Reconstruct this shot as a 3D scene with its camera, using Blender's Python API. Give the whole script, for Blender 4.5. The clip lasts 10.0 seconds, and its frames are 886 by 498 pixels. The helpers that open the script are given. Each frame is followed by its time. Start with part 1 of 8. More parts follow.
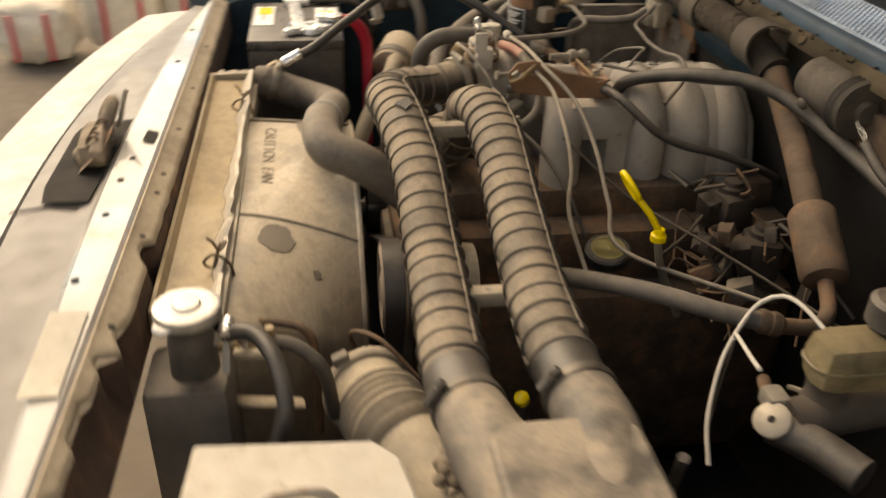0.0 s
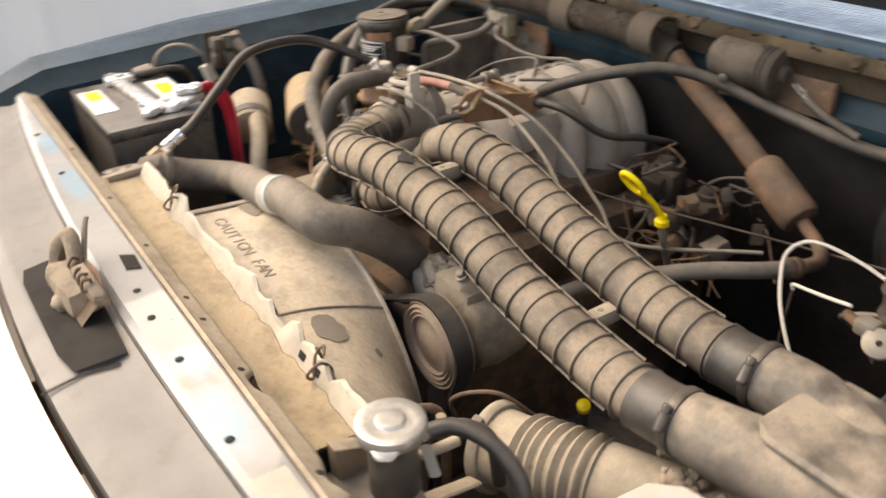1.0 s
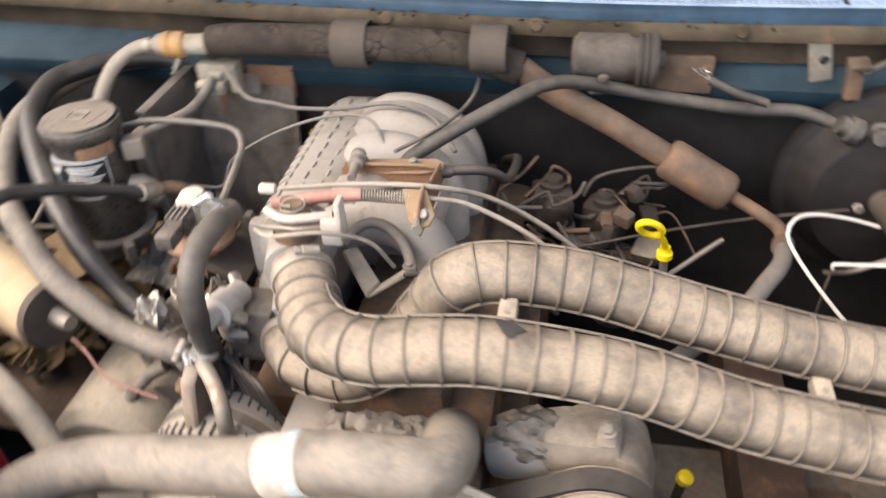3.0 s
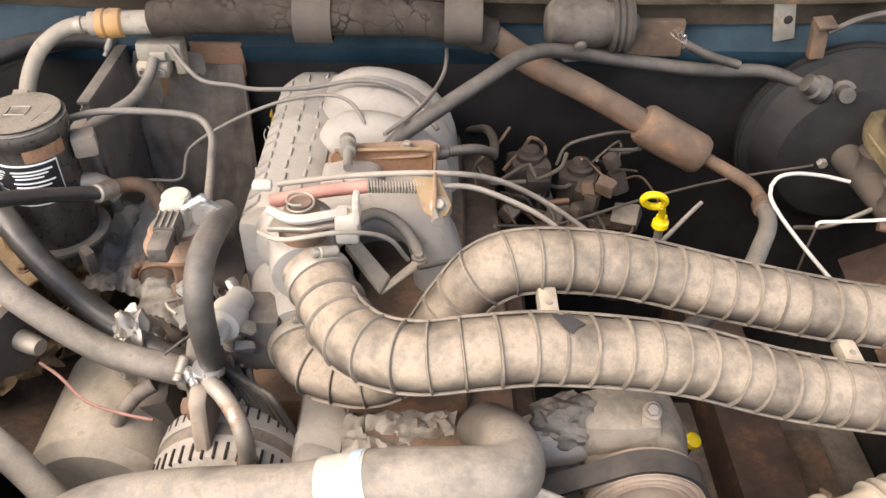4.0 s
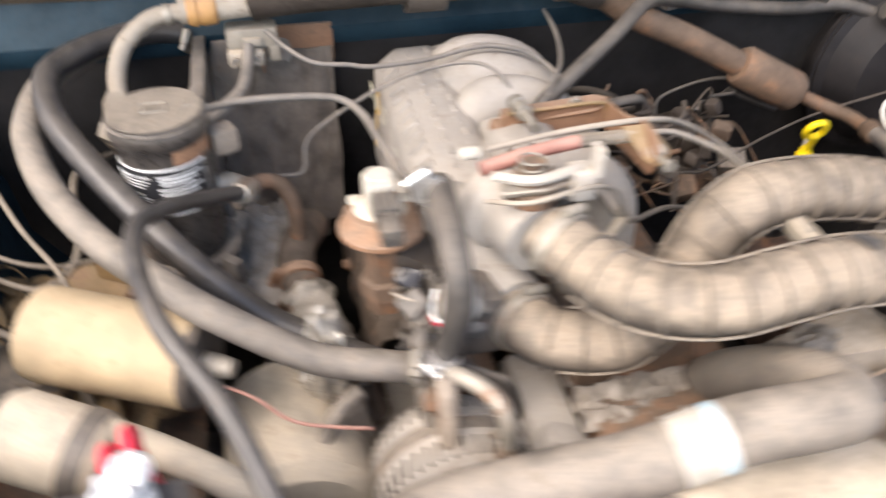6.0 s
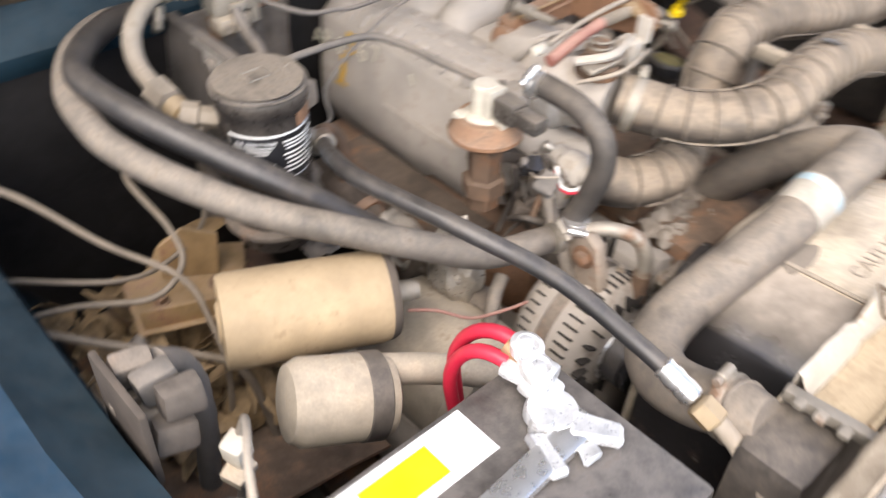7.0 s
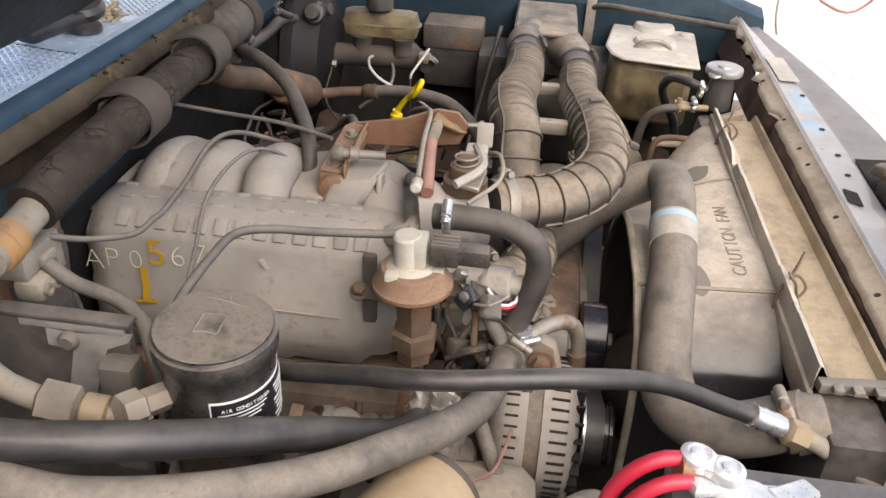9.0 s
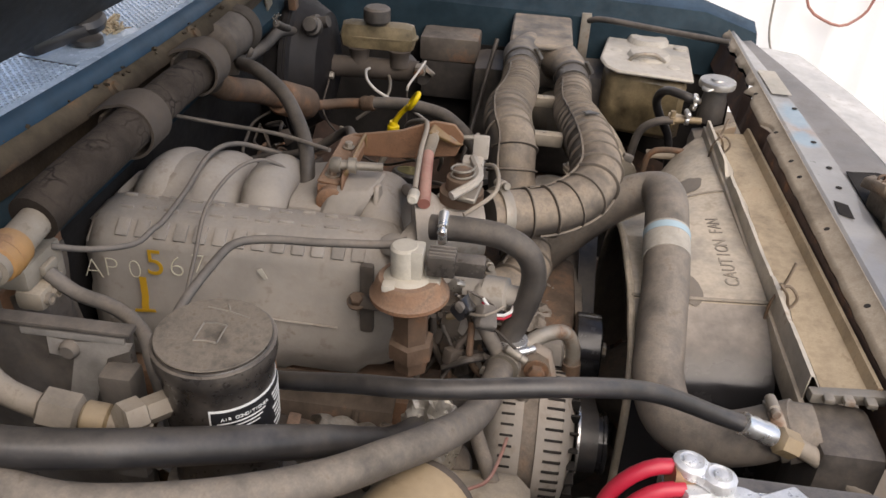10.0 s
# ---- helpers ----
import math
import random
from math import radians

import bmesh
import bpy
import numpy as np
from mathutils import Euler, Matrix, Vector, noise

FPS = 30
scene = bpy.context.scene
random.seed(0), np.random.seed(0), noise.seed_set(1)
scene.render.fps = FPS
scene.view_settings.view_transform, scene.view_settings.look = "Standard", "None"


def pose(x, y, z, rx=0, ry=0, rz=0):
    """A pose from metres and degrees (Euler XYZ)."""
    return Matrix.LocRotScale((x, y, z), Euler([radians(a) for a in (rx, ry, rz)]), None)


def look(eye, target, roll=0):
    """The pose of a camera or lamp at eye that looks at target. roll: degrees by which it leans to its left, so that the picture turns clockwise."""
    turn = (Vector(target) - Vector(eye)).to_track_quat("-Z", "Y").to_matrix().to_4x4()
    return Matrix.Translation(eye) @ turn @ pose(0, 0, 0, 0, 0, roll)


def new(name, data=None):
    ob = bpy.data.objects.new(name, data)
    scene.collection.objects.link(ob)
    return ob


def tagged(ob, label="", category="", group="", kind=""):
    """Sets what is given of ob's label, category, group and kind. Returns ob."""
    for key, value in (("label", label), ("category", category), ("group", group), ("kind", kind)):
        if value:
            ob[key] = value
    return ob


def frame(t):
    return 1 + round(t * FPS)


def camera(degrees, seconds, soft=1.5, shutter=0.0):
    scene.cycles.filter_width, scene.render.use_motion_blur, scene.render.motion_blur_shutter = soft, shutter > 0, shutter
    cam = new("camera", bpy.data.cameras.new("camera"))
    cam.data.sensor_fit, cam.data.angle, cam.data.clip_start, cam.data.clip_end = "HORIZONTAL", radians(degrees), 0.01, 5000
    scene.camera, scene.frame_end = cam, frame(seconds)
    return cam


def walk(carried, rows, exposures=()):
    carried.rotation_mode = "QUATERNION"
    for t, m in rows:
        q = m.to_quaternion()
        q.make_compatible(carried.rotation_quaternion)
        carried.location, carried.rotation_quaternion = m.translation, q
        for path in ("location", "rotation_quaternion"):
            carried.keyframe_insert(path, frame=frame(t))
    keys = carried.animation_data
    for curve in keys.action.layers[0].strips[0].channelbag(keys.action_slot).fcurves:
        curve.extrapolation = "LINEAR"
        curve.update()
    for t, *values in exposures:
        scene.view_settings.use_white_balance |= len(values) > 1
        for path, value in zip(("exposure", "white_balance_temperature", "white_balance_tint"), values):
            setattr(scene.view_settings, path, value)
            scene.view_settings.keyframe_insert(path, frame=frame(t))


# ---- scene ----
cam = camera(56.2, 10.0, soft=1.5, shutter=0.8)
PATH = [
    (0, (1.021, 0.111, 1.451), (-0.682, 0.384, 0.437), 1.9),
    (0.5, (0.927, -0.062, 1.473), (-0.684, 0.551, 0.459), 1.1),
    (1, (0.853, -0.251, 1.481), (-0.608, 0.694, 0.494), -2.3),
    (1.5, (0.739, -0.337, 1.504), (-0.482, 0.889, 0.501), 1.1),
    (2, (0.524, -0.33, 1.515), (-0.499, 1.029, 0.463), -2.9),
    (2.5, (0.34, -0.317, 1.53), (-0.389, 1.177, 0.418), -1.4),
    (3, (0.113, -0.314, 1.549), (-0.196, 1.283, 0.385), -2.1),
    (3.2, (0.046, -0.305, 1.566), (-0.117, 1.271, 0.345), -2.4),
    (4.3, (-0.043, -0.267, 1.554), (-0.022, 1.284, 0.292), 1.0),
    (4.5, (-0.045, -0.266, 1.552), (-0.021, 1.287, 0.292), 1.0),
    (5, (-0.068, -0.268, 1.551), (-0.015, 1.29, 0.297), 1.4),
    (5.5, (-0.165, -0.293, 1.537), (-0.023, 1.26, 0.285), 3.1),
    (6, (-0.378, -0.222, 1.491), (-0.03, 1.304, 0.246), 0.7),
    (6.2, (-0.475, -0.191, 1.503), (-0.057, 1.266, 0.198), -0.9),
    (7.3, (-0.91, -0.042, 1.502), (0.427, 0.806, 0.28), 5.1),
    (7.5, (-0.919, 0.029, 1.485), (0.555, 0.712, 0.318), 5.1),
    (8, (-0.927, 0.191, 1.487), (0.642, 0.621, 0.323), 1.5),
    (8.5, (-0.942, 0.257, 1.497), (0.715, 0.501, 0.405), 2.0),
    (9, (-0.953, 0.289, 1.493), (0.724, 0.467, 0.418), 3.0),
    (9.5, (-0.959, 0.291, 1.497), (0.725, 0.464, 0.433), 3.2),
    (10, (-0.962, 0.289, 1.499), (0.73, 0.459, 0.445), 3.3),
]
EXPOSURES = [(0.0, 0.86, 10300, 12), (0.5, 1.26, 8900, 13), (1.0, 1.32, 8300, 13), (2.0, 1.49, 7500, 13), (3.0, 1.86, 7250, 14), (4.5, 1.9, 7200, 14), (6.0, 1.9, 6900, 14), (7.5, 1.43, 6800, 13), (8.5, 1.26, 6900, 13), (9.5, 0.82, 6900, 14), (10.0, 0.58, 6900, 14)]


# exposure and white balance drift of the phone along the walk
walk(cam, [(t, look(eye, target, roll)) for t, eye, target, roll in PATH], EXPOSURES)

# ---------------------------------------------------------------- world and light
world = bpy.data.worlds.new("daylight")
scene.world = world
world.use_nodes = True
wn, wl = world.node_tree.nodes, world.node_tree.links
wn.clear()
w_out = wn.new("ShaderNodeOutputWorld")
w_bg = wn.new("ShaderNodeBackground")
w_sky = wn.new("ShaderNodeTexSky")
w_sky.sky_type = "NISHITA"
w_sky.sun_disc = False
w_sky.sun_elevation = radians(49)
w_sky.sun_rotation = radians(241)
w_bg.inputs["Strength"].default_value = 0.15
wl.new(w_sky.outputs[0], w_bg.inputs[0])
wl.new(w_bg.outputs[0], w_out.inputs[0])

sun_data = bpy.data.lights.new("sun", "SUN")
sun_data.energy = 2.4
sun_data.angle = radians(70)
sun_data.color = (1.0, 0.92, 0.80)
sun = new("sun", sun_data)
sun.matrix_world = look((-2.1, -0.9, 3.7), (0, 0.25, 1.0))


# ---------------------------------------------------------------- materials
DUST = (0.335, 0.281, 0.226)


def material(name, base, rough=0.6, metal=0.0, dust=0.5, vary=0.35, scale=14.0, bump=0.25, rust=0.0, coat=0.0, dust_colour=DUST, side=0.12, steep=-0.35, cracks=0.0, full=0.8, frontward=0.0, spec=0.5, bald=0.55):
    """A worn surface: colour drift, fine grain, dust that settles on upward faces (and, if asked, thicker on those
    towards -y), rust spots.
    """
    m = bpy.data.materials.new(name)
    m.use_nodes = True
    n, l = m.node_tree.nodes, m.node_tree.links
    bsdf = n["Principled BSDF"]
    co = n.new("ShaderNodeTexCoord").outputs["Object"]
    rnd = n.new("ShaderNodeObjectInfo").outputs["Random"]
    add = n.new("ShaderNodeVectorMath")
    add.operation = "ADD"
    l.new(co, add.inputs[0])
    comb = n.new("ShaderNodeCombineXYZ")
    l.new(rnd, comb.inputs[0])
    l.new(rnd, comb.inputs[1])
    l.new(comb.outputs[0], add.inputs[1])
    co = add.outputs[0]

    def noise_tex(s, detail=5.0, roughness=0.6):
        t = n.new("ShaderNodeTexNoise")
        t.inputs["Scale"].default_value = s
        t.inputs["Detail"].default_value = detail
        t.inputs["Roughness"].default_value = roughness
        l.new(co, t.inputs["Vector"])
        return t.outputs["Fac"]

    def ramp(fac, lo, hi, a=0.0, b=1.0):
        r = n.new("ShaderNodeMapRange")
        r.inputs["From Min"].default_value, r.inputs["From Max"].default_value = lo, hi
        r.inputs["To Min"].default_value, r.inputs["To Max"].default_value = a, b
        l.new(fac, r.inputs["Value"])
        return r.outputs["Result"]

    def times(a, b, op="MULTIPLY"):
        x = n.new("ShaderNodeMath")
        x.operation = op
        x.use_clamp = True
        for k, v in enumerate((a, b)):
            if isinstance(v, (int, float)):
                x.inputs[k].default_value = v
            else:
                l.new(v, x.inputs[k])
        return x.outputs[0]

    def mix(fac, a, b):
        x = n.new("ShaderNodeMix")
        x.data_type = "RGBA"
        for k, v in ((0, fac), (6, a), (7, b)):
            if isinstance(v, tuple):
                x.inputs[k].default_value = (*v, 1)
            elif isinstance(v, float):
                x.inputs[k].default_value = v
            else:
                l.new(v, x.inputs[k])
        return x.outputs[2]

    big, mid, fine = noise_tex(scale), noise_tex(scale * 5), noise_tex(scale * 28, 3.0)
    dark = tuple(c * (1 - vary) for c in base)
    light = tuple(min(0.95, c * (1 + vary) + 0.01 * vary) for c in base)
    colour = mix(ramp(big, 0.3, 0.7), dark, light)
    colour = mix(ramp(fine, 0.35, 0.75, 0.0, 0.35), colour, dark)
    rough_v = ramp(mid, 0.3, 0.7, max(0.05, rough - 0.1), min(1.0, rough + 0.1))
    metal_v = metal
    if cracks > 0:
        vo = n.new("ShaderNodeTexVoronoi")
        vo.feature = "DISTANCE_TO_EDGE"
        vo.inputs["Scale"].default_value = cracks
        warp = n.new("ShaderNodeVectorMath")
        warp.operation = "ADD"
        l.new(co, warp.inputs[0])
        wob = n.new("ShaderNodeTexNoise")
        wob.inputs["Scale"].default_value = cracks * 1.5
        l.new(co, wob.inputs["Vector"])
        small = n.new("ShaderNodeVectorMath")
        small.operation = "SCALE"
        small.inputs["Scale"].default_value = 0.6 / cracks
        l.new(wob.outputs["Color"], small.inputs[0])
        l.new(small.outputs[0], warp.inputs[1])
        l.new(warp.outputs[0], vo.inputs["Vector"])
        gap = times(ramp(vo.outputs["Distance"], 0.0, 0.07, 1.0, 0.0), ramp(big, 0.42, 0.6))
    if rust > 0:
        spots = times(ramp(big, 0.62 - 0.3 * rust, 0.75 - 0.3 * rust), ramp(mid, 0.35, 0.6))
        rusty = mix(ramp(fine, 0.3, 0.7), (0.13, 0.05, 0.02), (0.30, 0.13, 0.05))
        colour = mix(spots, colour, rusty)
    if dust > 0:
        nz = n.new("ShaderNodeSeparateXYZ")
        l.new(n.new("ShaderNodeNewGeometry").outputs["Normal"], nz.inputs[0])
        facing = nz.outputs["Z"]
        # lets the dust cover thicken on faces towards -y as well
        if frontward > 0:
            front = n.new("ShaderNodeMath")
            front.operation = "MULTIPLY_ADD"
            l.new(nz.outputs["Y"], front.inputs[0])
            front.inputs[1].default_value = -frontward
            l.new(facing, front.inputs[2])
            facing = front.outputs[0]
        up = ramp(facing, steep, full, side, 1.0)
        cover = times(times(up, ramp(big, 0.34, 0.58, bald, 1.05)), ramp(mid, 0.30, 0.62, 0.58, 1.18))
        cover = times(cover, dust)
        grain = mix(ramp(fine, 0.3, 0.7), tuple(c * 0.87 for c in dust_colour), tuple(c * 1.09 for c in dust_colour))
        colour = mix(cover, colour, grain)
        clots = times(times(ramp(mid, 0.57, 0.66), ramp(big, 0.44, 0.60)), 0.42 * min(1.0, dust * 1.4))
        colour = mix(clots, colour, tuple(c * k for c, k in zip(dust_colour, (0.42, 0.36, 0.30))))
        rough_v = times(rough_v, times(cover, 0.45), "ADD")
        if metal > 0:
            inv = times(1.0, cover, "SUBTRACT")
            metal_v = times(inv, metal)
    if cracks > 0:
        colour = mix(gap, colour, tuple(c * 0.25 for c in base))
    l.new(colour, bsdf.inputs["Base Color"])
    l.new(rough_v, bsdf.inputs["Roughness"])
    if isinstance(metal_v, float):
        bsdf.inputs["Metallic"].default_value = metal_v
    else:
        l.new(metal_v, bsdf.inputs["Metallic"])
    bsdf.inputs["Coat Weight"].default_value = coat
    bsdf.inputs["Specular IOR Level"].default_value = spec
    if bump > 0:
        b = n.new("ShaderNodeBump")
        b.inputs["Strength"].default_value = bump
        b.inputs["Distance"].default_value = 0.002
        l.new(times(times(mid, 0.6), times(fine, 0.4), "ADD"), b.inputs["Height"])
        l.new(b.outputs[0], bsdf.inputs["Normal"])
    return m


def plain(name, base, rough=0.5, metal=0.0):
    return material(name, base, rough, metal, dust=0.0, vary=0.08, bump=0.05)


RUBBER = material("dusty_black_rubber", (0.030, 0.027, 0.026), 0.55, dust=0.33)
RUBBER_CLEAN = material("black_rubber", (0.022, 0.022, 0.024), 0.36, dust=0.20, bump=0.1, side=0.05, steep=0.0)
RUBBER_GREY = material("greyed_rubber_hose", (0.075, 0.068, 0.062), 0.5, dust=0.75, vary=0.55, scale=18, side=0.34, dust_colour=(0.30, 0.252, 0.20))
CORRUGATED = material("corrugated_duct_plastic", (0.030, 0.026, 0.024), 0.5, dust=0.82, bump=0.15, dust_colour=(0.355, 0.285, 0.212), side=0.06, steep=0.0, full=0.85, frontward=0.55, bald=0.42)
# Ribs darker than the duct: part of their groove shade is in the colour.
RIB_RUBBER = material("darkened_rib_rubber", (0.04, 0.034, 0.03), 0.55, dust=0.68, bump=0.1, side=0.1, frontward=0.4, dust_colour=(0.31, 0.255, 0.195))
CUFF = material("smooth_rubber_cuff", (0.034, 0.033, 0.033), 0.36, dust=0.28, bump=0.08, side=0.1)
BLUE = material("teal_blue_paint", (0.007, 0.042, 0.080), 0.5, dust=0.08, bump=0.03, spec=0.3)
# Teal paint made pale: the sky's light on the cowl is in this colour.
BLUE_LIT = material("sky_lit_cowl_paint", (0.43, 0.53, 0.65), 0.2, dust=0.05, coat=0.4, bump=0.02)
COWL_RUST = material("rusty_dirty_flange", (0.045, 0.033, 0.022), 0.9, dust=0.30, rust=0.12, vary=0.6, scale=10, bump=0.5, dust_colour=(0.24, 0.195, 0.13), side=0.0, steep=0.2, spec=0.2)
GRIME_RUST = material("dark_grimy_rust", (0.06, 0.028, 0.018), 0.85, dust=0.15, rust=0.3, bump=0.5)
# Shaded copy of BLUE: the dimness under the hood is in its colour.
BLUE_DARK = material("shaded_blue_sheet", (0.006, 0.026, 0.040), 0.75, dust=0.06, bump=0.1, spec=0.2)
# Near-black that puts shade into the colour: firewall, depths, holes and slots.
SHADOW_BLACK = material("shadow_black_sheet", (0.014, 0.013, 0.013), 0.85, dust=0.06, spec=0.22)
BLACK_PLASTIC = material("black_plastic", (0.02, 0.02, 0.022), 0.45, dust=0.4, bump=0.08)
GREY_PLASTIC = material("grey_plastic", (0.10, 0.095, 0.09), 0.6, dust=0.55)
SHROUD = material("fan_shroud_plastic", (0.12, 0.105, 0.085), 0.3, dust=1.15, scale=5, coat=0.3, dust_colour=(0.545, 0.46, 0.35), side=0.35, steep=-0.2, full=0.60)
# Darker than SHROUD; its dust cover fades out on steeper faces.
SHROUD_BARREL = material("barrel_shroud_plastic", (0.026, 0.025, 0.026), 0.20, dust=0.9, scale=4, dust_colour=(0.40, 0.345, 0.285), side=0.0, steep=0.60, full=0.93, bump=0.03)
ALU = material("oxidised_cast_aluminium", (0.40, 0.375, 0.34), 0.62, metal=0.15, dust=0.7, scale=10, side=0.3, dust_colour=(0.46, 0.40, 0.33))
ALU_TOP = material("dusty_cast_aluminium", (0.37, 0.345, 0.315), 0.62, metal=0.1, dust=0.75, scale=9, dust_colour=(0.39, 0.34, 0.285), side=0.3)
STEEL = material("bright_steel", (0.78, 0.77, 0.75), 0.26, metal=0.9, dust=0.12, vary=0.15, bump=0.05)
STEEL_DULL = material("dull_steel", (0.36, 0.33, 0.28), 0.5, metal=0.7, dust=0.4, rust=0.3)
RUSTY = material("rusted_steel", (0.24, 0.115, 0.055), 0.8, metal=0.15, dust=0.48, rust=0.7, vary=0.45, bump=0.5)
RUST_BROWN = material("brown_rusted_pipe", (0.115, 0.066, 0.038), 0.8, metal=0.05, dust=0.24, rust=0.4, vary=0.5, scale=18, bump=0.5)
CAST_IRON = material("grimy_cast_iron", (0.06, 0.050, 0.043), 0.75, dust=0.6, rust=0.25, bump=0.6)
RADIATOR_TOP = material("dirty_radiator_top", (0.24, 0.165, 0.09), 0.6, dust=0.8, rust=0.16, scale=22, vary=0.5, coat=0.2, dust_colour=(0.47, 0.38, 0.255))
PANEL_GREY = material("grey_support_panel", (0.12, 0.115, 0.112), 0.45, dust=0.40, scale=7, coat=0.15, dust_colour=(0.29, 0.26, 0.235))
PANEL_STRIP = material("worn_painted_strip", (0.25, 0.25, 0.25), 0.30, dust=0.30, scale=6, rust=0.05, coat=0.6, dust_colour=(0.36, 0.32, 0.275))
PANEL_LIP = material("tan_dusty_lip", (0.24, 0.18, 0.12), 0.65, dust=0.85, rust=0.08, scale=16, vary=0.4, dust_colour=(0.46, 0.39, 0.30))
SHROUD_RIB = material("dusty_moulded_rib", (0.12, 0.105, 0.09), 0.6, dust=0.6, dust_colour=(0.48, 0.41, 0.32), side=0.4)
MUD = material("caked_mud", (0.25, 0.195, 0.14), 0.95, dust=0.6, scale=30, vary=0.6, bump=0.9)
INSULATION = material("grimy_insulation_mat", (0.095, 0.076, 0.062), 0.9, dust=0.6, scale=12, vary=0.7, bump=0.9, side=0.3)
HEATER_CASE = material("dusty_heater_plastic", (0.13, 0.115, 0.103), 0.6, dust=0.75, scale=11, vary=0.7, bump=0.6, side=0.4)


def paint_traces(m, spots, colour):
    """Old paint left in soft-edged, ragged traces round the given spots (x, y, half length, half width)."""
    n, l = m.node_tree.nodes, m.node_tree.links
    bsdf = next(x for x in n if x.type == "BSDF_PRINCIPLED")
    old = bsdf.inputs["Base Color"].links[0].from_socket
    pos = n.new("ShaderNodeNewGeometry").outputs["Position"]
    rag = n.new("ShaderNodeTexNoise")
    rag.inputs["Scale"].default_value = 38.0
    rag.inputs["Detail"].default_value = 5.0
    l.new(pos, rag.inputs["Vector"])
    for x, y, dx, dy in spots:
        off = n.new("ShaderNodeVectorMath")
        off.operation = "SUBTRACT"
        off.inputs[1].default_value = (x, y, 1.024)
        l.new(pos, off.inputs[0])
        fit = n.new("ShaderNodeVectorMath")
        fit.operation = "MULTIPLY"
        fit.inputs[1].default_value = (1 / dx, 1 / dy, 0.0)
        l.new(off.outputs[0], fit.inputs[0])
        size = n.new("ShaderNodeVectorMath")
        size.operation = "LENGTH"
        l.new(fit.outputs[0], size.inputs[0])
        total = n.new("ShaderNodeMath")
        l.new(size.outputs["Value"], total.inputs[0])
        l.new(rag.outputs["Fac"], total.inputs[1])
        fade = n.new("ShaderNodeMapRange")
        for k, v in ((1, 1.0), (2, 1.65), (3, 0.85), (4, 0.0)):
            fade.inputs[k].default_value = v
        l.new(total.outputs[0], fade.inputs[0])
        mix = n.new("ShaderNodeMix")
        mix.data_type = "RGBA"
        l.new(fade.outputs[0], mix.inputs[0])
        l.new(old, mix.inputs[6])
        mix.inputs[7].default_value = (*colour, 1)
        old = mix.outputs[2]
    l.new(old, bsdf.inputs["Base Color"])


paint_traces(PANEL_STRIP, ((0.30, -0.118, 0.055, 0.022), (0.21, -0.112, 0.032, 0.020), (-0.27, -0.108, 0.07, 0.018), (-0.45, -0.104, 0.05, 0.016)), (0.18, 0.29, 0.37))
HEADER = material("pale_header_panel", (0.62, 0.61, 0.59), 0.5, dust=0.4, dust_colour=(0.5, 0.46, 0.4))
YELLOW = plain("yellow_plastic", (0.85, 0.62, 0.01), 0.4)
RED = material("red_cable_sheath", (0.52, 0.016, 0.045), 0.38, dust=0.06, vary=0.15, bump=0.05)
PINK = material("faded_red_rubber", (0.36, 0.13, 0.10), 0.65, dust=0.6, scale=30, dust_colour=(0.42, 0.31, 0.25))
WHITE = material("white_plastic", (0.54, 0.51, 0.44), 0.5, dust=0.5, dust_colour=(0.42, 0.36, 0.28))
WHITE_CLEAN = plain("white_print", (0.75, 0.75, 0.73), 0.5)
WIRE_DUSTY = material("dusty_wire_sheath", (0.20, 0.175, 0.145), 0.6, dust=0.6, dust_colour=(0.46, 0.39, 0.31))
WIRE_WHITE = plain("white_wire_sheath", (0.62, 0.58, 0.52), 0.45)
FILTER_TAN = material("tan_filter_paint", (0.42, 0.315, 0.19), 0.6, dust=0.5, vary=0.25, scale=24, dust_colour=(0.38, 0.29, 0.185))
BRASS = material("dull_brass", (0.36, 0.27, 0.15), 0.55, metal=0.4, dust=0.5)
PALE_ALU = material("pale_aluminium_pipe", (0.32, 0.28, 0.23), 0.6, metal=0.2, dust=0.7, scale=20, vary=0.4, dust_colour=(0.31, 0.262, 0.205))
YELLOW_BROWN = material("yellow_passivated_bracket", (0.24, 0.145, 0.05), 0.7, metal=0.1, dust=0.4, rust=0.4, scale=25)
STRAP = material("dusty_rubber_strap", (0.052, 0.041, 0.033), 0.8, dust=0.24, dust_colour=(0.25, 0.20, 0.155))
FOIL = material("crumpled_foil", (0.55, 0.52, 0.46), 0.3, metal=0.8, dust=0.3, bump=0.8, scale=30)
LEAD = material("lead_clamp", (0.78, 0.79, 0.80), 0.32, metal=0.55, dust=0.05, bump=0.5, scale=40)
BOOT = material("grey_ribbed_boot", (0.25, 0.225, 0.185), 0.6, dust=0.85, dust_colour=(0.49, 0.41, 0.31))
Y_DUCT = material("grey_duct_plastic", (0.10, 0.092, 0.085), 0.5, dust=0.88, scale=13, vary=0.5, bald=0.15, dust_colour=(0.40, 0.325, 0.245))
RESERVOIR = material("yellowed_reservoir", (0.20, 0.155, 0.085), 0.35, dust=0.28, vary=0.7, scale=25, dust_colour=(0.26, 0.21, 0.145))
TAN_STEEL = material("dusty_tan_steel", (0.26, 0.21, 0.165), 0.65, metal=0.2, dust=0.55, rust=0.2, scale=25)
PLUG_BLACK = material("glossy_plug_plastic", (0.025, 0.025, 0.026), 0.22, dust=0.48, side=0.05)
PAPER = material("dirty_paper_band", (0.46, 0.43, 0.37), 0.75, dust=0.35, scale=30)
GLOSS_BLACK = material("polished_black_pulley", (0.014, 0.014, 0.016), 0.17, dust=0.08, bump=0.02, side=0.0, steep=0.3)
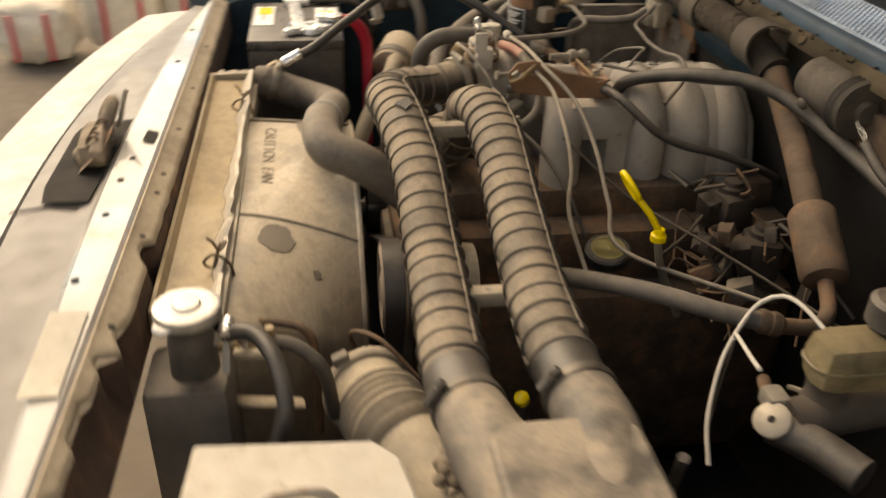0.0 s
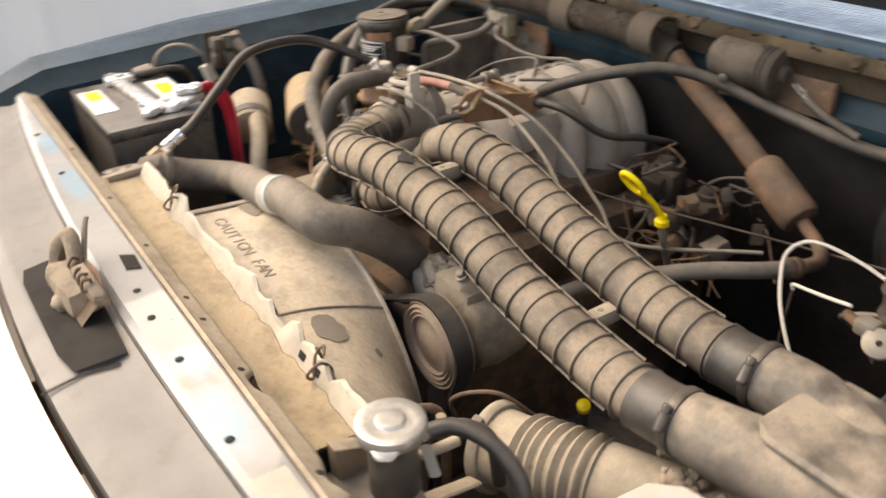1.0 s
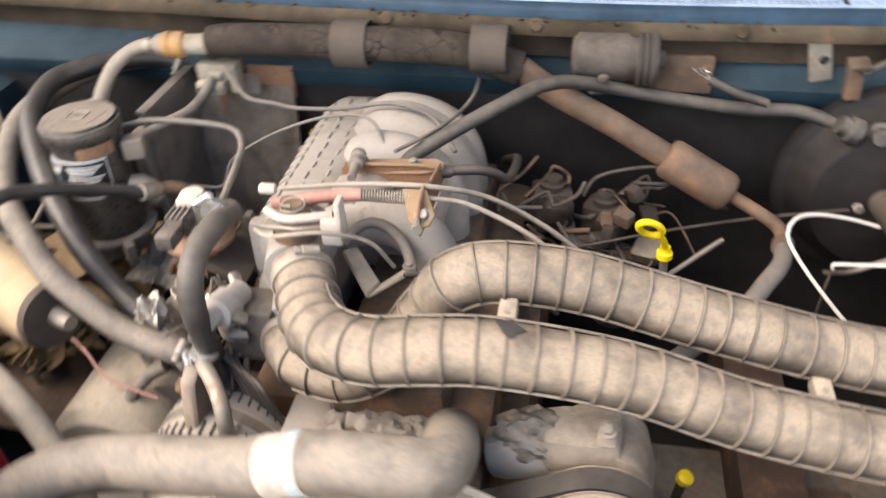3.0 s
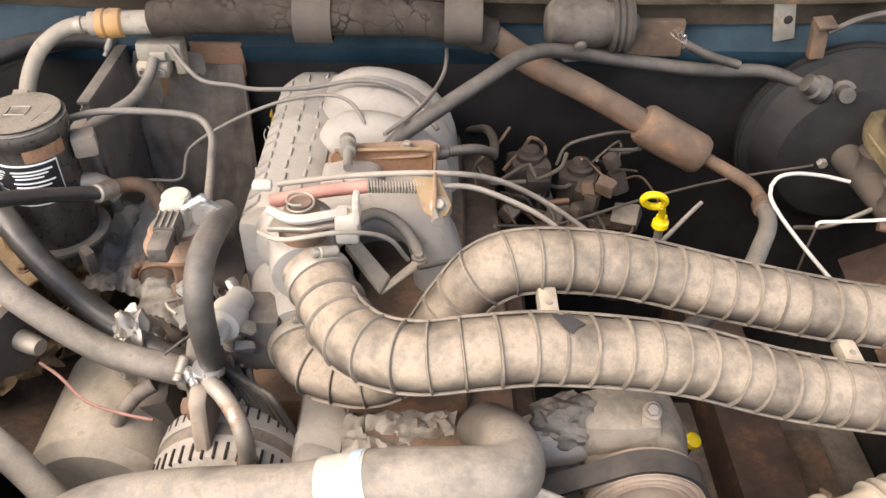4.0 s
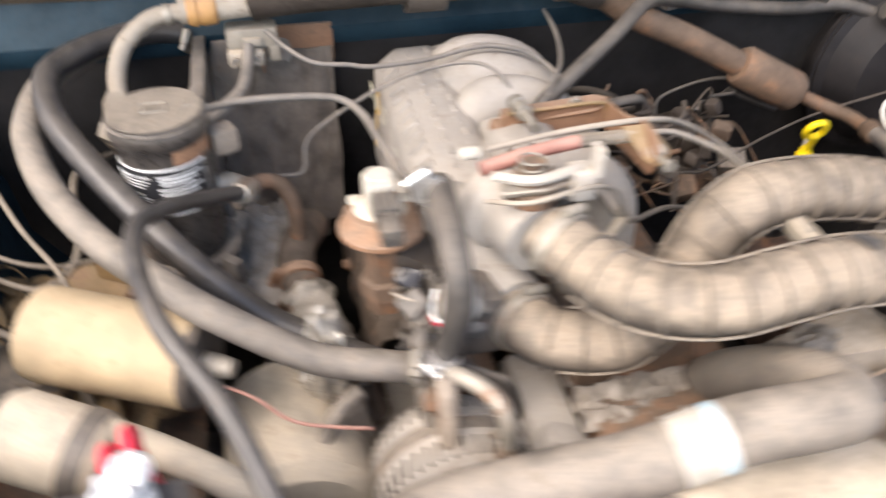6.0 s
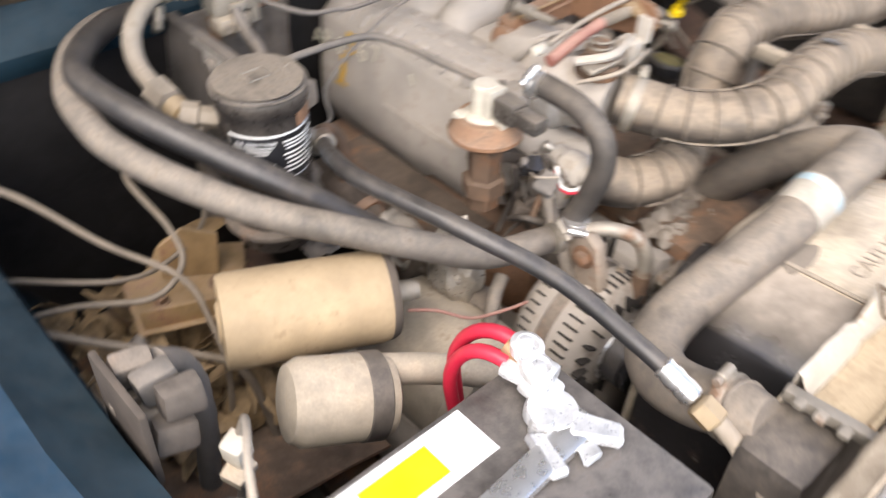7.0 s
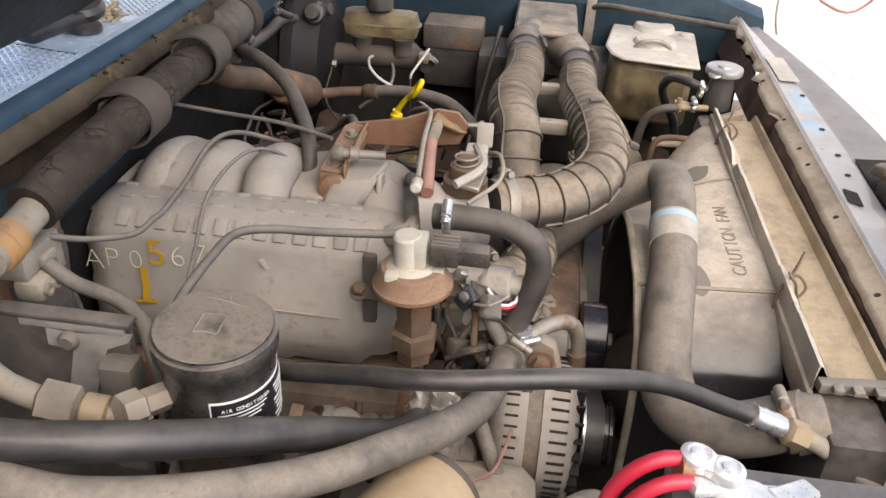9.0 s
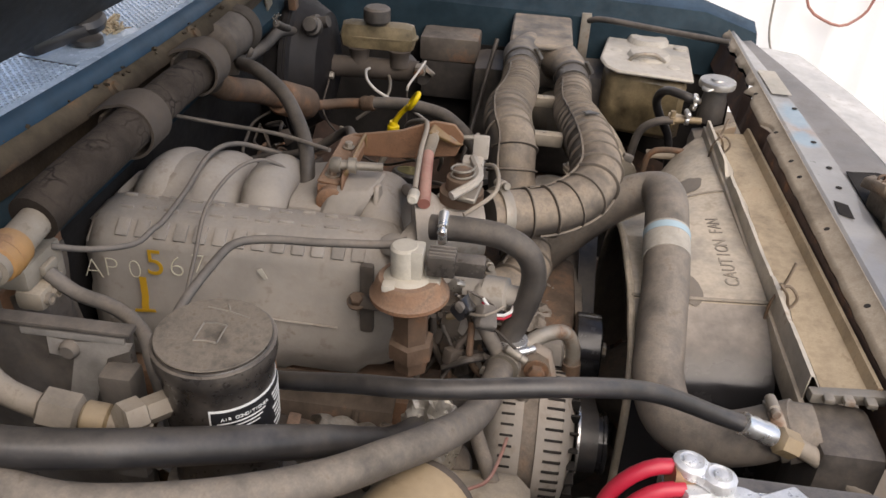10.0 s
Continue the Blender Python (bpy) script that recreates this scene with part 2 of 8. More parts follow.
CAN_BLACK = material("glossy_black_can", (0.018, 0.016, 0.016), 0.30, dust=0.26, bump=0.05, scale=30, bald=0.2)
BLACK_SHELL = material("sooty_black_paint", (0.009, 0.008, 0.009), 0.6, dust=0.05, spec=0.25)
RUST_DARK = material("dark_scaled_rust", (0.095, 0.055, 0.032), 0.85, dust=0.25, rust=0.5, vary=0.5, bump=0.6, scale=20)
SMUDGE = material("dark_smudge", (0.13, 0.115, 0.095), 0.7, dust=0.45)
# Base colour darkened for the shade that the building throws on the floor.
CONCRETE = material("workshop_concrete", (0.13, 0.105, 0.08), 0.85, dust=0.25, scale=3, dust_colour=(0.22, 0.18, 0.14))
SHEET_WHITE = material("white_sheet_wall", (0.95, 0.93, 0.90), 0.5, dust=0.0, vary=0.05, scale=2)
LINER = material("hood_underside", (0.012, 0.014, 0.016), 0.6, dust=0.1)


# ---------------------------------------------------------------- mesh helpers
SPOT = {}


def thing(name, loc, label, category, group="", kind="", moved=(0, 0, 0)):
    """An Empty at the thing's base; its parts are given in world places, the whole may be moved."""
    ob = new(name)
    ob.empty_display_size = 0.02
    ob.location = Vector(loc) + Vector(moved)
    SPOT[ob] = Vector(loc)
    return tagged(ob, label, category, group, kind)


def part(name, bm, material_, parent, label=""):
    """Links a bmesh, given in world places, as one mesh under a thing or a part."""
    me = bpy.data.meshes.new(name)
    bmesh.ops.translate(bm, verts=bm.verts, vec=-SPOT[parent])
    bm.to_mesh(me)
    bm.free()
    me.materials.append(material_)
    ob = new(name, me)
    ob.parent = parent
    SPOT[ob] = SPOT[parent]
    for p in me.polygons:
        p.use_smooth = True
    me.set_sharp_from_angle(angle=radians(38))
    return tagged(ob, label)


def spline(points, step=0.008):
    """Catmull-Rom through the points, at about even steps."""
    p = [Vector(q) for q in points]
    if len(p) == 2:
        k = max(2, int((p[1] - p[0]).length / step))
        return [p[0].lerp(p[1], i / k) for i in range(k + 1)]
    p = [p[0] * 2 - p[1]] + p + [p[-1] * 2 - p[-2]]
    out = []
    for i in range(1, len(p) - 2):
        a, b, c, d = p[i - 1:i + 3]
        k = max(2, int((c - b).length / step))
        for j in range(k):
            t = j / k
            out.append(0.5 * (2 * b + (c - a) * t + (2 * a - 5 * b + 4 * c - d) * t * t + (3 * b - a - 3 * c + d) * t ** 3))
    out.append(p[-2])
    return out


def sweep(line, radius, segs=14, caps=True, bm=None, squash=1.0):
    """A tube along a line of places; radius is a number or a function of the arc length."""
    bm = bm or bmesh.new()
    line = [Vector(p) for p in line]
    up = Vector((0, 0, 1))
    rings, s = [], 0.0
    for i, p in enumerate(line):
        t = (line[min(i + 1, len(line) - 1)] - line[max(i - 1, 0)]).normalized()
        if i:
            s += (p - line[i - 1]).length
            side = side - t * side.dot(t)
        else:
            side = t.cross(up) if abs(t.z) < 0.95 else t.cross(Vector((1, 0, 0)))
        side.normalize()
        top = side.cross(t)
        r = radius(s) if callable(radius) else radius
        rings.append([bm.verts.new(p + (side * math.cos(a) + top * math.sin(a) * squash) * r)
                      for a in (2 * math.pi * k / segs for k in range(segs))])
    for a, b in zip(rings, rings[1:]):
        for k in range(segs):
            bm.faces.new((a[k], a[(k + 1) % segs], b[(k + 1) % segs], b[k]))
    if caps:
        bm.faces.new(rings[0][::-1])
        bm.faces.new(rings[-1])
    bmesh.ops.recalc_face_normals(bm, faces=bm.faces)
    return bm


def tube(points, radius, segs=12, step=0.008, bm=None):
    return sweep(spline(points, step), radius, segs, True, bm)


def lathe(base, axis, profile, segs=32, bm=None):
    """A turned body: profile of (distance along the axis, radius)."""
    bm = bm or bmesh.new()
    base, axis = Vector(base), Vector(axis).normalized()
    side = axis.cross(Vector((0, 0, 1))) if abs(axis.z) < 0.95 else Vector((1, 0, 0))
    side = (side - axis * side.dot(axis)).normalized()
    top = axis.cross(side)
    rings = []
    for d, r in profile:
        c = base + axis * d
        rings.append([bm.verts.new(c + (side * math.cos(a) + top * math.sin(a)) * max(r, 1e-4))
                      for a in (2 * math.pi * k / segs for k in range(segs))])
    for a, b in zip(rings, rings[1:]):
        for k in range(segs):
            bm.faces.new((a[k], a[(k + 1) % segs], b[(k + 1) % segs], b[k]))
    bm.faces.new(rings[0][::-1])
    bm.faces.new(rings[-1])
    bmesh.ops.recalc_face_normals(bm, faces=bm.faces)
    return bm


def box(centre, size, bevel=0.004, turn=None, bm=None):
    bm = bm or bmesh.new()
    got = bmesh.ops.create_cube(bm, size=1.0)["verts"]
    for v in got:
        v.co = Vector([v.co[k] * size[k] for k in range(3)])
    if bevel > 0:
        edges = {e for v in got for e in v.link_edges}
        res = bmesh.ops.bevel(bm, geom=list(edges), offset=min(bevel, min(size) * 0.45), segments=2, affect="EDGES", profile=0.6)
        got = list({v for f in res["faces"] for v in f.verts} | {v for v in got if v.is_valid})
    m = Matrix.Translation(centre) @ (turn.to_4x4() if turn else Matrix.Identity(4))
    bmesh.ops.transform(bm, matrix=m, verts=got)
    return bm


def rot(rx=0, ry=0, rz=0):
    return Euler([radians(a) for a in (rx, ry, rz)]).to_matrix()


def slab(outline, push, bevel=0.0015, bm=None):
    """A plate: a closed outline of places, given thickness along push."""
    bm = bm or bmesh.new()
    push = Vector(push)
    a = [bm.verts.new(Vector(p)) for p in outline]
    b = [bm.verts.new(Vector(p) + push) for p in outline]
    faces = [bm.faces.new(a), bm.faces.new(b[::-1])]
    for k in range(len(a)):
        j = (k + 1) % len(a)
        faces.append(bm.faces.new((a[k], b[k], b[j], a[j])))
    bmesh.ops.recalc_face_normals(bm, faces=faces)
    if bevel > 0:
        edges = list({e for v in a + b for e in v.link_edges})
        bmesh.ops.bevel(bm, geom=edges, offset=bevel, segments=1, affect="EDGES")
    return bm


def sheet(rows, thick=0.002, bm=None):
    """A bent sheet through a grid of places (rows of equal length), with thickness."""
    bm = bm or bmesh.new()
    grid = [[bm.verts.new(Vector(p)) for p in row] for row in rows]
    faces = []
    for a, b in zip(grid, grid[1:]):
        for k in range(len(a) - 1):
            faces.append(bm.faces.new((a[k], a[k + 1], b[k + 1], b[k])))
    bmesh.ops.recalc_face_normals(bm, faces=faces)
    bmesh.ops.solidify(bm, geom=faces, thickness=thick)
    bmesh.ops.recalc_face_normals(bm, faces=bm.faces)
    return bm


def roughen(bm, amount, scale):
    """Uneven cast surface: pushes the vertices about by noise."""
    for v in bm.verts:
        v.co += noise.noise_vector(v.co * scale) * amount
    return bm


def bolt(place, axis, r=0.006, h=0.006, bm=None):
    """A hexagon head with its washer."""
    bm = lathe(place, axis, [(0, r * 1.5), (h * 0.25, r * 1.5), (h * 0.26, r * 1.02)], 14, bm)
    return lathe(Vector(place) + Vector(axis).normalized() * h * 0.25, axis, [(0, r), (h * 0.85, r), (h, r * 0.8)], 6, bm)


def ring_clamp(centre, axis, r, width=0.011, screw=(0, 0, 1), bm=None):
    """A worm-drive hose clamp: band and screw housing."""
    c, ax = Vector(centre), Vector(axis).normalized()
    bm = lathe(c - ax * width / 2, ax, [(0, r), (0, r + 0.0015), (width * 0.2, r + 0.0022), (width * 0.8, r + 0.0022), (width, r + 0.0015), (width, r)], 32, bm)
    s = Vector(screw)
    s = (s - ax * s.dot(ax)).normalized()
    t = ax.cross(s)
    lathe(c + s * (r + 0.005) - t * 0.011, t, [(0, 0.003), (0.002, 0.0052), (0.018, 0.0052), (0.019, 0.0035), (0.024, 0.0045), (0.026, 0.004)], 10, bm)
    return bm


def letters(text, size, m, material_, parent, name, extrude=0.0006, bold=0.0):
    """Raised lettering in the built-in font, as a mesh part, at the pose m."""
    cu = bpy.data.curves.new(name, "FONT")
    cu.body, cu.size, cu.extrude, cu.offset = text, size, extrude, bold
    cu.align_x, cu.align_y = "CENTER", "CENTER"
    tmp = bpy.data.objects.new(name, cu)
    scene.collection.objects.link(tmp)
    bpy.context.view_layer.update()
    me = bpy.data.meshes.new_from_object(tmp.evaluated_get(bpy.context.evaluated_depsgraph_get()))
    bpy.data.objects.remove(tmp)
    bm = bmesh.new()
    bm.from_mesh(me)
    bmesh.ops.transform(bm, matrix=m, verts=bm.verts)
    return part(name, bm, material_, parent)

# ---------------------------------------------------------------- the place round the truck
ground = thing("ground", (0, 0, 0), "grey dusty concrete workshop floor under the truck", "floor", kind="structure")
part("slab", box((0, 0, -0.06), (60, 60, 0.12), 0), CONCRETE, ground)


def ribbed_wall(name, a, b, height, label):
    """A sheet-metal wall from a to b with upright ribs."""
    a, b = Vector((*a, 0)), Vector((*b, 0))
    way = (b - a).normalized()
    out = Vector((-way.y, way.x, 0))
    ob = thing(name, a, label, "wall", kind="structure")
    n = int((b - a).length / 0.2)
    pts = []
    for k in range(n):
        s = a + way * (0.2 * k)
        for d, o in ((0, 0), (0.13, 0), (0.15, 0.010), (0.18, 0.010)):
            pts.append(s + way * d + out * o)
    pts.append(a + way * 0.2 * n)
    part("sheet", sheet([pts, [p + Vector((0, 0, height)) for p in pts]], 0.004), SHEET_WHITE, ob)
    return ob


ribbed_wall("wall_east", (3.0, -4.2), (3.0, 6.0), 2.6, "white ribbed sheet-metal workshop wall")
ribbed_wall("wall_west", (-2.6, 6.0), (-2.6, -0.55), 2.6, "white ribbed sheet-metal wall behind the fender")

hose_red = thing("air_hose", (2.93, -0.95, 0.47), "thin faded red air hose hanging in a loop on the wall", "hose")
part("hook", tube([(3.02, -1.02, 1.32), (2.95, -1.02, 1.32), (2.925, -1.02, 1.31), (2.925, -1.02, 1.345)], 0.008, 8), STEEL_DULL, hose_red)
part("coil", tube([(2.94, -0.99, 1.33), (2.94, -0.90, 1.20), (2.94, -0.855, 0.90), (2.94, -0.865, 0.66), (2.94, -0.893, 0.545), (2.94, -0.967, 0.495), (2.94, -1.048, 0.473), (2.94, -1.112, 0.507), (2.94, -1.160, 0.60), (2.94, -1.175, 0.90), (2.94, -1.13, 1.20), (2.94, -1.04, 1.33)], 0.0065, 8, 0.03), PINK, hose_red)
cord = thing("hanging_cord", (2.93, -0.75, 0.30), "thin grey cord hanging down the white wall", "cord")
part("cord", tube([(3.0, -0.735, 1.40), (2.945, -0.735, 1.36), (2.94, -0.738, 0.90), (2.94, -0.742, 0.53), (2.94, -0.760, 0.39), (2.94, -0.80, 0.30)], 0.005, 8, 0.03), STEEL_DULL, cord)

SACK = material("woven_sack", (0.66, 0.60, 0.50), 0.8, dust=0.3, vary=0.25, scale=8)
for k, (x, y, r, h) in enumerate(((-3.62, -1.36, 0.20, 0.34), (-3.75, -0.92, 0.22, 0.62), (-3.80, -0.52, 0.21, 0.66))):
    sack = thing("feed_sack", (x, y, 0.0), "pale woven sack with red printed lines on the floor", "sack", "sacks by the wall")
    bm = bmesh.new()
    bmesh.ops.create_icosphere(bm, subdivisions=4, radius=1.0)
    for v in bm.verts:
        f = 1 + 0.12 * noise.noise(v.co * 2.1 + Vector((3 * k, 0, 0))) + 0.06 * noise.noise(v.co * 5.3)
        q = v.co * (1 / max(abs(v.co.x), abs(v.co.y), abs(v.co.z))) ** 0.45
        v.co = Vector((x + r * f * q.x, y + r * f * q.y, max(0.003, h / 2 + h / 2 * f * q.z)))
    part("bag", bm, SACK, sack)
    for a in (-0.3, 0.5):
        part("print_line", tube([(x + r * 1.10 * math.cos(a), y + r * 1.10 * math.sin(a), h * z) for z in (0.15, 0.4, 0.65, 0.85)], 0.012, 6, 0.05), RED, sack)

# ---------------------------------------------------------------- truck body
truck = thing("truck_body", (0, 0.3, 0), "teal-blue pickup truck front body with its hood open", "truck")


def fender(side, inner):
    """The dark inner flange, or the crown and outer skin, of one front fender."""
    xs = [(0.74, 0.93), (0.755, 1.015), (0.785, 1.032), (0.80, 1.045), (0.86, 1.058), (0.94, 1.045), (1.0, 0.99), (1.02, 0.85), (1.02, 0.55)]
    xs = xs[:4] if inner else xs[3:]
    rows = []
    for k in range(15):
        y = -0.15 + 1.48 * k / 14
        w = 0.035 * k / 14 - (0.10 * (1 - k / 4) if k < 4 else 0.0)
        rows.append([(side * (x + w * (x - 0.70) / 0.3), y, z + 0.030 * k / 14 - (0.03 if k == 0 else 0)) for x, z in xs])
    return sheet(rows, 0.003)


for side in (-1, 1):
    part("fender", fender(side, False), BLUE, truck)
    part("fender_flange", fender(side, True), BLUE_DARK, truck, "dark inner fender flange")
# Black pan added under the bay to keep its depths dark.
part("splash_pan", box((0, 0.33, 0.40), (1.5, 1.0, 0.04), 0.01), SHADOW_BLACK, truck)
for side in (-1, 1):
    part("frame_rail", box((side * 0.40, 0.30, 0.56), (0.09, 1.1, 0.16), 0.012), GRIME_RUST, truck)
part("wheel_liner", sheet([[(0.60 + 0.04 * k, y, 0.70 + 0.03 * math.sin(y * 9) + 0.02 * k) for k in range(4)] for y in (-0.1, 0.1, 0.3, 0.5, 0.75)], 0.004), GRIME_RUST, truck)
for side in (-1, 1):
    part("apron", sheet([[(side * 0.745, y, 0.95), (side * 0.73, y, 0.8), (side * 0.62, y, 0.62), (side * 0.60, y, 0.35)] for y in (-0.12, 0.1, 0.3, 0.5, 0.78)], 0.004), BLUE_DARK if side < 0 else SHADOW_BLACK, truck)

def cowl_y(x):
    """The cowl's front edge in plan: nearly straight, swept back towards the sides."""
    return 0.740 + 0.07 * (1 - math.exp(-((x - 0.15) / 0.75) ** 2))


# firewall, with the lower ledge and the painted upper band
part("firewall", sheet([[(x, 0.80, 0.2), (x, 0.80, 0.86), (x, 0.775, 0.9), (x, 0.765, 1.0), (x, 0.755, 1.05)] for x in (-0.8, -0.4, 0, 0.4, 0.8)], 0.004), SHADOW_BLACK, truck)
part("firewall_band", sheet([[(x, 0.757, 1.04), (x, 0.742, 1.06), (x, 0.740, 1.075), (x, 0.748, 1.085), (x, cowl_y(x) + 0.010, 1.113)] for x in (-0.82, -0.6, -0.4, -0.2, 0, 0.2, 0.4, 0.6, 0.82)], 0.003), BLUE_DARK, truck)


CX = [-0.84 + 1.68 * k / 28 for k in range(29)]
random.seed(8)
FL = [(x, cowl_y(x), random.uniform(-0.0015, 0.0015)) for x in CX]
part("cowl_flange", sheet([[(x, y + 0.004, 1.110), (x, y + 0.002, 1.160), (x, y - 0.004, 1.163), (x, y - 0.011 + j, 1.159), (x, y - 0.017 + j, 1.150 + j), (x, y - 0.018 + j, 1.145)] for x, y, j in FL], 0.002), COWL_RUST, truck, "brown dirty cowl flange")
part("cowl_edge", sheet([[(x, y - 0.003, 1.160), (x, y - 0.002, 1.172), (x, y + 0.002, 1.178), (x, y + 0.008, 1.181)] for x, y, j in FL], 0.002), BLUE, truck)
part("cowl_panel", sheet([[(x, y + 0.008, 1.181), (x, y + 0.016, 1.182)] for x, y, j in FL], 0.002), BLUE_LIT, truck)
for x in (-0.155, 0.045, 0.30):
    part("flange_lug", lathe((x, cowl_y(x) - 0.010, 1.153), (0, -1, 0.6), [(0, 0.013), (0.004, 0.012), (0.006, 0.008), (0.009, 0.007)], 10), COWL_RUST, truck)
random.seed(31)
bm = bmesh.new()
for k in range(34):
    x = random.uniform(-0.5, 0.5)
    c = Vector((x, cowl_y(x) - random.uniform(0.0, 0.014), 1.16))
    c.z = 1.165 - 0.45 * max(0, cowl_y(x) - 0.004 - c.y)
    box(c, (random.uniform(0.002, 0.007), random.uniform(0.002, 0.005), random.uniform(0.001, 0.004)), 0, rot(random.uniform(0, 40), random.uniform(0, 40), random.uniform(0, 180)), bm)
tagged(part("flange_grit", bm, COWL_RUST, truck), kind="stuff")


def perforated(x0, x1, y0, y1, z, rise, pitch=0.0088, r=0.0030):
    """A sheet with rows of round holes."""
    verts, faces = [], []
    nx, ny = int((x1 - x0) / pitch), int((y1 - y0) / pitch)
    for i in range(nx):
        for j in range(ny):
            cx, cy = x0 + (i + 0.5) * pitch, y0 + (j + 0.5) * pitch
            h, b = pitch / 2, len(verts)
            for k in range(8):
                a = math.pi * (k + 0.5) / 4
                c, s = math.cos(a), math.sin(a)
                f = h / max(abs(c), abs(s))
                for rad, dz in ((f, 0.0), (r, 0.0), (r, -0.002)):
                    px, py = cx + c * rad, cy + s * rad
                    verts.append((px, py + cowl_y(px), z + rise * (py - y0) + dz))
            for k in range(8):
                j2 = (k + 1) % 8
                for q in (0, 1):
                    faces.append((b + 3 * k + q, b + 3 * j2 + q, b + 3 * j2 + q + 1, b + 3 * k + q + 1))
    me = bpy.data.meshes.new("grille")
    me.from_pydata(verts, [], faces)
    bm = bmesh.new()
    bm.from_mesh(me)
    bmesh.ops.recalc_face_normals(bm, faces=bm.faces)
    return bm


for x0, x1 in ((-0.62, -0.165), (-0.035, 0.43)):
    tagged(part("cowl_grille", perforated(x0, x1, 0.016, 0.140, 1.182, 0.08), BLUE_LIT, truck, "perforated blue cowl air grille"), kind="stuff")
for x0, x1 in ((-0.84, -0.62), (-0.165, -0.035), (0.43, 0.84)):
    xs = [x0 + (x1 - x0) * k / 6 for k in range(7)]
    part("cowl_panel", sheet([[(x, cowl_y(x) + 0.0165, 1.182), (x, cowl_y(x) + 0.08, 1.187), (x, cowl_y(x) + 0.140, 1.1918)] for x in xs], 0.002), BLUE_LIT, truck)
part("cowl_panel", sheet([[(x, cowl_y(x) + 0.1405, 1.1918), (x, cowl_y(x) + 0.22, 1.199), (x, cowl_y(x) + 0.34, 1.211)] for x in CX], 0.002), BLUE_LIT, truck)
# Black sheet added so that the grille's holes look into a dark void.
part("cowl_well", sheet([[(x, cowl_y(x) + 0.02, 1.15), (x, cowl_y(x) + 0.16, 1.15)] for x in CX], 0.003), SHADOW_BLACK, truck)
pivot = thing("wiper_pivot", (-0.06, 0.80, 1.19), "black wiper pivot cap on the cowl", "wiper")
part("base", lathe((-0.105, 0.792, 1.186), (0, -0.1, 1), [(0, 0.020), (0.006, 0.019), (0.008, 0.014)], 24), RUBBER_CLEAN, pivot)
part("cap", lathe((-0.085, 0.802, 1.196), (-0.2, -0.1, 1), [(0, 0.016), (0.002, 0.024), (0.010, 0.026), (0.016, 0.022), (0.019, 0.010), (0.0195, 0.0)], 28), RUBBER_CLEAN, pivot)
part("arm", box((-0.135, 0.805, 1.198), (0.09, 0.022, 0.014), 0.004, rot(0, 0, -14)), RUBBER_CLEAN, pivot)
litter = thing("leaf_litter", (-0.04, 0.795, 1.19), "small pile of dry yellow-brown debris on the cowl", "debris", kind="stuff")
random.seed(21)
bm = bmesh.new()
for k in range(46):
    c = Vector((-0.060 + random.gauss(0, 0.009), 0.782 + random.gauss(0, 0.006), 1.187 + abs(random.gauss(0, 0.004))))
    box(c, (random.uniform(0.004, 0.016), random.uniform(0.003, 0.008), 0.0012), 0, rot(random.uniform(0, 60), random.uniform(0, 60), random.uniform(0, 180)), bm)
part("flakes", bm, material("dry_litter", (0.62, 0.50, 0.34), 0.8, dust=0.2, vary=0.5), litter)

# hood, swung up on its hinges
hz = 1.205
hood_rows = []
for k in range(9):
    f = k / 8
    hood_rows.append([(x, cowl_y(x) + 0.060 - 0.66 * f - 0.04 * math.sin(math.pi * f), hz + 1.08 * f + (0.02 if abs(x) < 0.5 else 0)) for x in CX])
hood = part("hood", sheet(hood_rows, 0.025), LINER, truck, "open blue hood seen from its dark underside")

# upper radiator support and the panels ahead of it
support = thing("radiator_support", (0, -0.1, 0.9), "worn painted steel radiator support across the front", "radiator support")


def bow(x):
    """How far the front edge of the top panels sweeps back towards the sides."""
    return 0.10 * (x / 0.77) ** 2


SX = [-0.74 + 1.48 * k / 24 for k in range(25)]
part("crossbar", sheet([[(x, -0.146 + 0.45 * bow(x), 0.985), (x, -0.145 + 0.45 * bow(x), 1.018), (x, -0.138 + 0.45 * bow(x), 1.024), (x, -0.096, 1.025), (x, -0.0925, 1.022)] for x in SX], 0.002), PANEL_STRIP, support)
LX = [-0.74 + 1.48 * k / 148 for k in range(149)]


def torn(x):
    """How far rust has eaten into the inner lip."""
    bite = 0.011 * math.sqrt(max(0.0, 1 - ((x - 0.262) / 0.022) ** 2)) + 0.008 * math.sqrt(max(0.0, 1 - ((x - 0.405) / 0.016) ** 2))
    if x > 0.43:
        bite += 0.010 + 0.006 * (int(x * 22) % 2)
    return bite + 0.0016 * noise.noise((x * 38, 0.0, 4.0))


part("inner_lip", sheet([[(x, -0.092, 1.0225), (x, -0.0885, 1.026), (x, -0.085, 1.0215), (x, -0.073 - 0.8 * torn(x), 1.016 + 0.3 * torn(x)), (x, -0.069 - torn(x), 1.013 + 0.4 * torn(x)), (x, -0.0675 - torn(x), 1.008 + 0.4 * torn(x))] for x in LX], 0.002), PANEL_LIP, support, "tan dusty inner lip")
# Inner face of the lip as its own sheet, darker than the top.
part("lip_drop", sheet([[(x, -0.0677 - torn(x), 1.006), (x, -0.066 - torn(x), 0.988), (x, -0.065, 0.955)] for x in LX], 0.002), GRIME_RUST, support, "dark brown inner face")
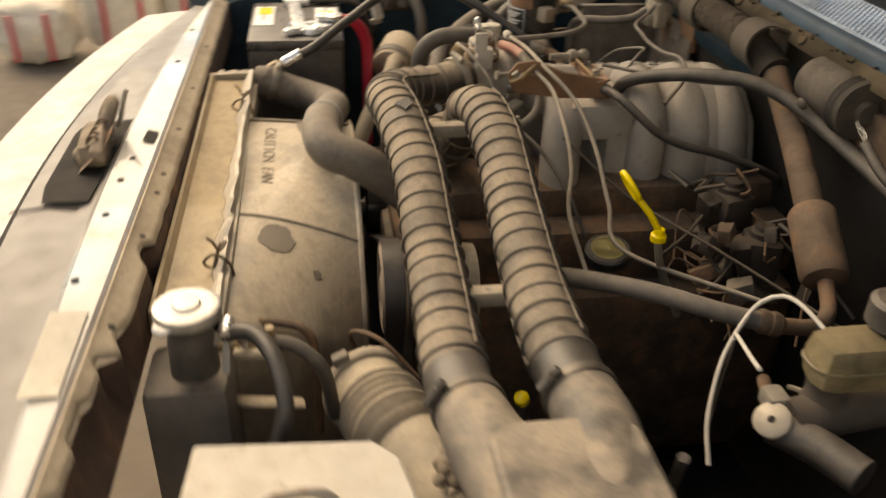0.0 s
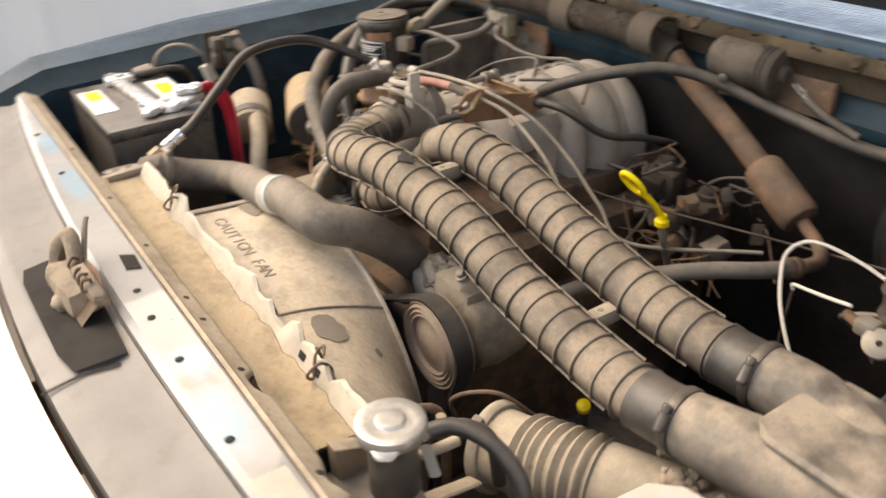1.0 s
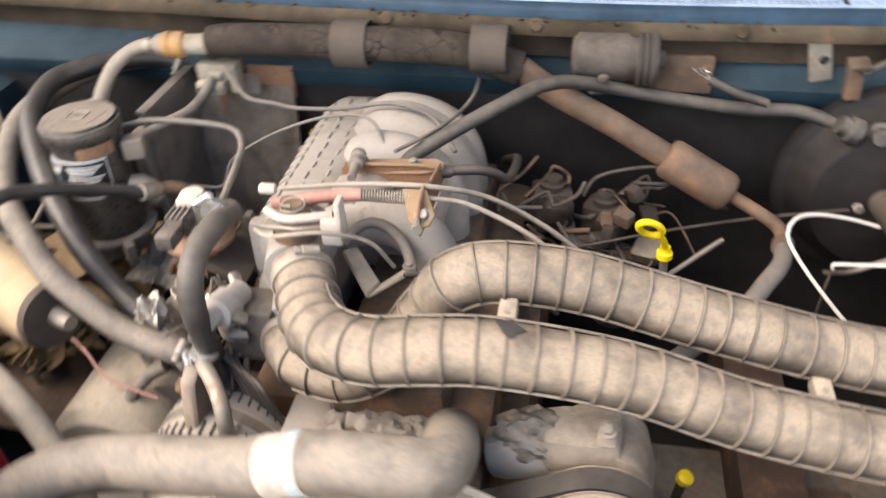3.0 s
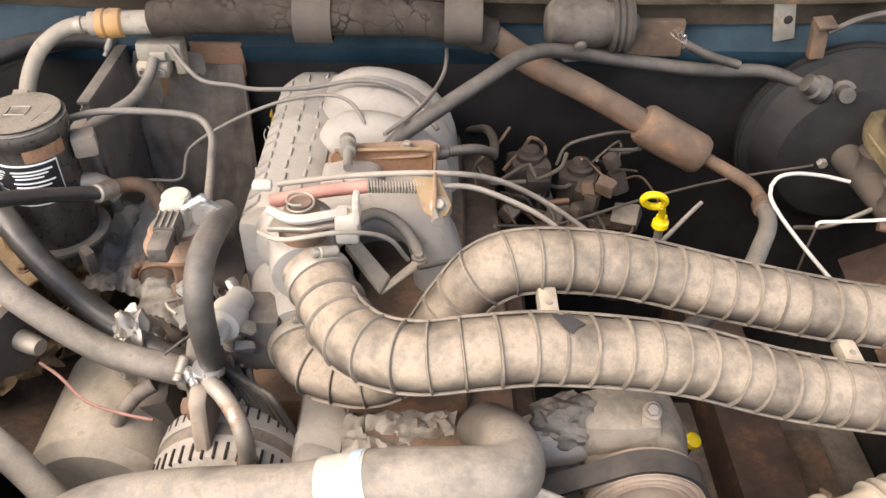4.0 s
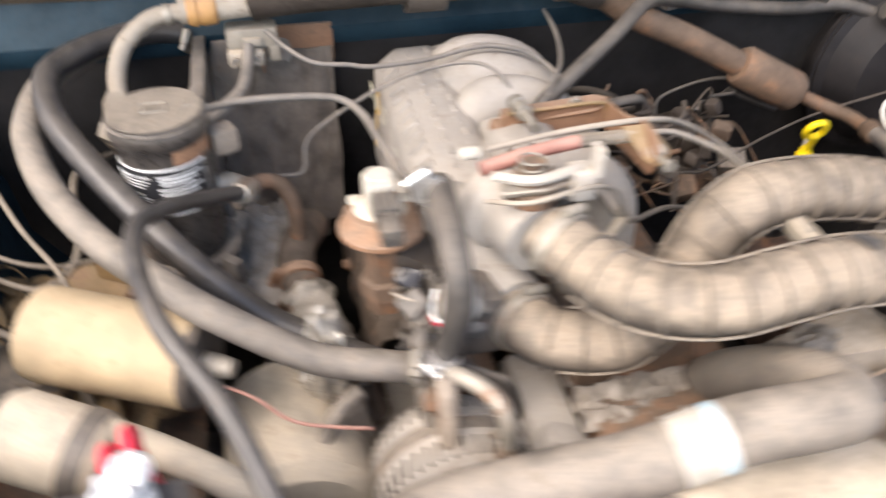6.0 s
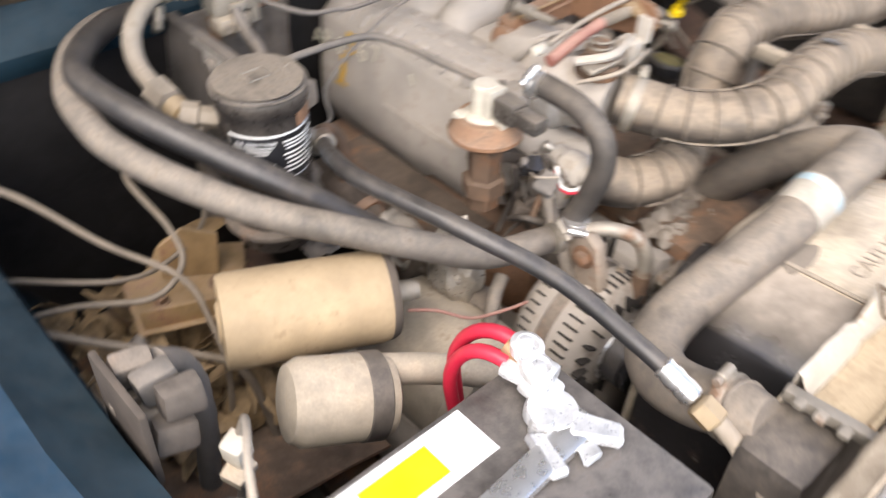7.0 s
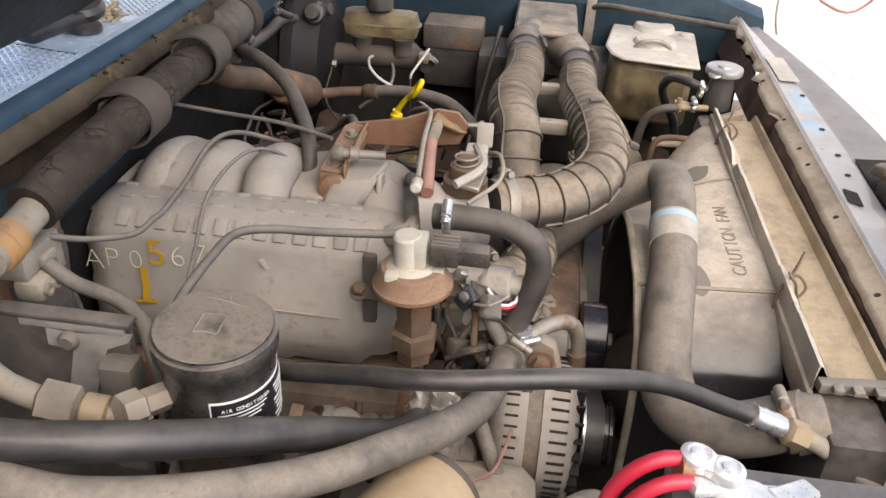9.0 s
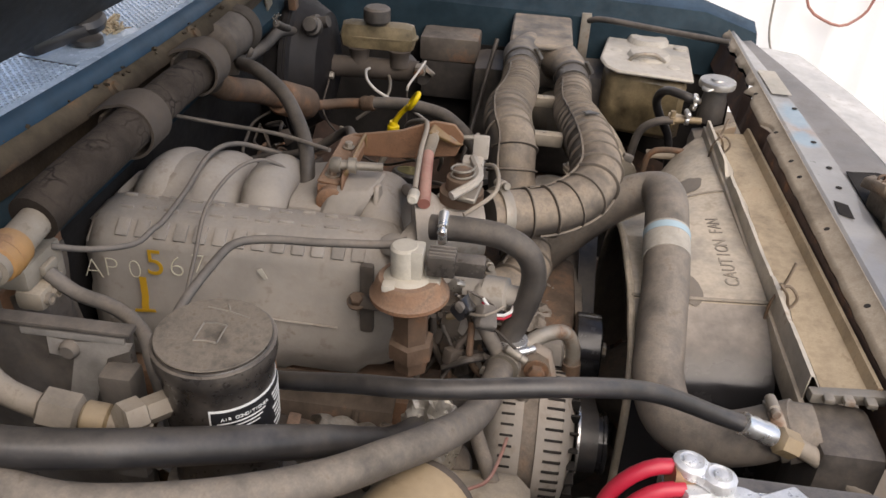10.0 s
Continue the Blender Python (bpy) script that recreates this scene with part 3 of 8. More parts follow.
part("sight_shield", sheet([[(x, -0.2365 + bow(x), 0.965), (x, -0.235 + bow(x), 1.002), (x, -0.20 + 0.7 * bow(x), 1.008), (x, -0.17 + 0.6 * bow(x), 1.005), (x, -0.147 + 0.45 * bow(x), 1.010)] for x in SX], 0.002), PANEL_GREY, support, "grey plastic sight shield")
part("header_panel", sheet([[(x, -0.352 + bow(x), 0.62), (x, -0.35 + bow(x), 0.90), (x, -0.343 + bow(x), 0.965), (x, -0.325 + bow(x), 0.988), (x, -0.26 + bow(x), 0.996), (x, -0.2435 + bow(x), 0.996), (x, -0.2425 + bow(x), 0.97)] for x in SX], 0.003), HEADER, support, "pale front header panel")
part("seam", sheet([[(0.145, -0.238, 1.0045), (0.145, -0.20, 1.0103), (0.145, -0.165, 1.0078)], [(0.148, -0.238, 1.0045), (0.148, -0.20, 1.0103), (0.148, -0.165, 1.0078)]], 0.001), SHADOW_BLACK, support)
for x, y in ((-0.5, -0.112), (-0.32, -0.114), (0.055, -0.119), (0.115, -0.122), (0.2, -0.122), (0.33, -0.124), (0.46, -0.116)):
    part("bolt_hole", lathe((x, y, 1.0252), (0, 0, 1), [(0, 0.0042), (0.0006, 0.0036)], 12), SHADOW_BLACK, support)
for x in (-0.42, -0.21, -0.05, 0.09, 0.14, 0.24, 0.40):
    part("lip_hole", lathe((x, -0.079, 1.0187), (0, 0.42, 1), [(0, 0.0036), (0.0006, 0.003)], 12), SHADOW_BLACK, support)
part("slot", slab([(-0.032, -0.114, 1.0262), (0.004, -0.116, 1.0262), (0.013, -0.101, 1.0262), (-0.022, -0.099, 1.0262)], (0, 0, 0.0005), 0), SHADOW_BLACK, support)
part("sticker", slab([(0.385, -0.132, 1.0266), (0.50, -0.128, 1.0266), (0.50, -0.098, 1.0266), (0.385, -0.100, 1.0266)], (0, 0, 0.0005), 0), WHITE, support, "pale paper sticker")


latch = thing("hood_latch", (0.03, -0.17, 0.98), "hood latch caked with brown dirt in a dark opening", "latch")
# Black plate laid on the shield for the cut-out's shade; nothing is cut.
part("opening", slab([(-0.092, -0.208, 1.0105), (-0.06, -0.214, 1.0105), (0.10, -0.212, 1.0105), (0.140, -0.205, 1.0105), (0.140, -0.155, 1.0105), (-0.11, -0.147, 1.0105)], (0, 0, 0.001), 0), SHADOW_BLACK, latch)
part("body", roughen(box((0.005, -0.172, 1.024), (0.085, 0.034, 0.030), 0.010, rot(0, 0, 5)), 0.006, 55), MUD, latch)
part("frame_plate", roughen(slab([(-0.055, -0.188, 1.012), (0.070, -0.182, 1.012), (0.065, -0.154, 1.036), (0.02, -0.152, 1.043), (-0.045, -0.158, 1.040)], (0, 0.005, 0.004)), 0.002, 60), RUST_BROWN, latch)
part("hook", roughen(tube([(-0.055, -0.18, 1.012), (-0.062, -0.168, 1.044), (-0.050, -0.157, 1.060), (-0.026, -0.158, 1.050), (-0.006, -0.165, 1.030)], 0.009, 10), 0.002, 70), MUD, latch)
part("pin", tube([(-0.035, -0.150, 1.03), (-0.040, -0.140, 1.066), (-0.042, -0.135, 1.078)], 0.0032, 8), STEEL_DULL, latch)
part("lever", roughen(box((0.038, -0.160, 1.040), (0.060, 0.014, 0.018), 0.005, rot(0, 14, 8)), 0.005, 60), MUD, latch)
part("spring", tube([(-0.01 + 0.014 * k / 4, -0.164 + 0.006 * math.cos(k * 1.6), 1.046 + 0.006 * math.sin(k * 1.6)) for k in range(20)], 0.0018, 6, 0.003), RUST_BROWN, latch)
random.seed(63)
for k in range(6):
    x, y = random.uniform(-0.045, 0.08), random.uniform(-0.190, -0.160)
    bm = bmesh.new()
    bmesh.ops.create_icosphere(bm, subdivisions=3, radius=1.0)
    a = random.uniform(0.006, 0.012)
    for v in bm.verts:
        f = 1 + 0.30 * noise.noise(v.co * 1.4 + Vector((k, 2 * k, 0))) + 0.15 * noise.noise(v.co * 5.0)
        v.co = Vector((x + a * 1.3 * f * v.co.x, y + a * f * v.co.y, 1.016 + a * 0.9 * f * v.co.z))
    part("dirt_clod", bm, MUD, latch, "caked pale brown dirt")

# ---------------------------------------------------------------- radiator
radiator = thing("radiator", (0, -0.03, 0.55), "dusty tan-topped radiator with a bent top channel", "radiator")
part("core", box((0, -0.03, 0.74), (0.62, 0.04, 0.42), 0.003), BLACK_PLASTIC, radiator)
part("tank", box((-0.365, -0.025, 0.76), (0.075, 0.06, 0.45), 0.012), BLACK_PLASTIC, radiator)
part("tank", box((0.372, -0.026, 0.745), (0.085, 0.082, 0.41), 0.018), GREY_PLASTIC, radiator, "dusty grey end tank")
part("side_bracket", slab([(0.335, -0.045, 0.985), (0.352, -0.045, 0.985), (0.352, -0.005, 0.97), (0.335, -0.005, 0.97)], (0, 0.002, -0.16), 0.001), PANEL_LIP, radiator)
random.seed(5)
rows, edge = [], []
for k in range(41):
    x = -0.325 + 0.655 * k / 40
    jag = random.uniform(-0.0012, 0.0022) + (0.0035 if k in (9, 10, 23, 24, 31) else 0.0) - (0.0025 if k in (14, 15, 28, 36) else 0.0)
    h = 1.0 - 0.018 * (x + 0.325) / 0.655
    drop = 0.012 if 0.135 < x < 0.16 else 0.0
    rows.append([(x, -0.0645, h - 0.025), (x, -0.0645, h + 0.003), (x, -0.0605, h + 0.003), (x, -0.0565, h - 0.008), (x, -0.0125 - jag, h - 0.0105)])
    edge.append([(x, -0.012 - jag, h - 0.0105), (x, -0.003 + jag, h + 0.006 + 2 * jag - drop), (x, 0.0015 + jag, h + 0.007 + 2 * jag - drop), (x, 0.003, h - 0.004), (x, 0.003, h - 0.03)])
part("top_channel", sheet(rows, 0.0015), RADIATOR_TOP, radiator, "tan dusty channel with rust spots")
part("channel_edge", sheet(edge, 0.0012), material("chipped_cream_edge", (0.50, 0.455, 0.385), 0.45, dust=0.35, rust=0.12, scale=26, vary=0.3, dust_colour=(0.50, 0.42, 0.31)), radiator, "torn cream-painted inner edge")
for x in (0.205, 0.236):
    h = 1.0 - 0.018 * (x + 0.325) / 0.655
    part("edge_slot", slab([(x, -0.0098, h - 0.0045), (x + 0.012, -0.0098, h - 0.0047), (x + 0.012, -0.0062, h + 0.0020), (x, -0.0062, h + 0.0022)], (0, -0.0008, 0.0005), 0), SHADOW_BLACK, radiator)
part("end_clip", box((-0.332, -0.035, 0.995), (0.012, 0.078, 0.012), 0.003, rot(0, 0, 6)), STEEL_DULL, radiator)
for y in (-0.05, -0.03, -0.012):
    part("clip_tab", box((-0.342, y, 0.998), (0.012, 0.01, 0.006), 0.002), STEEL_DULL, radiator)
CAP_STEEL = material("dusty_cap_steel", (0.52, 0.51, 0.49), 0.34, metal=0.85, dust=0.30, vary=0.3, scale=40, bump=0.08)
neck = part("filler_neck", lathe((0.399, -0.014, 0.966), (0, 0, 1), [(0, 0.022), (0.035, 0.021), (0.045, 0.019), (0.055, 0.019), (0.058, 0.028), (0.062, 0.028)], 28), BLACK_PLASTIC, radiator)
cap = part("radiator_cap", lathe((0.399, -0.014, 1.026), (0, 0, 1), [(0, 0.026), (0, 0.0295), (0.006, 0.030), (0.010, 0.029), (0.0115, 0.026), (0.0105, 0.020), (0.0105, 0.013), (0.013, 0.011), (0.0135, 0.006), (0.013, 0.0)], 40), CAP_STEEL, radiator, "bright metal pressure cap with two ears")
for a in (0.5, 0.5 + math.pi):
    c, s = math.cos(a - 1.2), math.sin(a - 1.2)
    part("cap_ear", slab([(0.399 + c * 0.027 - s * 0.012, -0.014 + s * 0.027 + c * 0.012, 1.027), (0.399 + c * 0.036 - s * 0.006, -0.014 + s * 0.036 + c * 0.006, 1.024),
                      (0.399 + c * 0.036 + s * 0.006, -0.014 + s * 0.036 - c * 0.006, 1.024), (0.399 + c * 0.027 + s * 0.012, -0.014 + s * 0.027 - c * 0.012, 1.027)], (0, 0, 0.004)), CAP_STEEL, cap)
part("cap_tag", roughen(slab([(0.397, 0.012, 0.994), (0.403, 0.017, 0.994), (0.419, 0.017, 0.972), (0.414, 0.010, 0.970)], (0.002, 0.003, 0.003), 0.001), 0.001, 120), WHITE, radiator, "cream plastic tag")
part("drain_stub", tube([(0.383, 0.020, 0.968), (0.388, 0.038, 0.970), (0.390, 0.056, 0.971)], 0.0055, 12), BOOT, radiator)
part("lower_bracket", roughen(slab([(0.366, 0.006, 0.900), (0.384, 0.020, 0.902), (0.392, 0.082, 0.900), (0.372, 0.080, 0.896)], (0, 0, 0.006), 0.002), 0.002, 60), PANEL_LIP, radiator, "tan rusted bracket")
part("overflow_nipple", tube([(0.410, -0.005, 0.997), (0.392, 0.014, 0.998)], 0.005, 10), STEEL_DULL, radiator)
TIE = material("rusty_tie_wire", (0.16, 0.115, 0.075), 0.5, metal=0.5, dust=0.2, rust=0.3)
for x0 in (0.244, -0.185):
    h = 1.0 - 0.018 * (x0 + 0.325) / 0.655
    part("wire_tie", tube([(x0 - 0.004, 0.010, h - 0.03), (x0 + 0.002, 0.006, h), (x0 + 0.008, -0.008, h + 0.015), (x0 + 0.004, -0.020, h + 0.004), (x0 - 0.002, -0.012, h - 0.006), (x0 - 0.008, -0.004, h + 0.014),
                            (x0 - 0.004, 0.004, h + 0.024), (x0 + 0.004, -0.002, h + 0.018), (x0 + 0.010, -0.008, h + 0.032), (x0 + 0.016, -0.012, h + 0.040)], 0.0017, 7, 0.002), TIE, radiator, "twisted wire tie")

overflow = thing("overflow_hose", (0.42, 0.05, 0.9), "thin black rubber overflow hose looping from the radiator neck", "hose")
part("tube", tube([(0.392, 0.012, 0.998), (0.404, 0.041, 1.005), (0.436, 0.061, 0.997), (0.466, 0.068, 0.968), (0.482, 0.055, 0.932), (0.490, 0.032, 0.890), (0.492, 0.02, 0.82)], 0.0078, 12), RUBBER_CLEAN, overflow)
part("clip", ring_clamp((0.389, 0.017, 0.993), (0.1, 1, 0), 0.007, 0.006), STEEL, overflow)
bypass = thing("neck_fitting", (0.36, 0.03, 0.95), "small brass tee with clamps beside the radiator neck", "fitting")
part("pipe", tube([(0.375, 0.004, 0.972), (0.372, 0.03, 0.972), (0.37, 0.055, 0.970)], 0.0055, 10), BRASS, bypass)
part("clip", ring_clamp((0.372, 0.028, 0.972), (0, 1, 0), 0.006, 0.007), STEEL, bypass)
part("stem", lathe((0.37, 0.052, 0.965), (0, 0, 1), [(0, 0.006), (0.012, 0.006), (0.013, 0.0045), (0.022, 0.0045)], 12), BRASS, bypass)
part("hose", tube([(0.37, 0.05, 0.970), (0.372, 0.075, 0.965), (0.38, 0.10, 0.94), (0.38, 0.11, 0.88)], 0.007, 12), RUBBER, bypass)
drain = thing("shroud_pipe", (0.30, 0.10, 0.9), "thin dusty steel pipe bent behind the shroud", "pipe")
part("pipe", tube([(0.30, 0.02, 0.945), (0.305, 0.06, 0.945), (0.31, 0.085, 0.935), (0.312, 0.092, 0.90), (0.312, 0.092, 0.80)], 0.005, 10), RUST_BROWN, drain)

# ---------------------------------------------------------------- fan shroud
shroud = thing("fan_shroud", (0, 0.07, 0.6), "dusty black plastic fan shroud with moulded caution lettering", "fan shroud")


SHROUD_EDGE = ((-0.02, -0.289, 0.51), (0.0, -0.288, 0.55), (0.17, -0.284, 0.80), (0.20, -0.281, 0.858), (0.225, -0.277, 0.890), (0.25, -0.271, 0.915), (0.28, -0.260, 0.937), (0.31, -0.243, 0.954), (0.335, -0.224, 0.964), (0.37, -0.190, 0.973), (0.39, -0.168, 0.982), (0.44, -0.105, 0.981), (0.80, 0.335, 0.966), (1.05, 0.335, 0.44))


def shroud_point(u, v):
    """A place on the shroud: u runs round from the passenger side over the top to the driver side, v from the radiator to the fan tunnel."""
    for (u0, x0, z0), (u1, x1, z1) in zip(SHROUD_EDGE, SHROUD_EDGE[1:]):
        if u <= u1:
            k = (u - u0) / (u1 - u0)
            fx, fz = x0 + (x1 - x0) * k, z0 + (z1 - z0) * k
            break
    a = radians(205 - 230 * (0.15 + 0.85 * u if u < 0.8 else 0.83 + 0.85 * (u - 0.8)))
    rx, rz = -0.062 + 0.235 * math.cos(a), 0.735 + 0.235 * math.sin(a)
    w = min(1.0, max(0.0, (u - 0.37) / 0.17))
    e = v ** 1.5 * w * w * (3 - 2 * w)
    return Vector((fx * (1 - e) + rx * e, 0.004 + 0.148 * v, fz * (1 - e) + rz * e - 0.012 * v * (1 - w)))


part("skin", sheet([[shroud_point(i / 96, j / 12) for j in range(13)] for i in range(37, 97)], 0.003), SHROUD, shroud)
part("barrel_skin", sheet([[shroud_point(i / 96, j / 12) for j in range(13)] for i in range(38)], 0.003), SHROUD_BARREL, shroud, "glossy black plastic with a thin film of dust")
part("front_flange", box((0, 0.004, 0.965), (0.67, 0.006, 0.03), 0.002), SHROUD, shroud)
part("lip", sweep([shroud_point(i / 48, 1.0) for i in range(49)], 0.0045, 8), SHROUD, shroud)
part("rib", sweep([shroud_point(0.388, j / 12) + Vector((0, 0, 0.0015)) for j in range(13)], 0.0022, 6), SHROUD_RIB, shroud)
part("rib", sweep([shroud_point(0.62, j / 12) + Vector((0, 0, 0.001)) for j in range(13)], 0.0016, 6), SHROUD_RIB, shroud)


def on_shroud(u, v, lift=0.0012):
    p = shroud_point(u, v)
    n = (shroud_point(u + 0.01, v) - p).cross(shroud_point(u, v + 0.02) - p).normalized()
    n = n if n.z > 0 else -n
    return p + n * lift, n


def blotch(u, v, du, dv, seed):
    """An oily stain with an uneven outline, lying on the shroud."""
    random.seed(seed)
    rings = []
    for k in range(28):
        a = 2 * math.pi * k / 28
        f = 0.95 + 0.22 * noise.noise((1.3 * math.cos(a), 1.3 * math.sin(a), seed)) + random.uniform(-0.05, 0.05)
        rings.append([on_shroud(u + du * math.cos(a) * f * q, v + dv * math.sin(a) * f * q)[0] for q in (0.02, 0.5, 1.0)])
    rings.append(rings[0])
    return sheet(rings, 0.0004)


part("stain", blotch(0.655, 0.32, 0.026, 0.14, 3), SMUDGE, shroud, "dark oil stain")
part("stain", blotch(0.40, 0.55, 0.020, 0.10, 4), SMUDGE, shroud, "dark oil stain")
part("stain", blotch(0.70, 0.62, 0.008, 0.03, 6), SMUDGE, shroud)
SHROUD_INK = material("moulded_grimy_letters", (0.10, 0.085, 0.07), 0.7, dust=0.75, dust_colour=(0.40, 0.345, 0.275))
for k, ch in enumerate("CAUTION FAN"):
    if ch == " ":
        continue
    p, nrm = on_shroud(0.418 + 0.0125 * k, 0.21, 0.0004)
    yy = Vector((0, 1, 0))
    yy = (yy - nrm * yy.dot(nrm)).normalized()
    letters(ch, 0.023, Matrix.Translation(p) @ Matrix((yy.cross(nrm), yy, nrm)).transposed().to_4x4(), SHROUD_INK, shroud, "moulded_letter", 0.0004)

# ---------------------------------------------------------------- engine block as the mass under everything
engine = thing("engine", (0, 0.5, 0.4), "grimy cast-iron straight-six engine block and head", "engine")
part("block", roughen(box((-0.03, 0.50, 0.64), (0.22, 0.60, 0.32), 0.03), 0.004, 20), RUST_DARK, engine)
part("cylinder_head", roughen(box((-0.04, 0.50, 0.84), (0.17, 0.60, 0.09), 0.02), 0.004, 25), RUST_DARK, engine)
part("rocker_cover", box((-0.07, 0.53, 0.90), (0.13, 0.50, 0.06), 0.02), RUST_DARK, engine)
part("exhaust_manifold", box((-0.22, 0.54, 0.80), (0.08, 0.42, 0.10), 0.03), RUSTY, engine)
part("timing_cover", box((-0.02, 0.205, 0.72), (0.28, 0.03, 0.30), 0.01), CAST_IRON, engine)

# ---------------------------------------------------------------- upper intake plenum
BRACE = material("pale_tan_brace", (0.40, 0.335, 0.245), 0.6, dust=0.6, scale=30, vary=0.4, dust_colour=(0.50, 0.43, 0.335))
plenum = thing("intake_plenum", (-0.1, 0.58, 0.88), "dusty cast-aluminium intake plenum with chalk and paint marks on its side", "engine part")
# side box: tall face towards the passenger side with a step, chamfered and ribbed flat top
yf, yb = 0.410, 0.758
rows = []
for k in range(24):
    y = yf + (yb - yf) * k / 23
    end = 0.016 if k in (0, 23) else (0.004 if k in (1, 22) else 0.0)
    low = 0.885 if k > 8 else (0.895 if k > 2 else 0.91)
    rows.append([(-0.236 + end, y, low - 0.03), (-0.252 + end, y, low), (-0.257 + end, y, low + 0.012), (-0.257 + end, y, 0.948), (-0.253 + end, y, 0.955), (-0.253 + end, y, 1.016 - end), (-0.249 + end, y, 1.024 - end),
                 (-0.231 + end, y, 1.038 - end), (-0.222, y, 1.041 - end), (-0.182, y, 1.043 - end), (-0.170, y, 1.036 - end), (-0.166, y, 0.99), (-0.166, y, 0.88)])
part("side_box", roughen(sheet(rows, 0.006), 0.0008, 45), ALU_TOP, plenum)
for y in (yf + 0.004, yb - 0.004):
    part("end_cover", slab([(-0.240, y, 0.90), (-0.240, y, 1.012), (-0.214, y, 1.030), (-0.180, y, 1.030), (-0.168, y, 1.02), (-0.168, y, 0.88)], (0, 0.004 if y < 0.5 else -0.004, 0)), ALU, plenum)
# raised blocks along the chamfer and dashes on the flat of the top
for k in range(13):
    y = yf + 0.040 + 0.0215 * k
    part("chamfer_block", box((-0.2395, y, 1.0325), (0.021, 0.0140, 0.0050), 0.0020, rot(0, -38, 0)), ALU_TOP, plenum)
for k in range(11):
    y = yf + 0.050 + 0.0255 * k
    part("top_dash", box((-0.212 + 0.002 * (k % 2), y, 1.0422), (0.0035, 0.016, 0.0045), 0.0014), ALU_TOP, plenum)
    part("top_dash", box((-0.190 + 0.002 * (k % 3), y + 0.006, 1.0430), (0.0035, 0.014, 0.0045), 0.0014), ALU_TOP, plenum)
# the rear pair of runners merged under one hump, a single one before them, a hollow under the front
RUNNERS = ((0.697, 0.036, 1.028, -0.168), (0.644, 0.036, 1.029, -0.168), (0.578, 0.027, 1.042, -0.165))
for y, r0, top, x0 in RUNNERS:
    line = spline([(x0, y, top - 0.045), (x0 + 0.006, y, top - 0.014), (-0.145, y, top), (-0.105, y, top - 0.003), (-0.072, y, top - 0.022), (-0.054, y, top - 0.062), (-0.052, y, 0.90), (-0.056, y, 0.82)], 0.008)
    part("runner", sweep(line, lambda s: r0 * (1 + 0.06 * min(1.0, s / 0.18)), 30), ALU_TOP, plenum)
crown = spline([(-0.172, 0.670, 0.985), (-0.163, 0.670, 1.014), (-0.140, 0.670, 1.027), (-0.105, 0.670, 1.023), (-0.074, 0.670, 1.002), (-0.056, 0.670, 0.96), (-0.053, 0.670, 0.90)], 0.008)
part("rear_crown", sweep(crown, 0.062, 36, True, None, 0.60), ALU_TOP, plenum)
part("runner_web", roughen(box((-0.105, 0.625, 0.955), (0.11, 0.22, 0.11), 0.024), 0.001, 40), ALU_TOP, plenum)
part("rear_plate", slab([(-0.205, 0.752, 0.90), (-0.205, 0.752, 1.020), (-0.17, 0.752, 1.036), (-0.11, 0.752, 1.034), (-0.065, 0.752, 1.0), (-0.045, 0.752, 0.95), (-0.045, 0.752, 0.88)], (0, -0.012, 0), 0.005), ALU_TOP, plenum)

# hand marks on the side face
mark_turn = Matrix(((0, 0, -1), (-1, 0, 0), (0, 1, 0))).to_4x4()
YELLOW_PAINT = plain("ochre_paint_marker", (0.62, 0.36, 0.02), 0.7)
CHALK = plain("chalk", (0.80, 0.76, 0.60), 0.9)
for ch, y, z, h in (("A", 0.742, 0.984, 0.036), ("P", 0.720, 0.989, 0.036), ("0", 0.693, 0.990, 0.034), ("6", 0.645, 1.000, 0.038), ("7", 0.620, 1.006, 0.036)):
    letters(ch, h, Matrix.Translation((-0.2574 if y < 0.74 else -0.2560, y, z)) @ mark_turn, CHALK, plenum, "chalk_mark", 0.0003, -0.0011)
letters("5", 0.046, Matrix.Translation((-0.2575, 0.669, 1.001)) @ mark_turn, YELLOW_PAINT, plenum, "paint_mark", 0.0003, -0.0002)
part("paint_mark", sheet([[(-0.2576, y, 0.982), (-0.2578, y, 0.957), (-0.2614, y, 0.948), (-0.2614, y, 0.940)] for y in (0.690, 0.682)], 0.0004), YELLOW_PAINT, plenum)
part("paint_mark", slab([(-0.2613, 0.699, 0.937), (-0.2613, 0.674, 0.939), (-0.2613, 0.675, 0.943), (-0.2613, 0.698, 0.941)], (-0.0004, 0, 0), 0), YELLOW_PAINT, plenum)
part("scuff", slab([(-0.2566, 0.556, 1.008), (-0.2566, 0.551, 1.011), (-0.2566, 0.545, 0.999), (-0.2566, 0.549, 0.997)], (-0.0010, 0, 0), 0), WHITE, plenum)
part("mount_lug", box((-0.259, 0.437, 0.990), (0.010, 0.015, 0.085), 0.004), CAST_IRON, plenum)
part("face_ridge", tube([(-0.2595, 0.60, 0.948), (-0.2595, 0.47, 0.946)], 0.0014, 8), ALU_TOP, plenum)
part("mount_post", roughen(slab([(-0.175, 0.520, 1.02), (-0.165, 0.505, 1.055), (-0.150, 0.496, 1.064), (-0.110, 0.490, 1.064), (-0.100, 0.505, 1.05), (-0.095, 0.522, 1.0)], (0.0, -0.050, 0.004), 0.006), 0.001, 50), ALU_TOP, plenum)
part("post_flange", slab([(-0.152, 0.447, 1.066), (-0.140, 0.444, 1.066), (-0.118, 0.446, 1.010), (-0.160, 0.447, 1.005)], (0, 0.006, 0), 0.002), ALU_TOP, plenum)
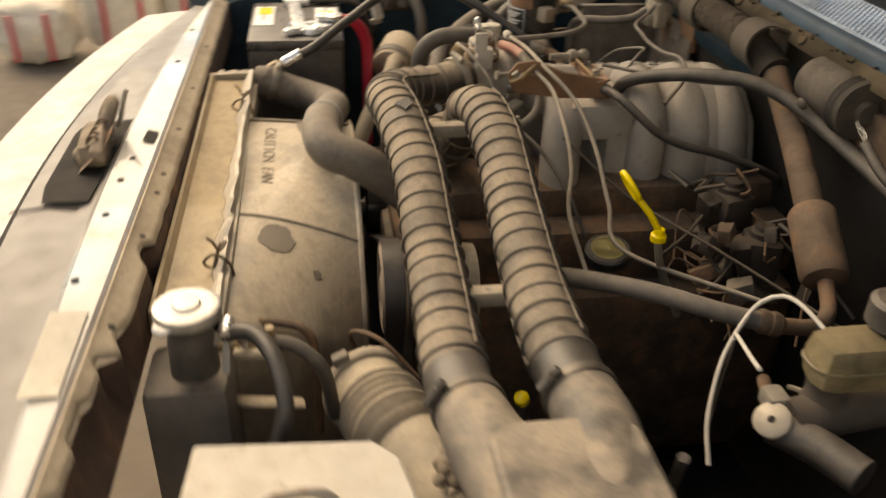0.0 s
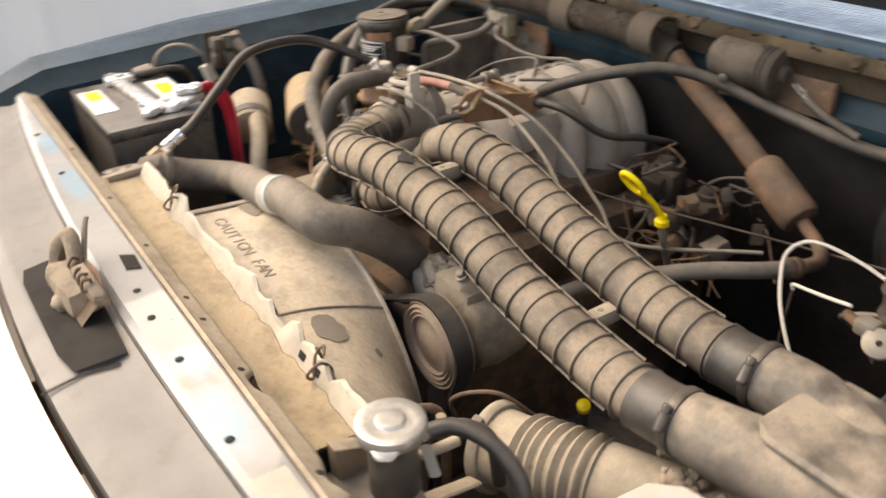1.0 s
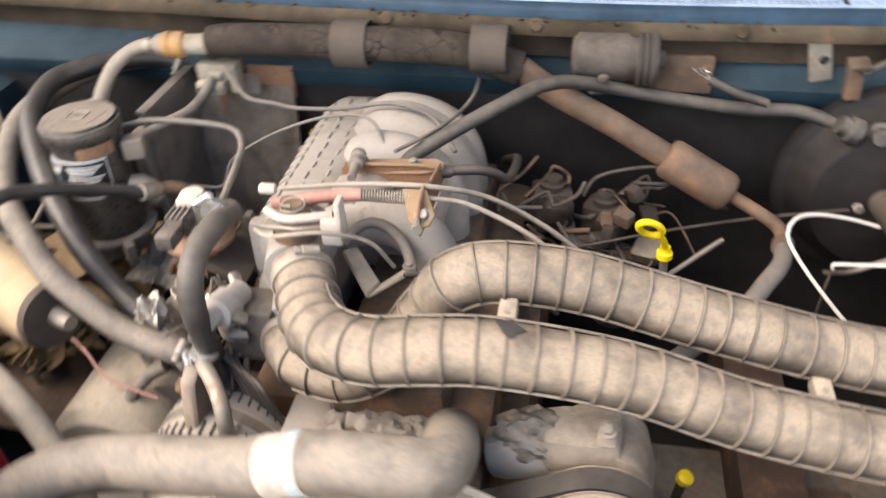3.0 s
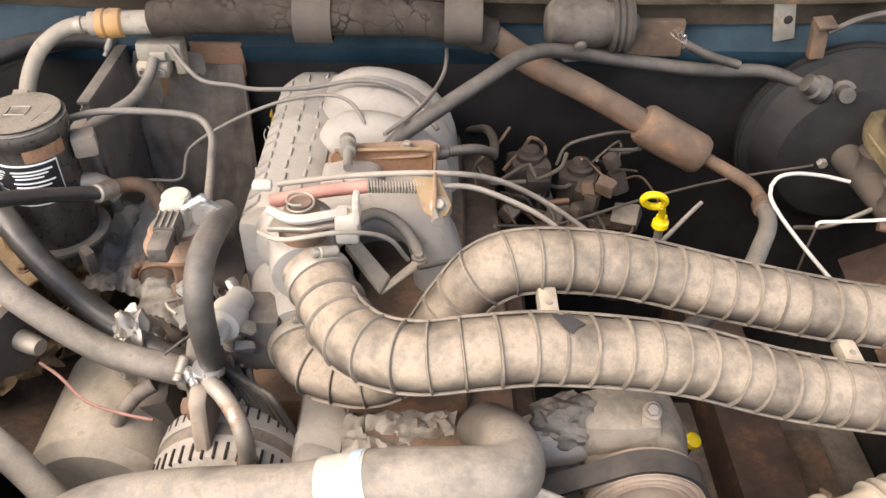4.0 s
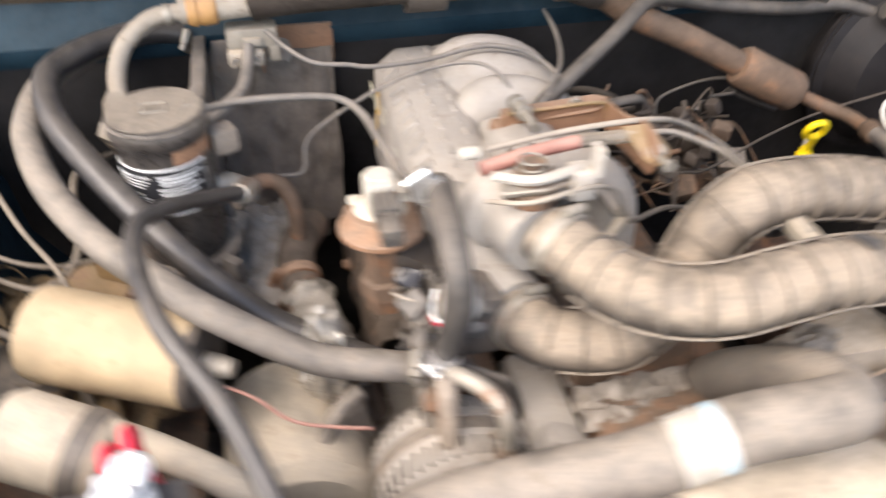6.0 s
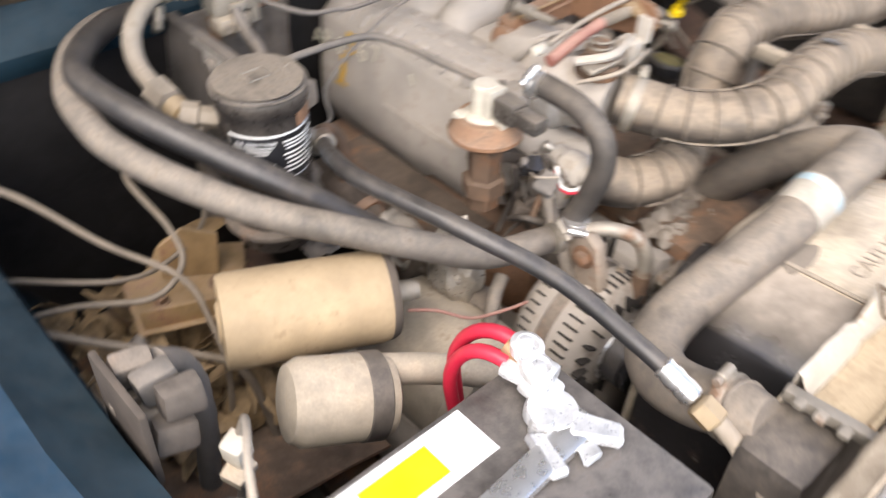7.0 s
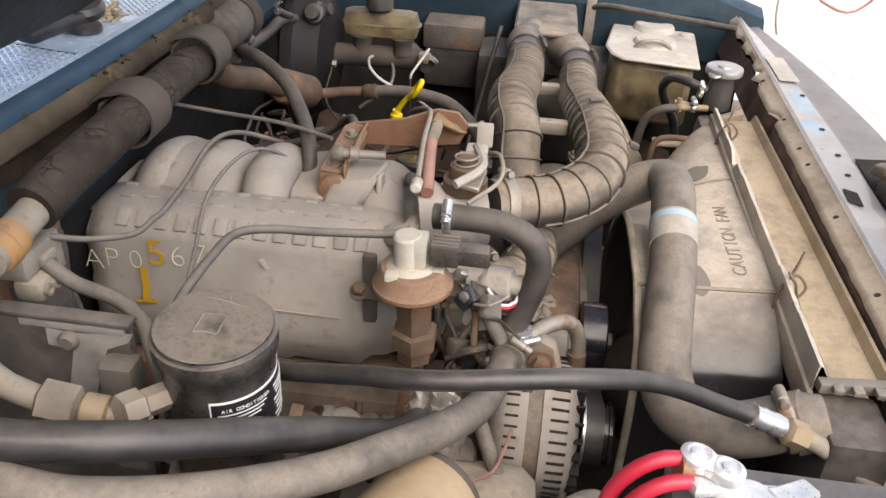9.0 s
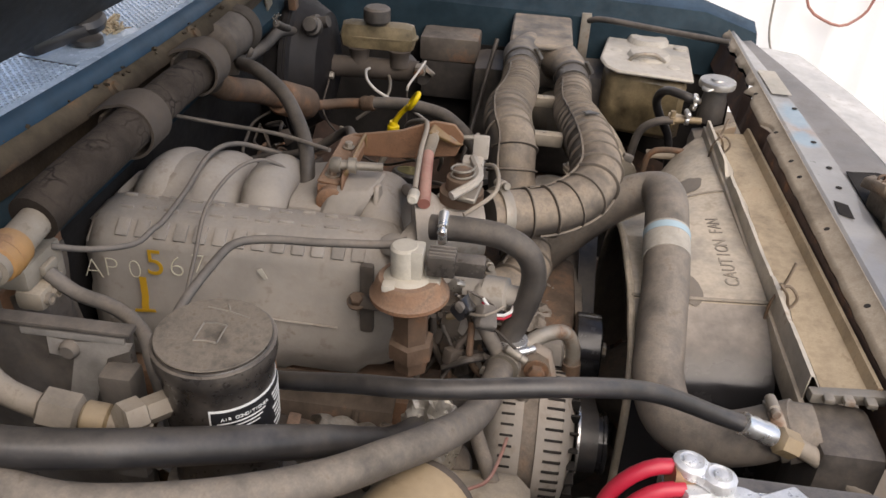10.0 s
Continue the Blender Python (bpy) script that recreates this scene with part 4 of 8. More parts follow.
part("front_arch", tube([(-0.172, 0.440, 1.005), (-0.135, 0.452, 1.020), (-0.100, 0.458, 1.022), (-0.066, 0.454, 1.010), (-0.044, 0.448, 0.980), (-0.038, 0.448, 0.90)], 0.029, 22), ALU_TOP, plenum)
part("front_roof", roughen(box((-0.105, 0.505, 1.012), (0.13, 0.10, 0.060), 0.022), 0.001, 40), ALU_TOP, plenum)
part("arch_hose", tube([(-0.132, 0.384, 1.034), (-0.124, 0.408, 1.040), (-0.108, 0.421, 1.042), (-0.088, 0.422, 1.034), (-0.071, 0.413, 1.020), (-0.061, 0.396, 1.009), (-0.057, 0.384, 1.004)], 0.0062, 14), GREY_PLASTIC, plenum)
part("brace_arm", slab([(-0.138, 0.397, 1.012), (-0.124, 0.409, 1.012), (-0.088, 0.366, 0.997), (-0.098, 0.342, 0.996)], (0, 0, 0.007), 0.002), BRACE, plenum, "tan dusty brace arm")
part("brace_arm", slab([(-0.097, 0.342, 0.996), (-0.088, 0.364, 0.997), (-0.058, 0.391, 1.008), (-0.051, 0.381, 1.008)], (0, 0, 0.006), 0.002), BRACE, plenum, "pale brace arm")
part("brace_bolt", bolt((-0.060, 0.383, 1.014), (0, 0, 1), 0.005, 0.005), STEEL_DULL, plenum)
part("casting_boss", lathe((-0.222, 0.415, 1.032), (0, 0, 1), [(0, 0.016), (0.010, 0.015), (0.013, 0.011)], 20), ALU_TOP, plenum)

# ---------------------------------------------------------------- throttle body
throttle = thing("air_throttle", (-0.16, 0.37, 1.0), "dusty aluminium twin-bore throttle body with linkage", "engine part")
part("upper_bore", lathe((-0.185, 0.40, 1.035), (0.25, -1, 0.05), [(0, 0.042), (0.02, 0.042), (0.03, 0.033), (0.075, 0.0315)], 32), ALU_TOP, throttle)
part("lower_bore", lathe((-0.20, 0.40, 0.965), (0.25, -1, -0.05), [(0, 0.040), (0.02, 0.040), (0.03, 0.033), (0.075, 0.0315)], 32), ALU, throttle)
part("flange", box((-0.20, 0.398, 0.985), (0.09, 0.022, 0.125), 0.012, rot(0, 0, -12)), ALU_TOP, throttle)
part("throttle_lever", slab([(-0.195, 0.355, 1.082), (-0.12, 0.365, 1.085), (-0.115, 0.345, 1.085), (-0.16, 0.33, 1.085), (-0.20, 0.335, 1.082)], (0, 0, 0.006)), STEEL_DULL, throttle)
part("pivot", lathe((-0.168, 0.352, 1.07), (0, 0, 1), [(0, 0.024), (0.012, 0.024), (0.014, 0.018), (0.028, 0.017), (0.03, 0.010), (0.036, 0.010)], 24), RUST_BROWN, throttle)
part("return_spring", tube([(-0.168 + 0.0125 * math.cos(k * 0.5), 0.352 + 0.0125 * math.sin(k * 0.5), 1.090 + 0.0006 * k) for k in range(36)], 0.0013, 6, 0.003), STEEL_DULL, throttle)
part("arm", tube([(-0.20, 0.36, 1.09), (-0.17, 0.335, 1.098), (-0.125, 0.345, 1.10)], 0.005, 8), ALU, throttle)
part("stop_block", box((-0.125, 0.345, 1.085), (0.022, 0.024, 0.03), 0.004), ALU, throttle)
part("stop_tab", box((-0.115, 0.338, 1.11), (0.006, 0.018, 0.028), 0.002), ALU, throttle)
part("idle_valve", lathe((-0.235, 0.335, 1.0), (-0.2, -0.9, 0.1), [(0, 0.014), (0.02, 0.014), (0.022, 0.018), (0.045, 0.018), (0.047, 0.011), (0.065, 0.011)], 20), ALU, throttle)

# throttle cable bracket and cables
bracket = thing("cable_bracket", (-0.1, 0.5, 1.03), "rust-brown steel throttle cable bracket", "bracket")
part("plate", slab([(-0.150, 0.518, 1.062), (-0.05, 0.512, 1.072), (-0.038, 0.50, 1.074), (-0.04, 0.488, 1.072), (-0.06, 0.482, 1.070), (-0.150, 0.488, 1.060)], (0, 0, 0.004)), RUSTY, bracket)
part("cross_plate", slab([(-0.158, 0.486, 1.046), (-0.158, 0.486, 1.072), (-0.150, 0.486, 1.078), (-0.060, 0.486, 1.080), (-0.046, 0.486, 1.074), (-0.046, 0.486, 1.052)], (0, 0.003, 0)), RUSTY, bracket)
part("rim", tube([(-0.152, 0.484, 1.078), (-0.060, 0.484, 1.081), (-0.046, 0.484, 1.076), (-0.044, 0.482, 1.062)], 0.0022, 8), YELLOW_BROWN, bracket)
part("foot", slab([(-0.150, 0.518, 1.062), (-0.150, 0.488, 1.060), (-0.152, 0.488, 1.02), (-0.152, 0.518, 1.02)], (0.004, 0, 0)), RUSTY, bracket)
part("side_plate", slab([(-0.046, 0.515, 1.050), (-0.046, 0.50, 1.078), (-0.046, 0.44, 1.090), (-0.046, 0.40, 1.106), (-0.046, 0.375, 1.104), (-0.046, 0.362, 1.088), (-0.046, 0.372, 1.062), (-0.046, 0.44, 1.052)], (0.004, 0, 0)), RUSTY, bracket)
part("drop_tab", slab([(-0.066, 0.405, 1.098), (-0.040, 0.403, 1.100), (-0.027, 0.380, 1.084), (-0.032, 0.370, 1.077), (-0.044, 0.367, 1.075), (-0.055, 0.374, 1.080)], (0, -0.004, 0.003), 0.001), YELLOW_BROWN, bracket)
part("saddle", lathe((-0.162, 0.500, 1.045), (1, 0, 0), [(0, 0.014), (0.002, 0.017), (0.05, 0.017), (0.052, 0.014)], 20), RUSTY, bracket)
part("adjuster", lathe((-0.14, 0.505, 1.082), (0.1, -1, 0), [(0, 0.006), (0.004, 0.009), (0.012, 0.009), (0.013, 0.006), (0.02, 0.006), (0.021, 0.009), (0.03, 0.009), (0.031, 0.005), (0.06, 0.005)], 10), STEEL_DULL, bracket)
part("stud", lathe((-0.044, 0.364, 1.088), (0.2, -1, 0), [(0, 0.003), (0.014, 0.003), (0.015, 0.006), (0.019, 0.006)], 8), STEEL_DULL, bracket)
part("bolt", bolt((-0.040, 0.376, 1.085), (0, -0.6, 0.8), 0.006, 0.007), STEEL_DULL, bracket)
part("bolt", bolt((-0.075, 0.498, 1.074), (0, 0, 1), 0.005, 0.006), STEEL_DULL, bracket)
part("bolt", bolt((-0.135, 0.503, 1.066), (0, 0, 1), 0.006, 0.008), STEEL_DULL, bracket)

cable = thing("throttle_cable", (-0.12, 0.4, 1.07), "grey throttle cable with a cream plastic end", "cable")
part("end_cap", lathe((-0.222, 0.398, 1.092), (1, 0.02, 0), [(0, 0.004), (0.002, 0.006), (0.016, 0.0062), (0.018, 0.005)], 14), WHITE, cable)
part("sheath", tube([(-0.198, 0.399, 1.093), (-0.12, 0.405, 1.10), (-0.04, 0.41, 1.10), (0.02, 0.44, 1.072), (0.08, 0.455, 1.03), (0.14, 0.46, 0.98), (0.19, 0.47, 0.94), (0.30, 0.6, 0.93)], 0.0030, 10), WIRE_DUSTY, cable)
cruise = thing("kickdown_cable", (-0.12, 0.39, 1.06), "cable in a faded red sleeve with an open spring", "cable")
part("sleeve", tube([(-0.205, 0.388, 1.080), (-0.16, 0.393, 1.088), (-0.11, 0.398, 1.092)], 0.0068, 12), PINK, cruise, "faded red rubber sleeve")
part("spring", tube([(-0.11 + 0.00055 * k, 0.398 + 0.0062 * math.cos(k * 1.15), 1.092 + 0.0062 * math.sin(k * 1.15)) for k in range(128)], 0.0009, 6, 0.002), PALE_ALU, cruise)
part("rod", tube([(-0.11, 0.398, 1.092), (-0.04, 0.40, 1.092)], 0.0026, 10), WIRE_DUSTY, cruise)
part("sheath", tube([(-0.04, 0.40, 1.092), (0.0, 0.415, 1.078), (0.06, 0.42, 1.045), (0.10, 0.42, 1.01), (0.14, 0.41, 0.97), (0.2, 0.42, 0.92)], 0.0030, 10), WIRE_DUSTY, cruise)


# ---------------------------------------------------------------- twin corrugated intake hoses
def hose_frame(line, i):
    """Direction, side (to the left of the run) and up at a place of the line."""
    t = (line[min(i + 2, len(line) - 1)] - line[max(i - 2, 0)]).normalized()
    side = Vector((0, 0, 1)).cross(t).normalized()
    return t, side, t.cross(side)


HOSE_A = [(-0.159, 0.325, 1.048), (-0.143, 0.295, 1.044), (-0.124, 0.252, 1.044), (-0.096, 0.219, 1.050), (-0.056, 0.202, 1.057), (-0.005, 0.203, 1.063), (0.057, 0.210, 1.061), (0.164, 0.219, 1.040), (0.264, 0.220, 1.008), (0.360, 0.220, 0.989), (0.450, 0.218, 0.981), (0.518, 0.223, 0.984)]
HOSE_B = [(-0.183, 0.330, 0.956), (-0.170, 0.298, 0.956), (-0.145, 0.281, 0.955), (-0.099, 0.273, 0.958), (-0.053, 0.286, 0.983), (-0.024, 0.301, 1.021), (0.003, 0.305, 1.059), (0.045, 0.314, 1.068), (0.127, 0.318, 1.060), (0.239, 0.314, 1.033), (0.359, 0.310, 1.009), (0.451, 0.311, 0.998), (0.528, 0.315, 0.997)]
RIB_DARK = material("bare_black_rubber", (0.03, 0.029, 0.030), 0.45, dust=0.1)
HOSE_R = 0.0298
CLAMP_DARK = material("dark_clamp_steel", (0.11, 0.10, 0.09), 0.38, metal=0.7, dust=0.25)
HOSE_FLAT = 0.93
for pts, first, last in ((HOSE_A, 0.052, 0.062), (HOSE_B, 0.052, 0.058)):
    h = thing("intake_hose", pts[5], "dusty black corrugated air intake hose, tan with dirt on top", "hose", "twin intake hoses")
    line = spline(pts, 0.004)
    arc = [0.0]
    for a, b in zip(line, line[1:]):
        arc.append(arc[-1] + (b - a).length)
    total = arc[-1]
    cut = max(i for i, s in enumerate(arc) if s < total - last)
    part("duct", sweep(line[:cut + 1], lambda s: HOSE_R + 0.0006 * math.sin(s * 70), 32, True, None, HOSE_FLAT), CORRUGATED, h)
    part("cuff", sweep(line[cut:], lambda s: HOSE_R + 0.0012 * math.exp(-s / 0.004), 32), CUFF, h, "smooth rubber cuff")
    s = first
    while s < total - last - 0.008:
        i = min(range(len(arc)), key=lambda j: abs(arc[j] - s))
        t, side, up = hose_frame(line, i)
        rib = lathe(line[i] - t * 0.0022, t, [(0, HOSE_R - 0.001), (0.0004, HOSE_R + 0.0008), (0.0012, HOSE_R + 0.0028), (0.0024, HOSE_R + 0.0028), (0.0032, HOSE_R + 0.0008), (0.0036, HOSE_R - 0.001)], 32)
        for v in rib.verts:
            v.co -= up * (v.co - line[i]).dot(up) * (1 - HOSE_FLAT)
        part("rib", rib, RIB_RUBBER, h)
        s += 0.0262
    for ca, sa in ((0.62, 0.78), (-0.86, -0.50)):
        rail = []
        for i in range(14, cut - 3, 2):
            t, side, up = hose_frame(line, i)
            rail.append(line[i] + (side * ca + up * sa * HOSE_FLAT) * (HOSE_R + 0.0018))
        part("seam", sweep(rail, 0.0016, 6), RIB_RUBBER, h)
    part("clamp", ring_clamp(line[4], line[5] - line[3], HOSE_R + 0.001, 0.012, (0.3, 0, 1)), STEEL_DULL, h)
    part("clamp", ring_clamp(line[-6], line[-7] - line[-5], HOSE_R + 0.001, 0.010, (0, -1, 0.6)), CLAMP_DARK, h, "dark worm-drive clamp")
part("scrape", slab([(0.066 + 0.010 * math.cos(a) * q, 0.211 + 0.012 * math.sin(a) * q, 1.0905 - 0.2 * (0.010 * math.cos(a) * q)) for a, q in [(0.7 * k, (1.4, 0.7, 0.9, 0.6, 1.5, 0.8, 0.9, 1.1, 0.8)[k]) for k in range(9)]], (0, 0, 0.0012), 0), RIB_DARK, h, "bare worn patch")
for x, y, z in ((0.058, 0.266, 1.052), (0.346, 0.266, 0.992)):
    s = thing("hose_spacer", (x, y, z - 0.02), "small tan plastic spacer between the intake hoses", "spacer")
    part("block", box((x, y, z), (0.018, 0.050, 0.018), 0.005), BOOT, s)
    part("rivet", lathe((x, y, z + 0.008), (0, 0, 1), [(0, 0.004), (0.002, 0.003)], 10), STEEL_DULL, s)

duct = thing("intake_duct", (0.58, 0.26, 0.9), "grey plastic twin-inlet duct on the air filter box", "air duct")
part("inlet", sweep(spline([(0.500, 0.2215, 0.983), (0.545, 0.229, 0.984), (0.60, 0.246, 0.980), (0.68, 0.264, 0.972), (0.76, 0.276, 0.962)], 0.008), lambda s: 0.0305 + 0.008 * min(1.0, s / 0.10), 28), Y_DUCT, duct)
part("inlet", sweep(spline([(0.510, 0.3137, 0.9975), (0.555, 0.316, 0.994), (0.60, 0.306, 0.986), (0.68, 0.292, 0.974), (0.76, 0.282, 0.963)], 0.008), lambda s: 0.0305 + 0.008 * min(1.0, s / 0.10), 28), Y_DUCT, duct)
part("web", box((0.615, 0.272, 0.975), (0.07, 0.085, 0.072), 0.030), Y_DUCT, duct)
part("lid", slab([(0.556, 0.236, 1.008), (0.575, 0.222, 1.010), (0.775, 0.224, 1.006), (0.780, 0.342, 1.006), (0.575, 0.340, 1.010), (0.556, 0.328, 1.008)], (0, 0, 0.012), 0.004), Y_DUCT, duct, "flat pale dusty top")
part("lid_skirt", slab([(0.575, 0.228, 0.93), (0.768, 0.230, 0.93), (0.772, 0.336, 0.93), (0.575, 0.334, 0.93)], (0, 0, 0.076), 0.004), Y_DUCT, duct)
airbox = thing("air_filter_box", (0.68, 0.28, 0.75), "dark plastic air filter housing at the fender", "air filter box")
part("housing", box((0.67, 0.27, 0.84), (0.13, 0.28, 0.22), 0.02), BLACK_PLASTIC, airbox)

boot = thing("air_intake_boot", (0.38, 0.16, 0.8), "grey ribbed air intake boot beneath the hoses", "hose")
bl = spline([(0.326, 0.144, 0.868), (0.365, 0.155, 0.876), (0.43, 0.174, 0.888), (0.51, 0.21, 0.888), (0.58, 0.25, 0.88)], 0.0018)


def boot_r(s):
    if s < 0.012:
        return 0.048
    if s < 0.050:
        return 0.043 - 0.002 * math.sin((s - 0.012) * 80)
    if s < 0.128:
        return 0.0435 + 0.0040 * math.cos((s - 0.050) * 2 * math.pi / 0.0112)
    return 0.043


part("bellows", sweep(bl, boot_r, 36), BOOT, boot)
part("mouth_ring", lathe((0.3265, 0.1445, 0.868), (0.040, 0.011, 0.008), [(0, 0.040), (0, 0.0495), (0.004, 0.0505), (0.009, 0.0495), (0.012, 0.047)], 36), BOOT, boot)
part("clip", box((0.330, 0.118, 0.913), (0.012, 0.018, 0.012), 0.003, rot(20, 0, 10)), GREY_PLASTIC, boot)

# ---------------------------------------------------------------- upper radiator hose
rad_hose = thing("radiator_hose", (-0.1, 0.11, 0.9), "thick black upper radiator hose wrapped with a printed paper band", "hose")
RH = [(0.004, 0.285, 0.850), (0.008, 0.250, 0.905), (0.013, 0.205, 0.955), (0.021, 0.157, 0.994), (0.016, 0.119, 1.012), (-0.019, 0.109, 1.020), (-0.081, 0.112, 1.013), (-0.151, 0.115, 0.990), (-0.235, 0.125, 0.969), (-0.291, 0.130, 0.954), (-0.333, 0.122, 0.946), (-0.357, 0.096, 0.947), (-0.364, 0.063, 0.956), (-0.363, 0.029, 0.971), (-0.365, 0.016, 0.979)]
part("hose", sweep(spline(RH, 0.006), 0.0262, 28), RUBBER_GREY, rad_hose)
band = spline([(-0.088, 0.1124, 1.0107), (-0.105, 0.1131, 1.0050), (-0.126, 0.1138, 0.9980)], 0.006)
part("band", sweep(band, 0.0272, 28), PAPER, rad_hose, "printed white and blue paper band")
part("band_stripe", sweep(spline([(-0.091, 0.1125, 1.0098), (-0.100, 0.1129, 1.0068)], 0.004), 0.0275, 28), plain("blue_print", (0.36, 0.47, 0.52), 0.6), rad_hose)
part("inlet_collar", ring_clamp((-0.363, 0.030, 0.971), (0.05, -0.9, 0.4), 0.0272, 0.012, (0, 0.3, 1)), STEEL_DULL, rad_hose)
part("elbow_scuff", tube([(0.030, 0.112, 1.030), (0.036, 0.130, 1.025), (0.040, 0.146, 1.014)], 0.0016, 6), RIB_RUBBER, rad_hose)
part("inlet", lathe((-0.364, -0.002, 0.980), (0, 1, -0.4), [(0, 0.022), (0.02, 0.0285), (0.03, 0.0285)], 24), RUBBER_GREY, radiator)

# ---------------------------------------------------------------- canister, filter, valve
can = thing("accumulator", (-0.478, 0.515, 0.9), "black refrigerant accumulator canister with a dusty lid and printed label", "canister", moved=(-0.01, -0.009, 0.012))
part("shell", lathe((-0.476, 0.515, 0.91), (-0.02, 0, 1), [(0, 0.041), (0.01, 0.0428), (0.15, 0.0428), (0.160, 0.0435), (0.166, 0.0462), (0.172, 0.0472), (0.180, 0.0468), (0.184, 0.0440), (0.186, 0.02), (0.1865, 0.0)], 48), CAN_BLACK, can)
part("lid_dust", lathe((-0.480, 0.515, 1.0962), (-0.02, 0, 1), [(0, 0.0440), (0.0008, 0.0435), (0.001, 0.0)], 48), material("dust_film", (0.035, 0.031, 0.028), 0.5, dust=0.9, scale=34, vary=0.8, dust_colour=(0.25, 0.21, 0.165)), can)


def wrap(cx, cy, r, a0, a1, z0, z1, n=18, thick=0.0006):
    """A label bent round an upright cylinder."""
    return sheet([[(cx + (r + thick) * math.cos(a), cy + (r + thick) * math.sin(a), z) for z in (z0, z1)] for a in (radians(a0 + (a1 - a0) * k / n) for k in range(n + 1))], thick)


part("lid_rim", lathe((-0.4796, 0.515, 1.0905), (-0.02, 0, 1), [(0, 0.0466), (0.0006, 0.0472), (0.0016, 0.0472), (0.0022, 0.0462)], 48), PLUG_BLACK, can, "glossy black rolled rim")
for a, b in (((-0.492, 0.508), (-0.470, 0.508)), ((-0.470, 0.508), (-0.470, 0.526)), ((-0.470, 0.526), (-0.492, 0.526)), ((-0.492, 0.526), (-0.492, 0.508)), ((-0.458, 0.494), (-0.450, 0.530)), ((-0.452, 0.512), (-0.444, 0.516))):
    part("lid_scratch", tube([(*a, 1.0974), ((a[0] + b[0]) / 2 + 0.001, (a[1] + b[1]) / 2, 1.0976), (*b, 1.0974)], 0.0008, 6), STEEL_DULL, can)
part("label_border", wrap(-0.4785, 0.515, 0.0430, 190, 327, 1.004, 1.056), WHITE_CLEAN, can)
part("label", wrap(-0.4785, 0.515, 0.0436, 192, 325, 1.006, 1.054), plain("label_black", (0.015, 0.015, 0.017), 0.4), can, "black label with white print")


def arc_text(text, size, cx, cy, r, a, z, mat, parent):
    """One printed line, letter by letter, round the canister."""
    w = size * 0.62 / r
    for k, ch in enumerate(text):
        if ch == " ":
            continue
        b = radians(a) + w * (k - (len(text) - 1) / 2)
        out = Vector((math.cos(b), math.sin(b), 0))
        right = Vector((-math.sin(b), math.cos(b), 0))
        m = Matrix((right, Vector((0, 0, 1)), out)).transposed().to_4x4()
        letters(ch, size, Matrix.Translation(Vector((cx, cy, z)) + out * (r + 0.0018)) @ m, mat, parent, "print", 0.0002)


arc_text("AIR CONDITIONER", 0.0042, -0.4785, 0.515, 0.0430, 227, 1.048, WHITE_CLEAN, can)
arc_text("CAUTION", 0.0042, -0.4785, 0.515, 0.0430, 227, 1.029, WHITE_CLEAN, can)
for k, z in enumerate((1.0435, 1.0400, 1.0365, 1.0245, 1.0215, 1.0185, 1.0155, 1.0125)):
    part("print_line", wrap(-0.4785, 0.515, 0.0442, 197 + 3 * (k % 2), 249 - 4 * (k % 3), z - 0.0005, z + 0.0005, 12, 0.0003), WHITE_CLEAN, can)
part("port_block", roughen(box((-0.424, 0.527, 1.052), (0.026, 0.024, 0.026), 0.005, rot(0, 0, 20)), 0.002, 60), TAN_STEEL, can, "dusty tan port block")
part("strap", lathe((-0.4755, 0.515, 0.934), (-0.02, 0, 1), [(0, 0.0425), (0, 0.054), (0.003, 0.055), (0.006, 0.054), (0.007, 0.0425)], 44), CAST_IRON, can, "dusty clamp strap")
part("strap_ear", box((-0.432, 0.470, 0.930), (0.022, 0.012, 0.030), 0.003, rot(0, 0, -45)), CAST_IRON, can)
part("shell_neck", tube([(-0.45, 0.515, 1.0), (-0.425, 0.525, 1.0), (-0.405, 0.53, 0.98)], 0.012, 14), STEEL_DULL, can)
part("inlet_port", lathe((-0.505, 0.545, 1.045), (-0.5, 0.35, 0.1), [(0, 0.011), (0.022, 0.011), (0.024, 0.014), (0.040, 0.014)], 6), PALE_ALU, can)

for k, z in enumerate((1.0480, 1.0440, 1.0400, 1.0340, 1.0290, 1.0240, 1.0190, 1.0140)):
    part("print_line", wrap(-0.4785, 0.515, 0.0442, 261 + 2 * (k % 3), 317 - 7 * (k % 3), z - 0.0009, z + 0.0009, 12, 0.0003), WHITE_CLEAN, can)
part("rust_patch", wrap(-0.4785, 0.515, 0.0430, 285, 345, 1.058, 1.074), RUSTY, can, "rusty scrape under the lid")
oil = thing("oil_filter", (-0.525, 0.333, 0.9), "tan painted spin-on filter lying on its side", "filter")
ax = Vector((-0.149, 0.066, 0.006))
part("can", lathe((-0.473, 0.334, 0.942), ax, [(0.004, 0.043), (0.012, 0.0455), (0.150, 0.0455), (0.158, 0.044), (0.159, 0.0415)], 44), FILTER_TAN, oil)
part("end_recess", lathe((-0.473, 0.334, 0.942), ax, [(0.1585, 0.041), (0.1592, 0.041), (0.1594, 0.02), (0.162, 0.018), (0.162, 0.0)], 40), FILTER_TAN, oil)
part("base_plate", lathe((-0.473, 0.334, 0.942), ax, [(-0.004, 0.012), (-0.003, 0.041), (0.003, 0.044), (0.008, 0.043)], 40), STRAP, oil, "dark pressed base plate")
part("stud", lathe((-0.473, 0.334, 0.942), -ax, [(0, 0.012), (0.02, 0.011), (0.03, 0.009)], 16), STEEL_DULL, oil)

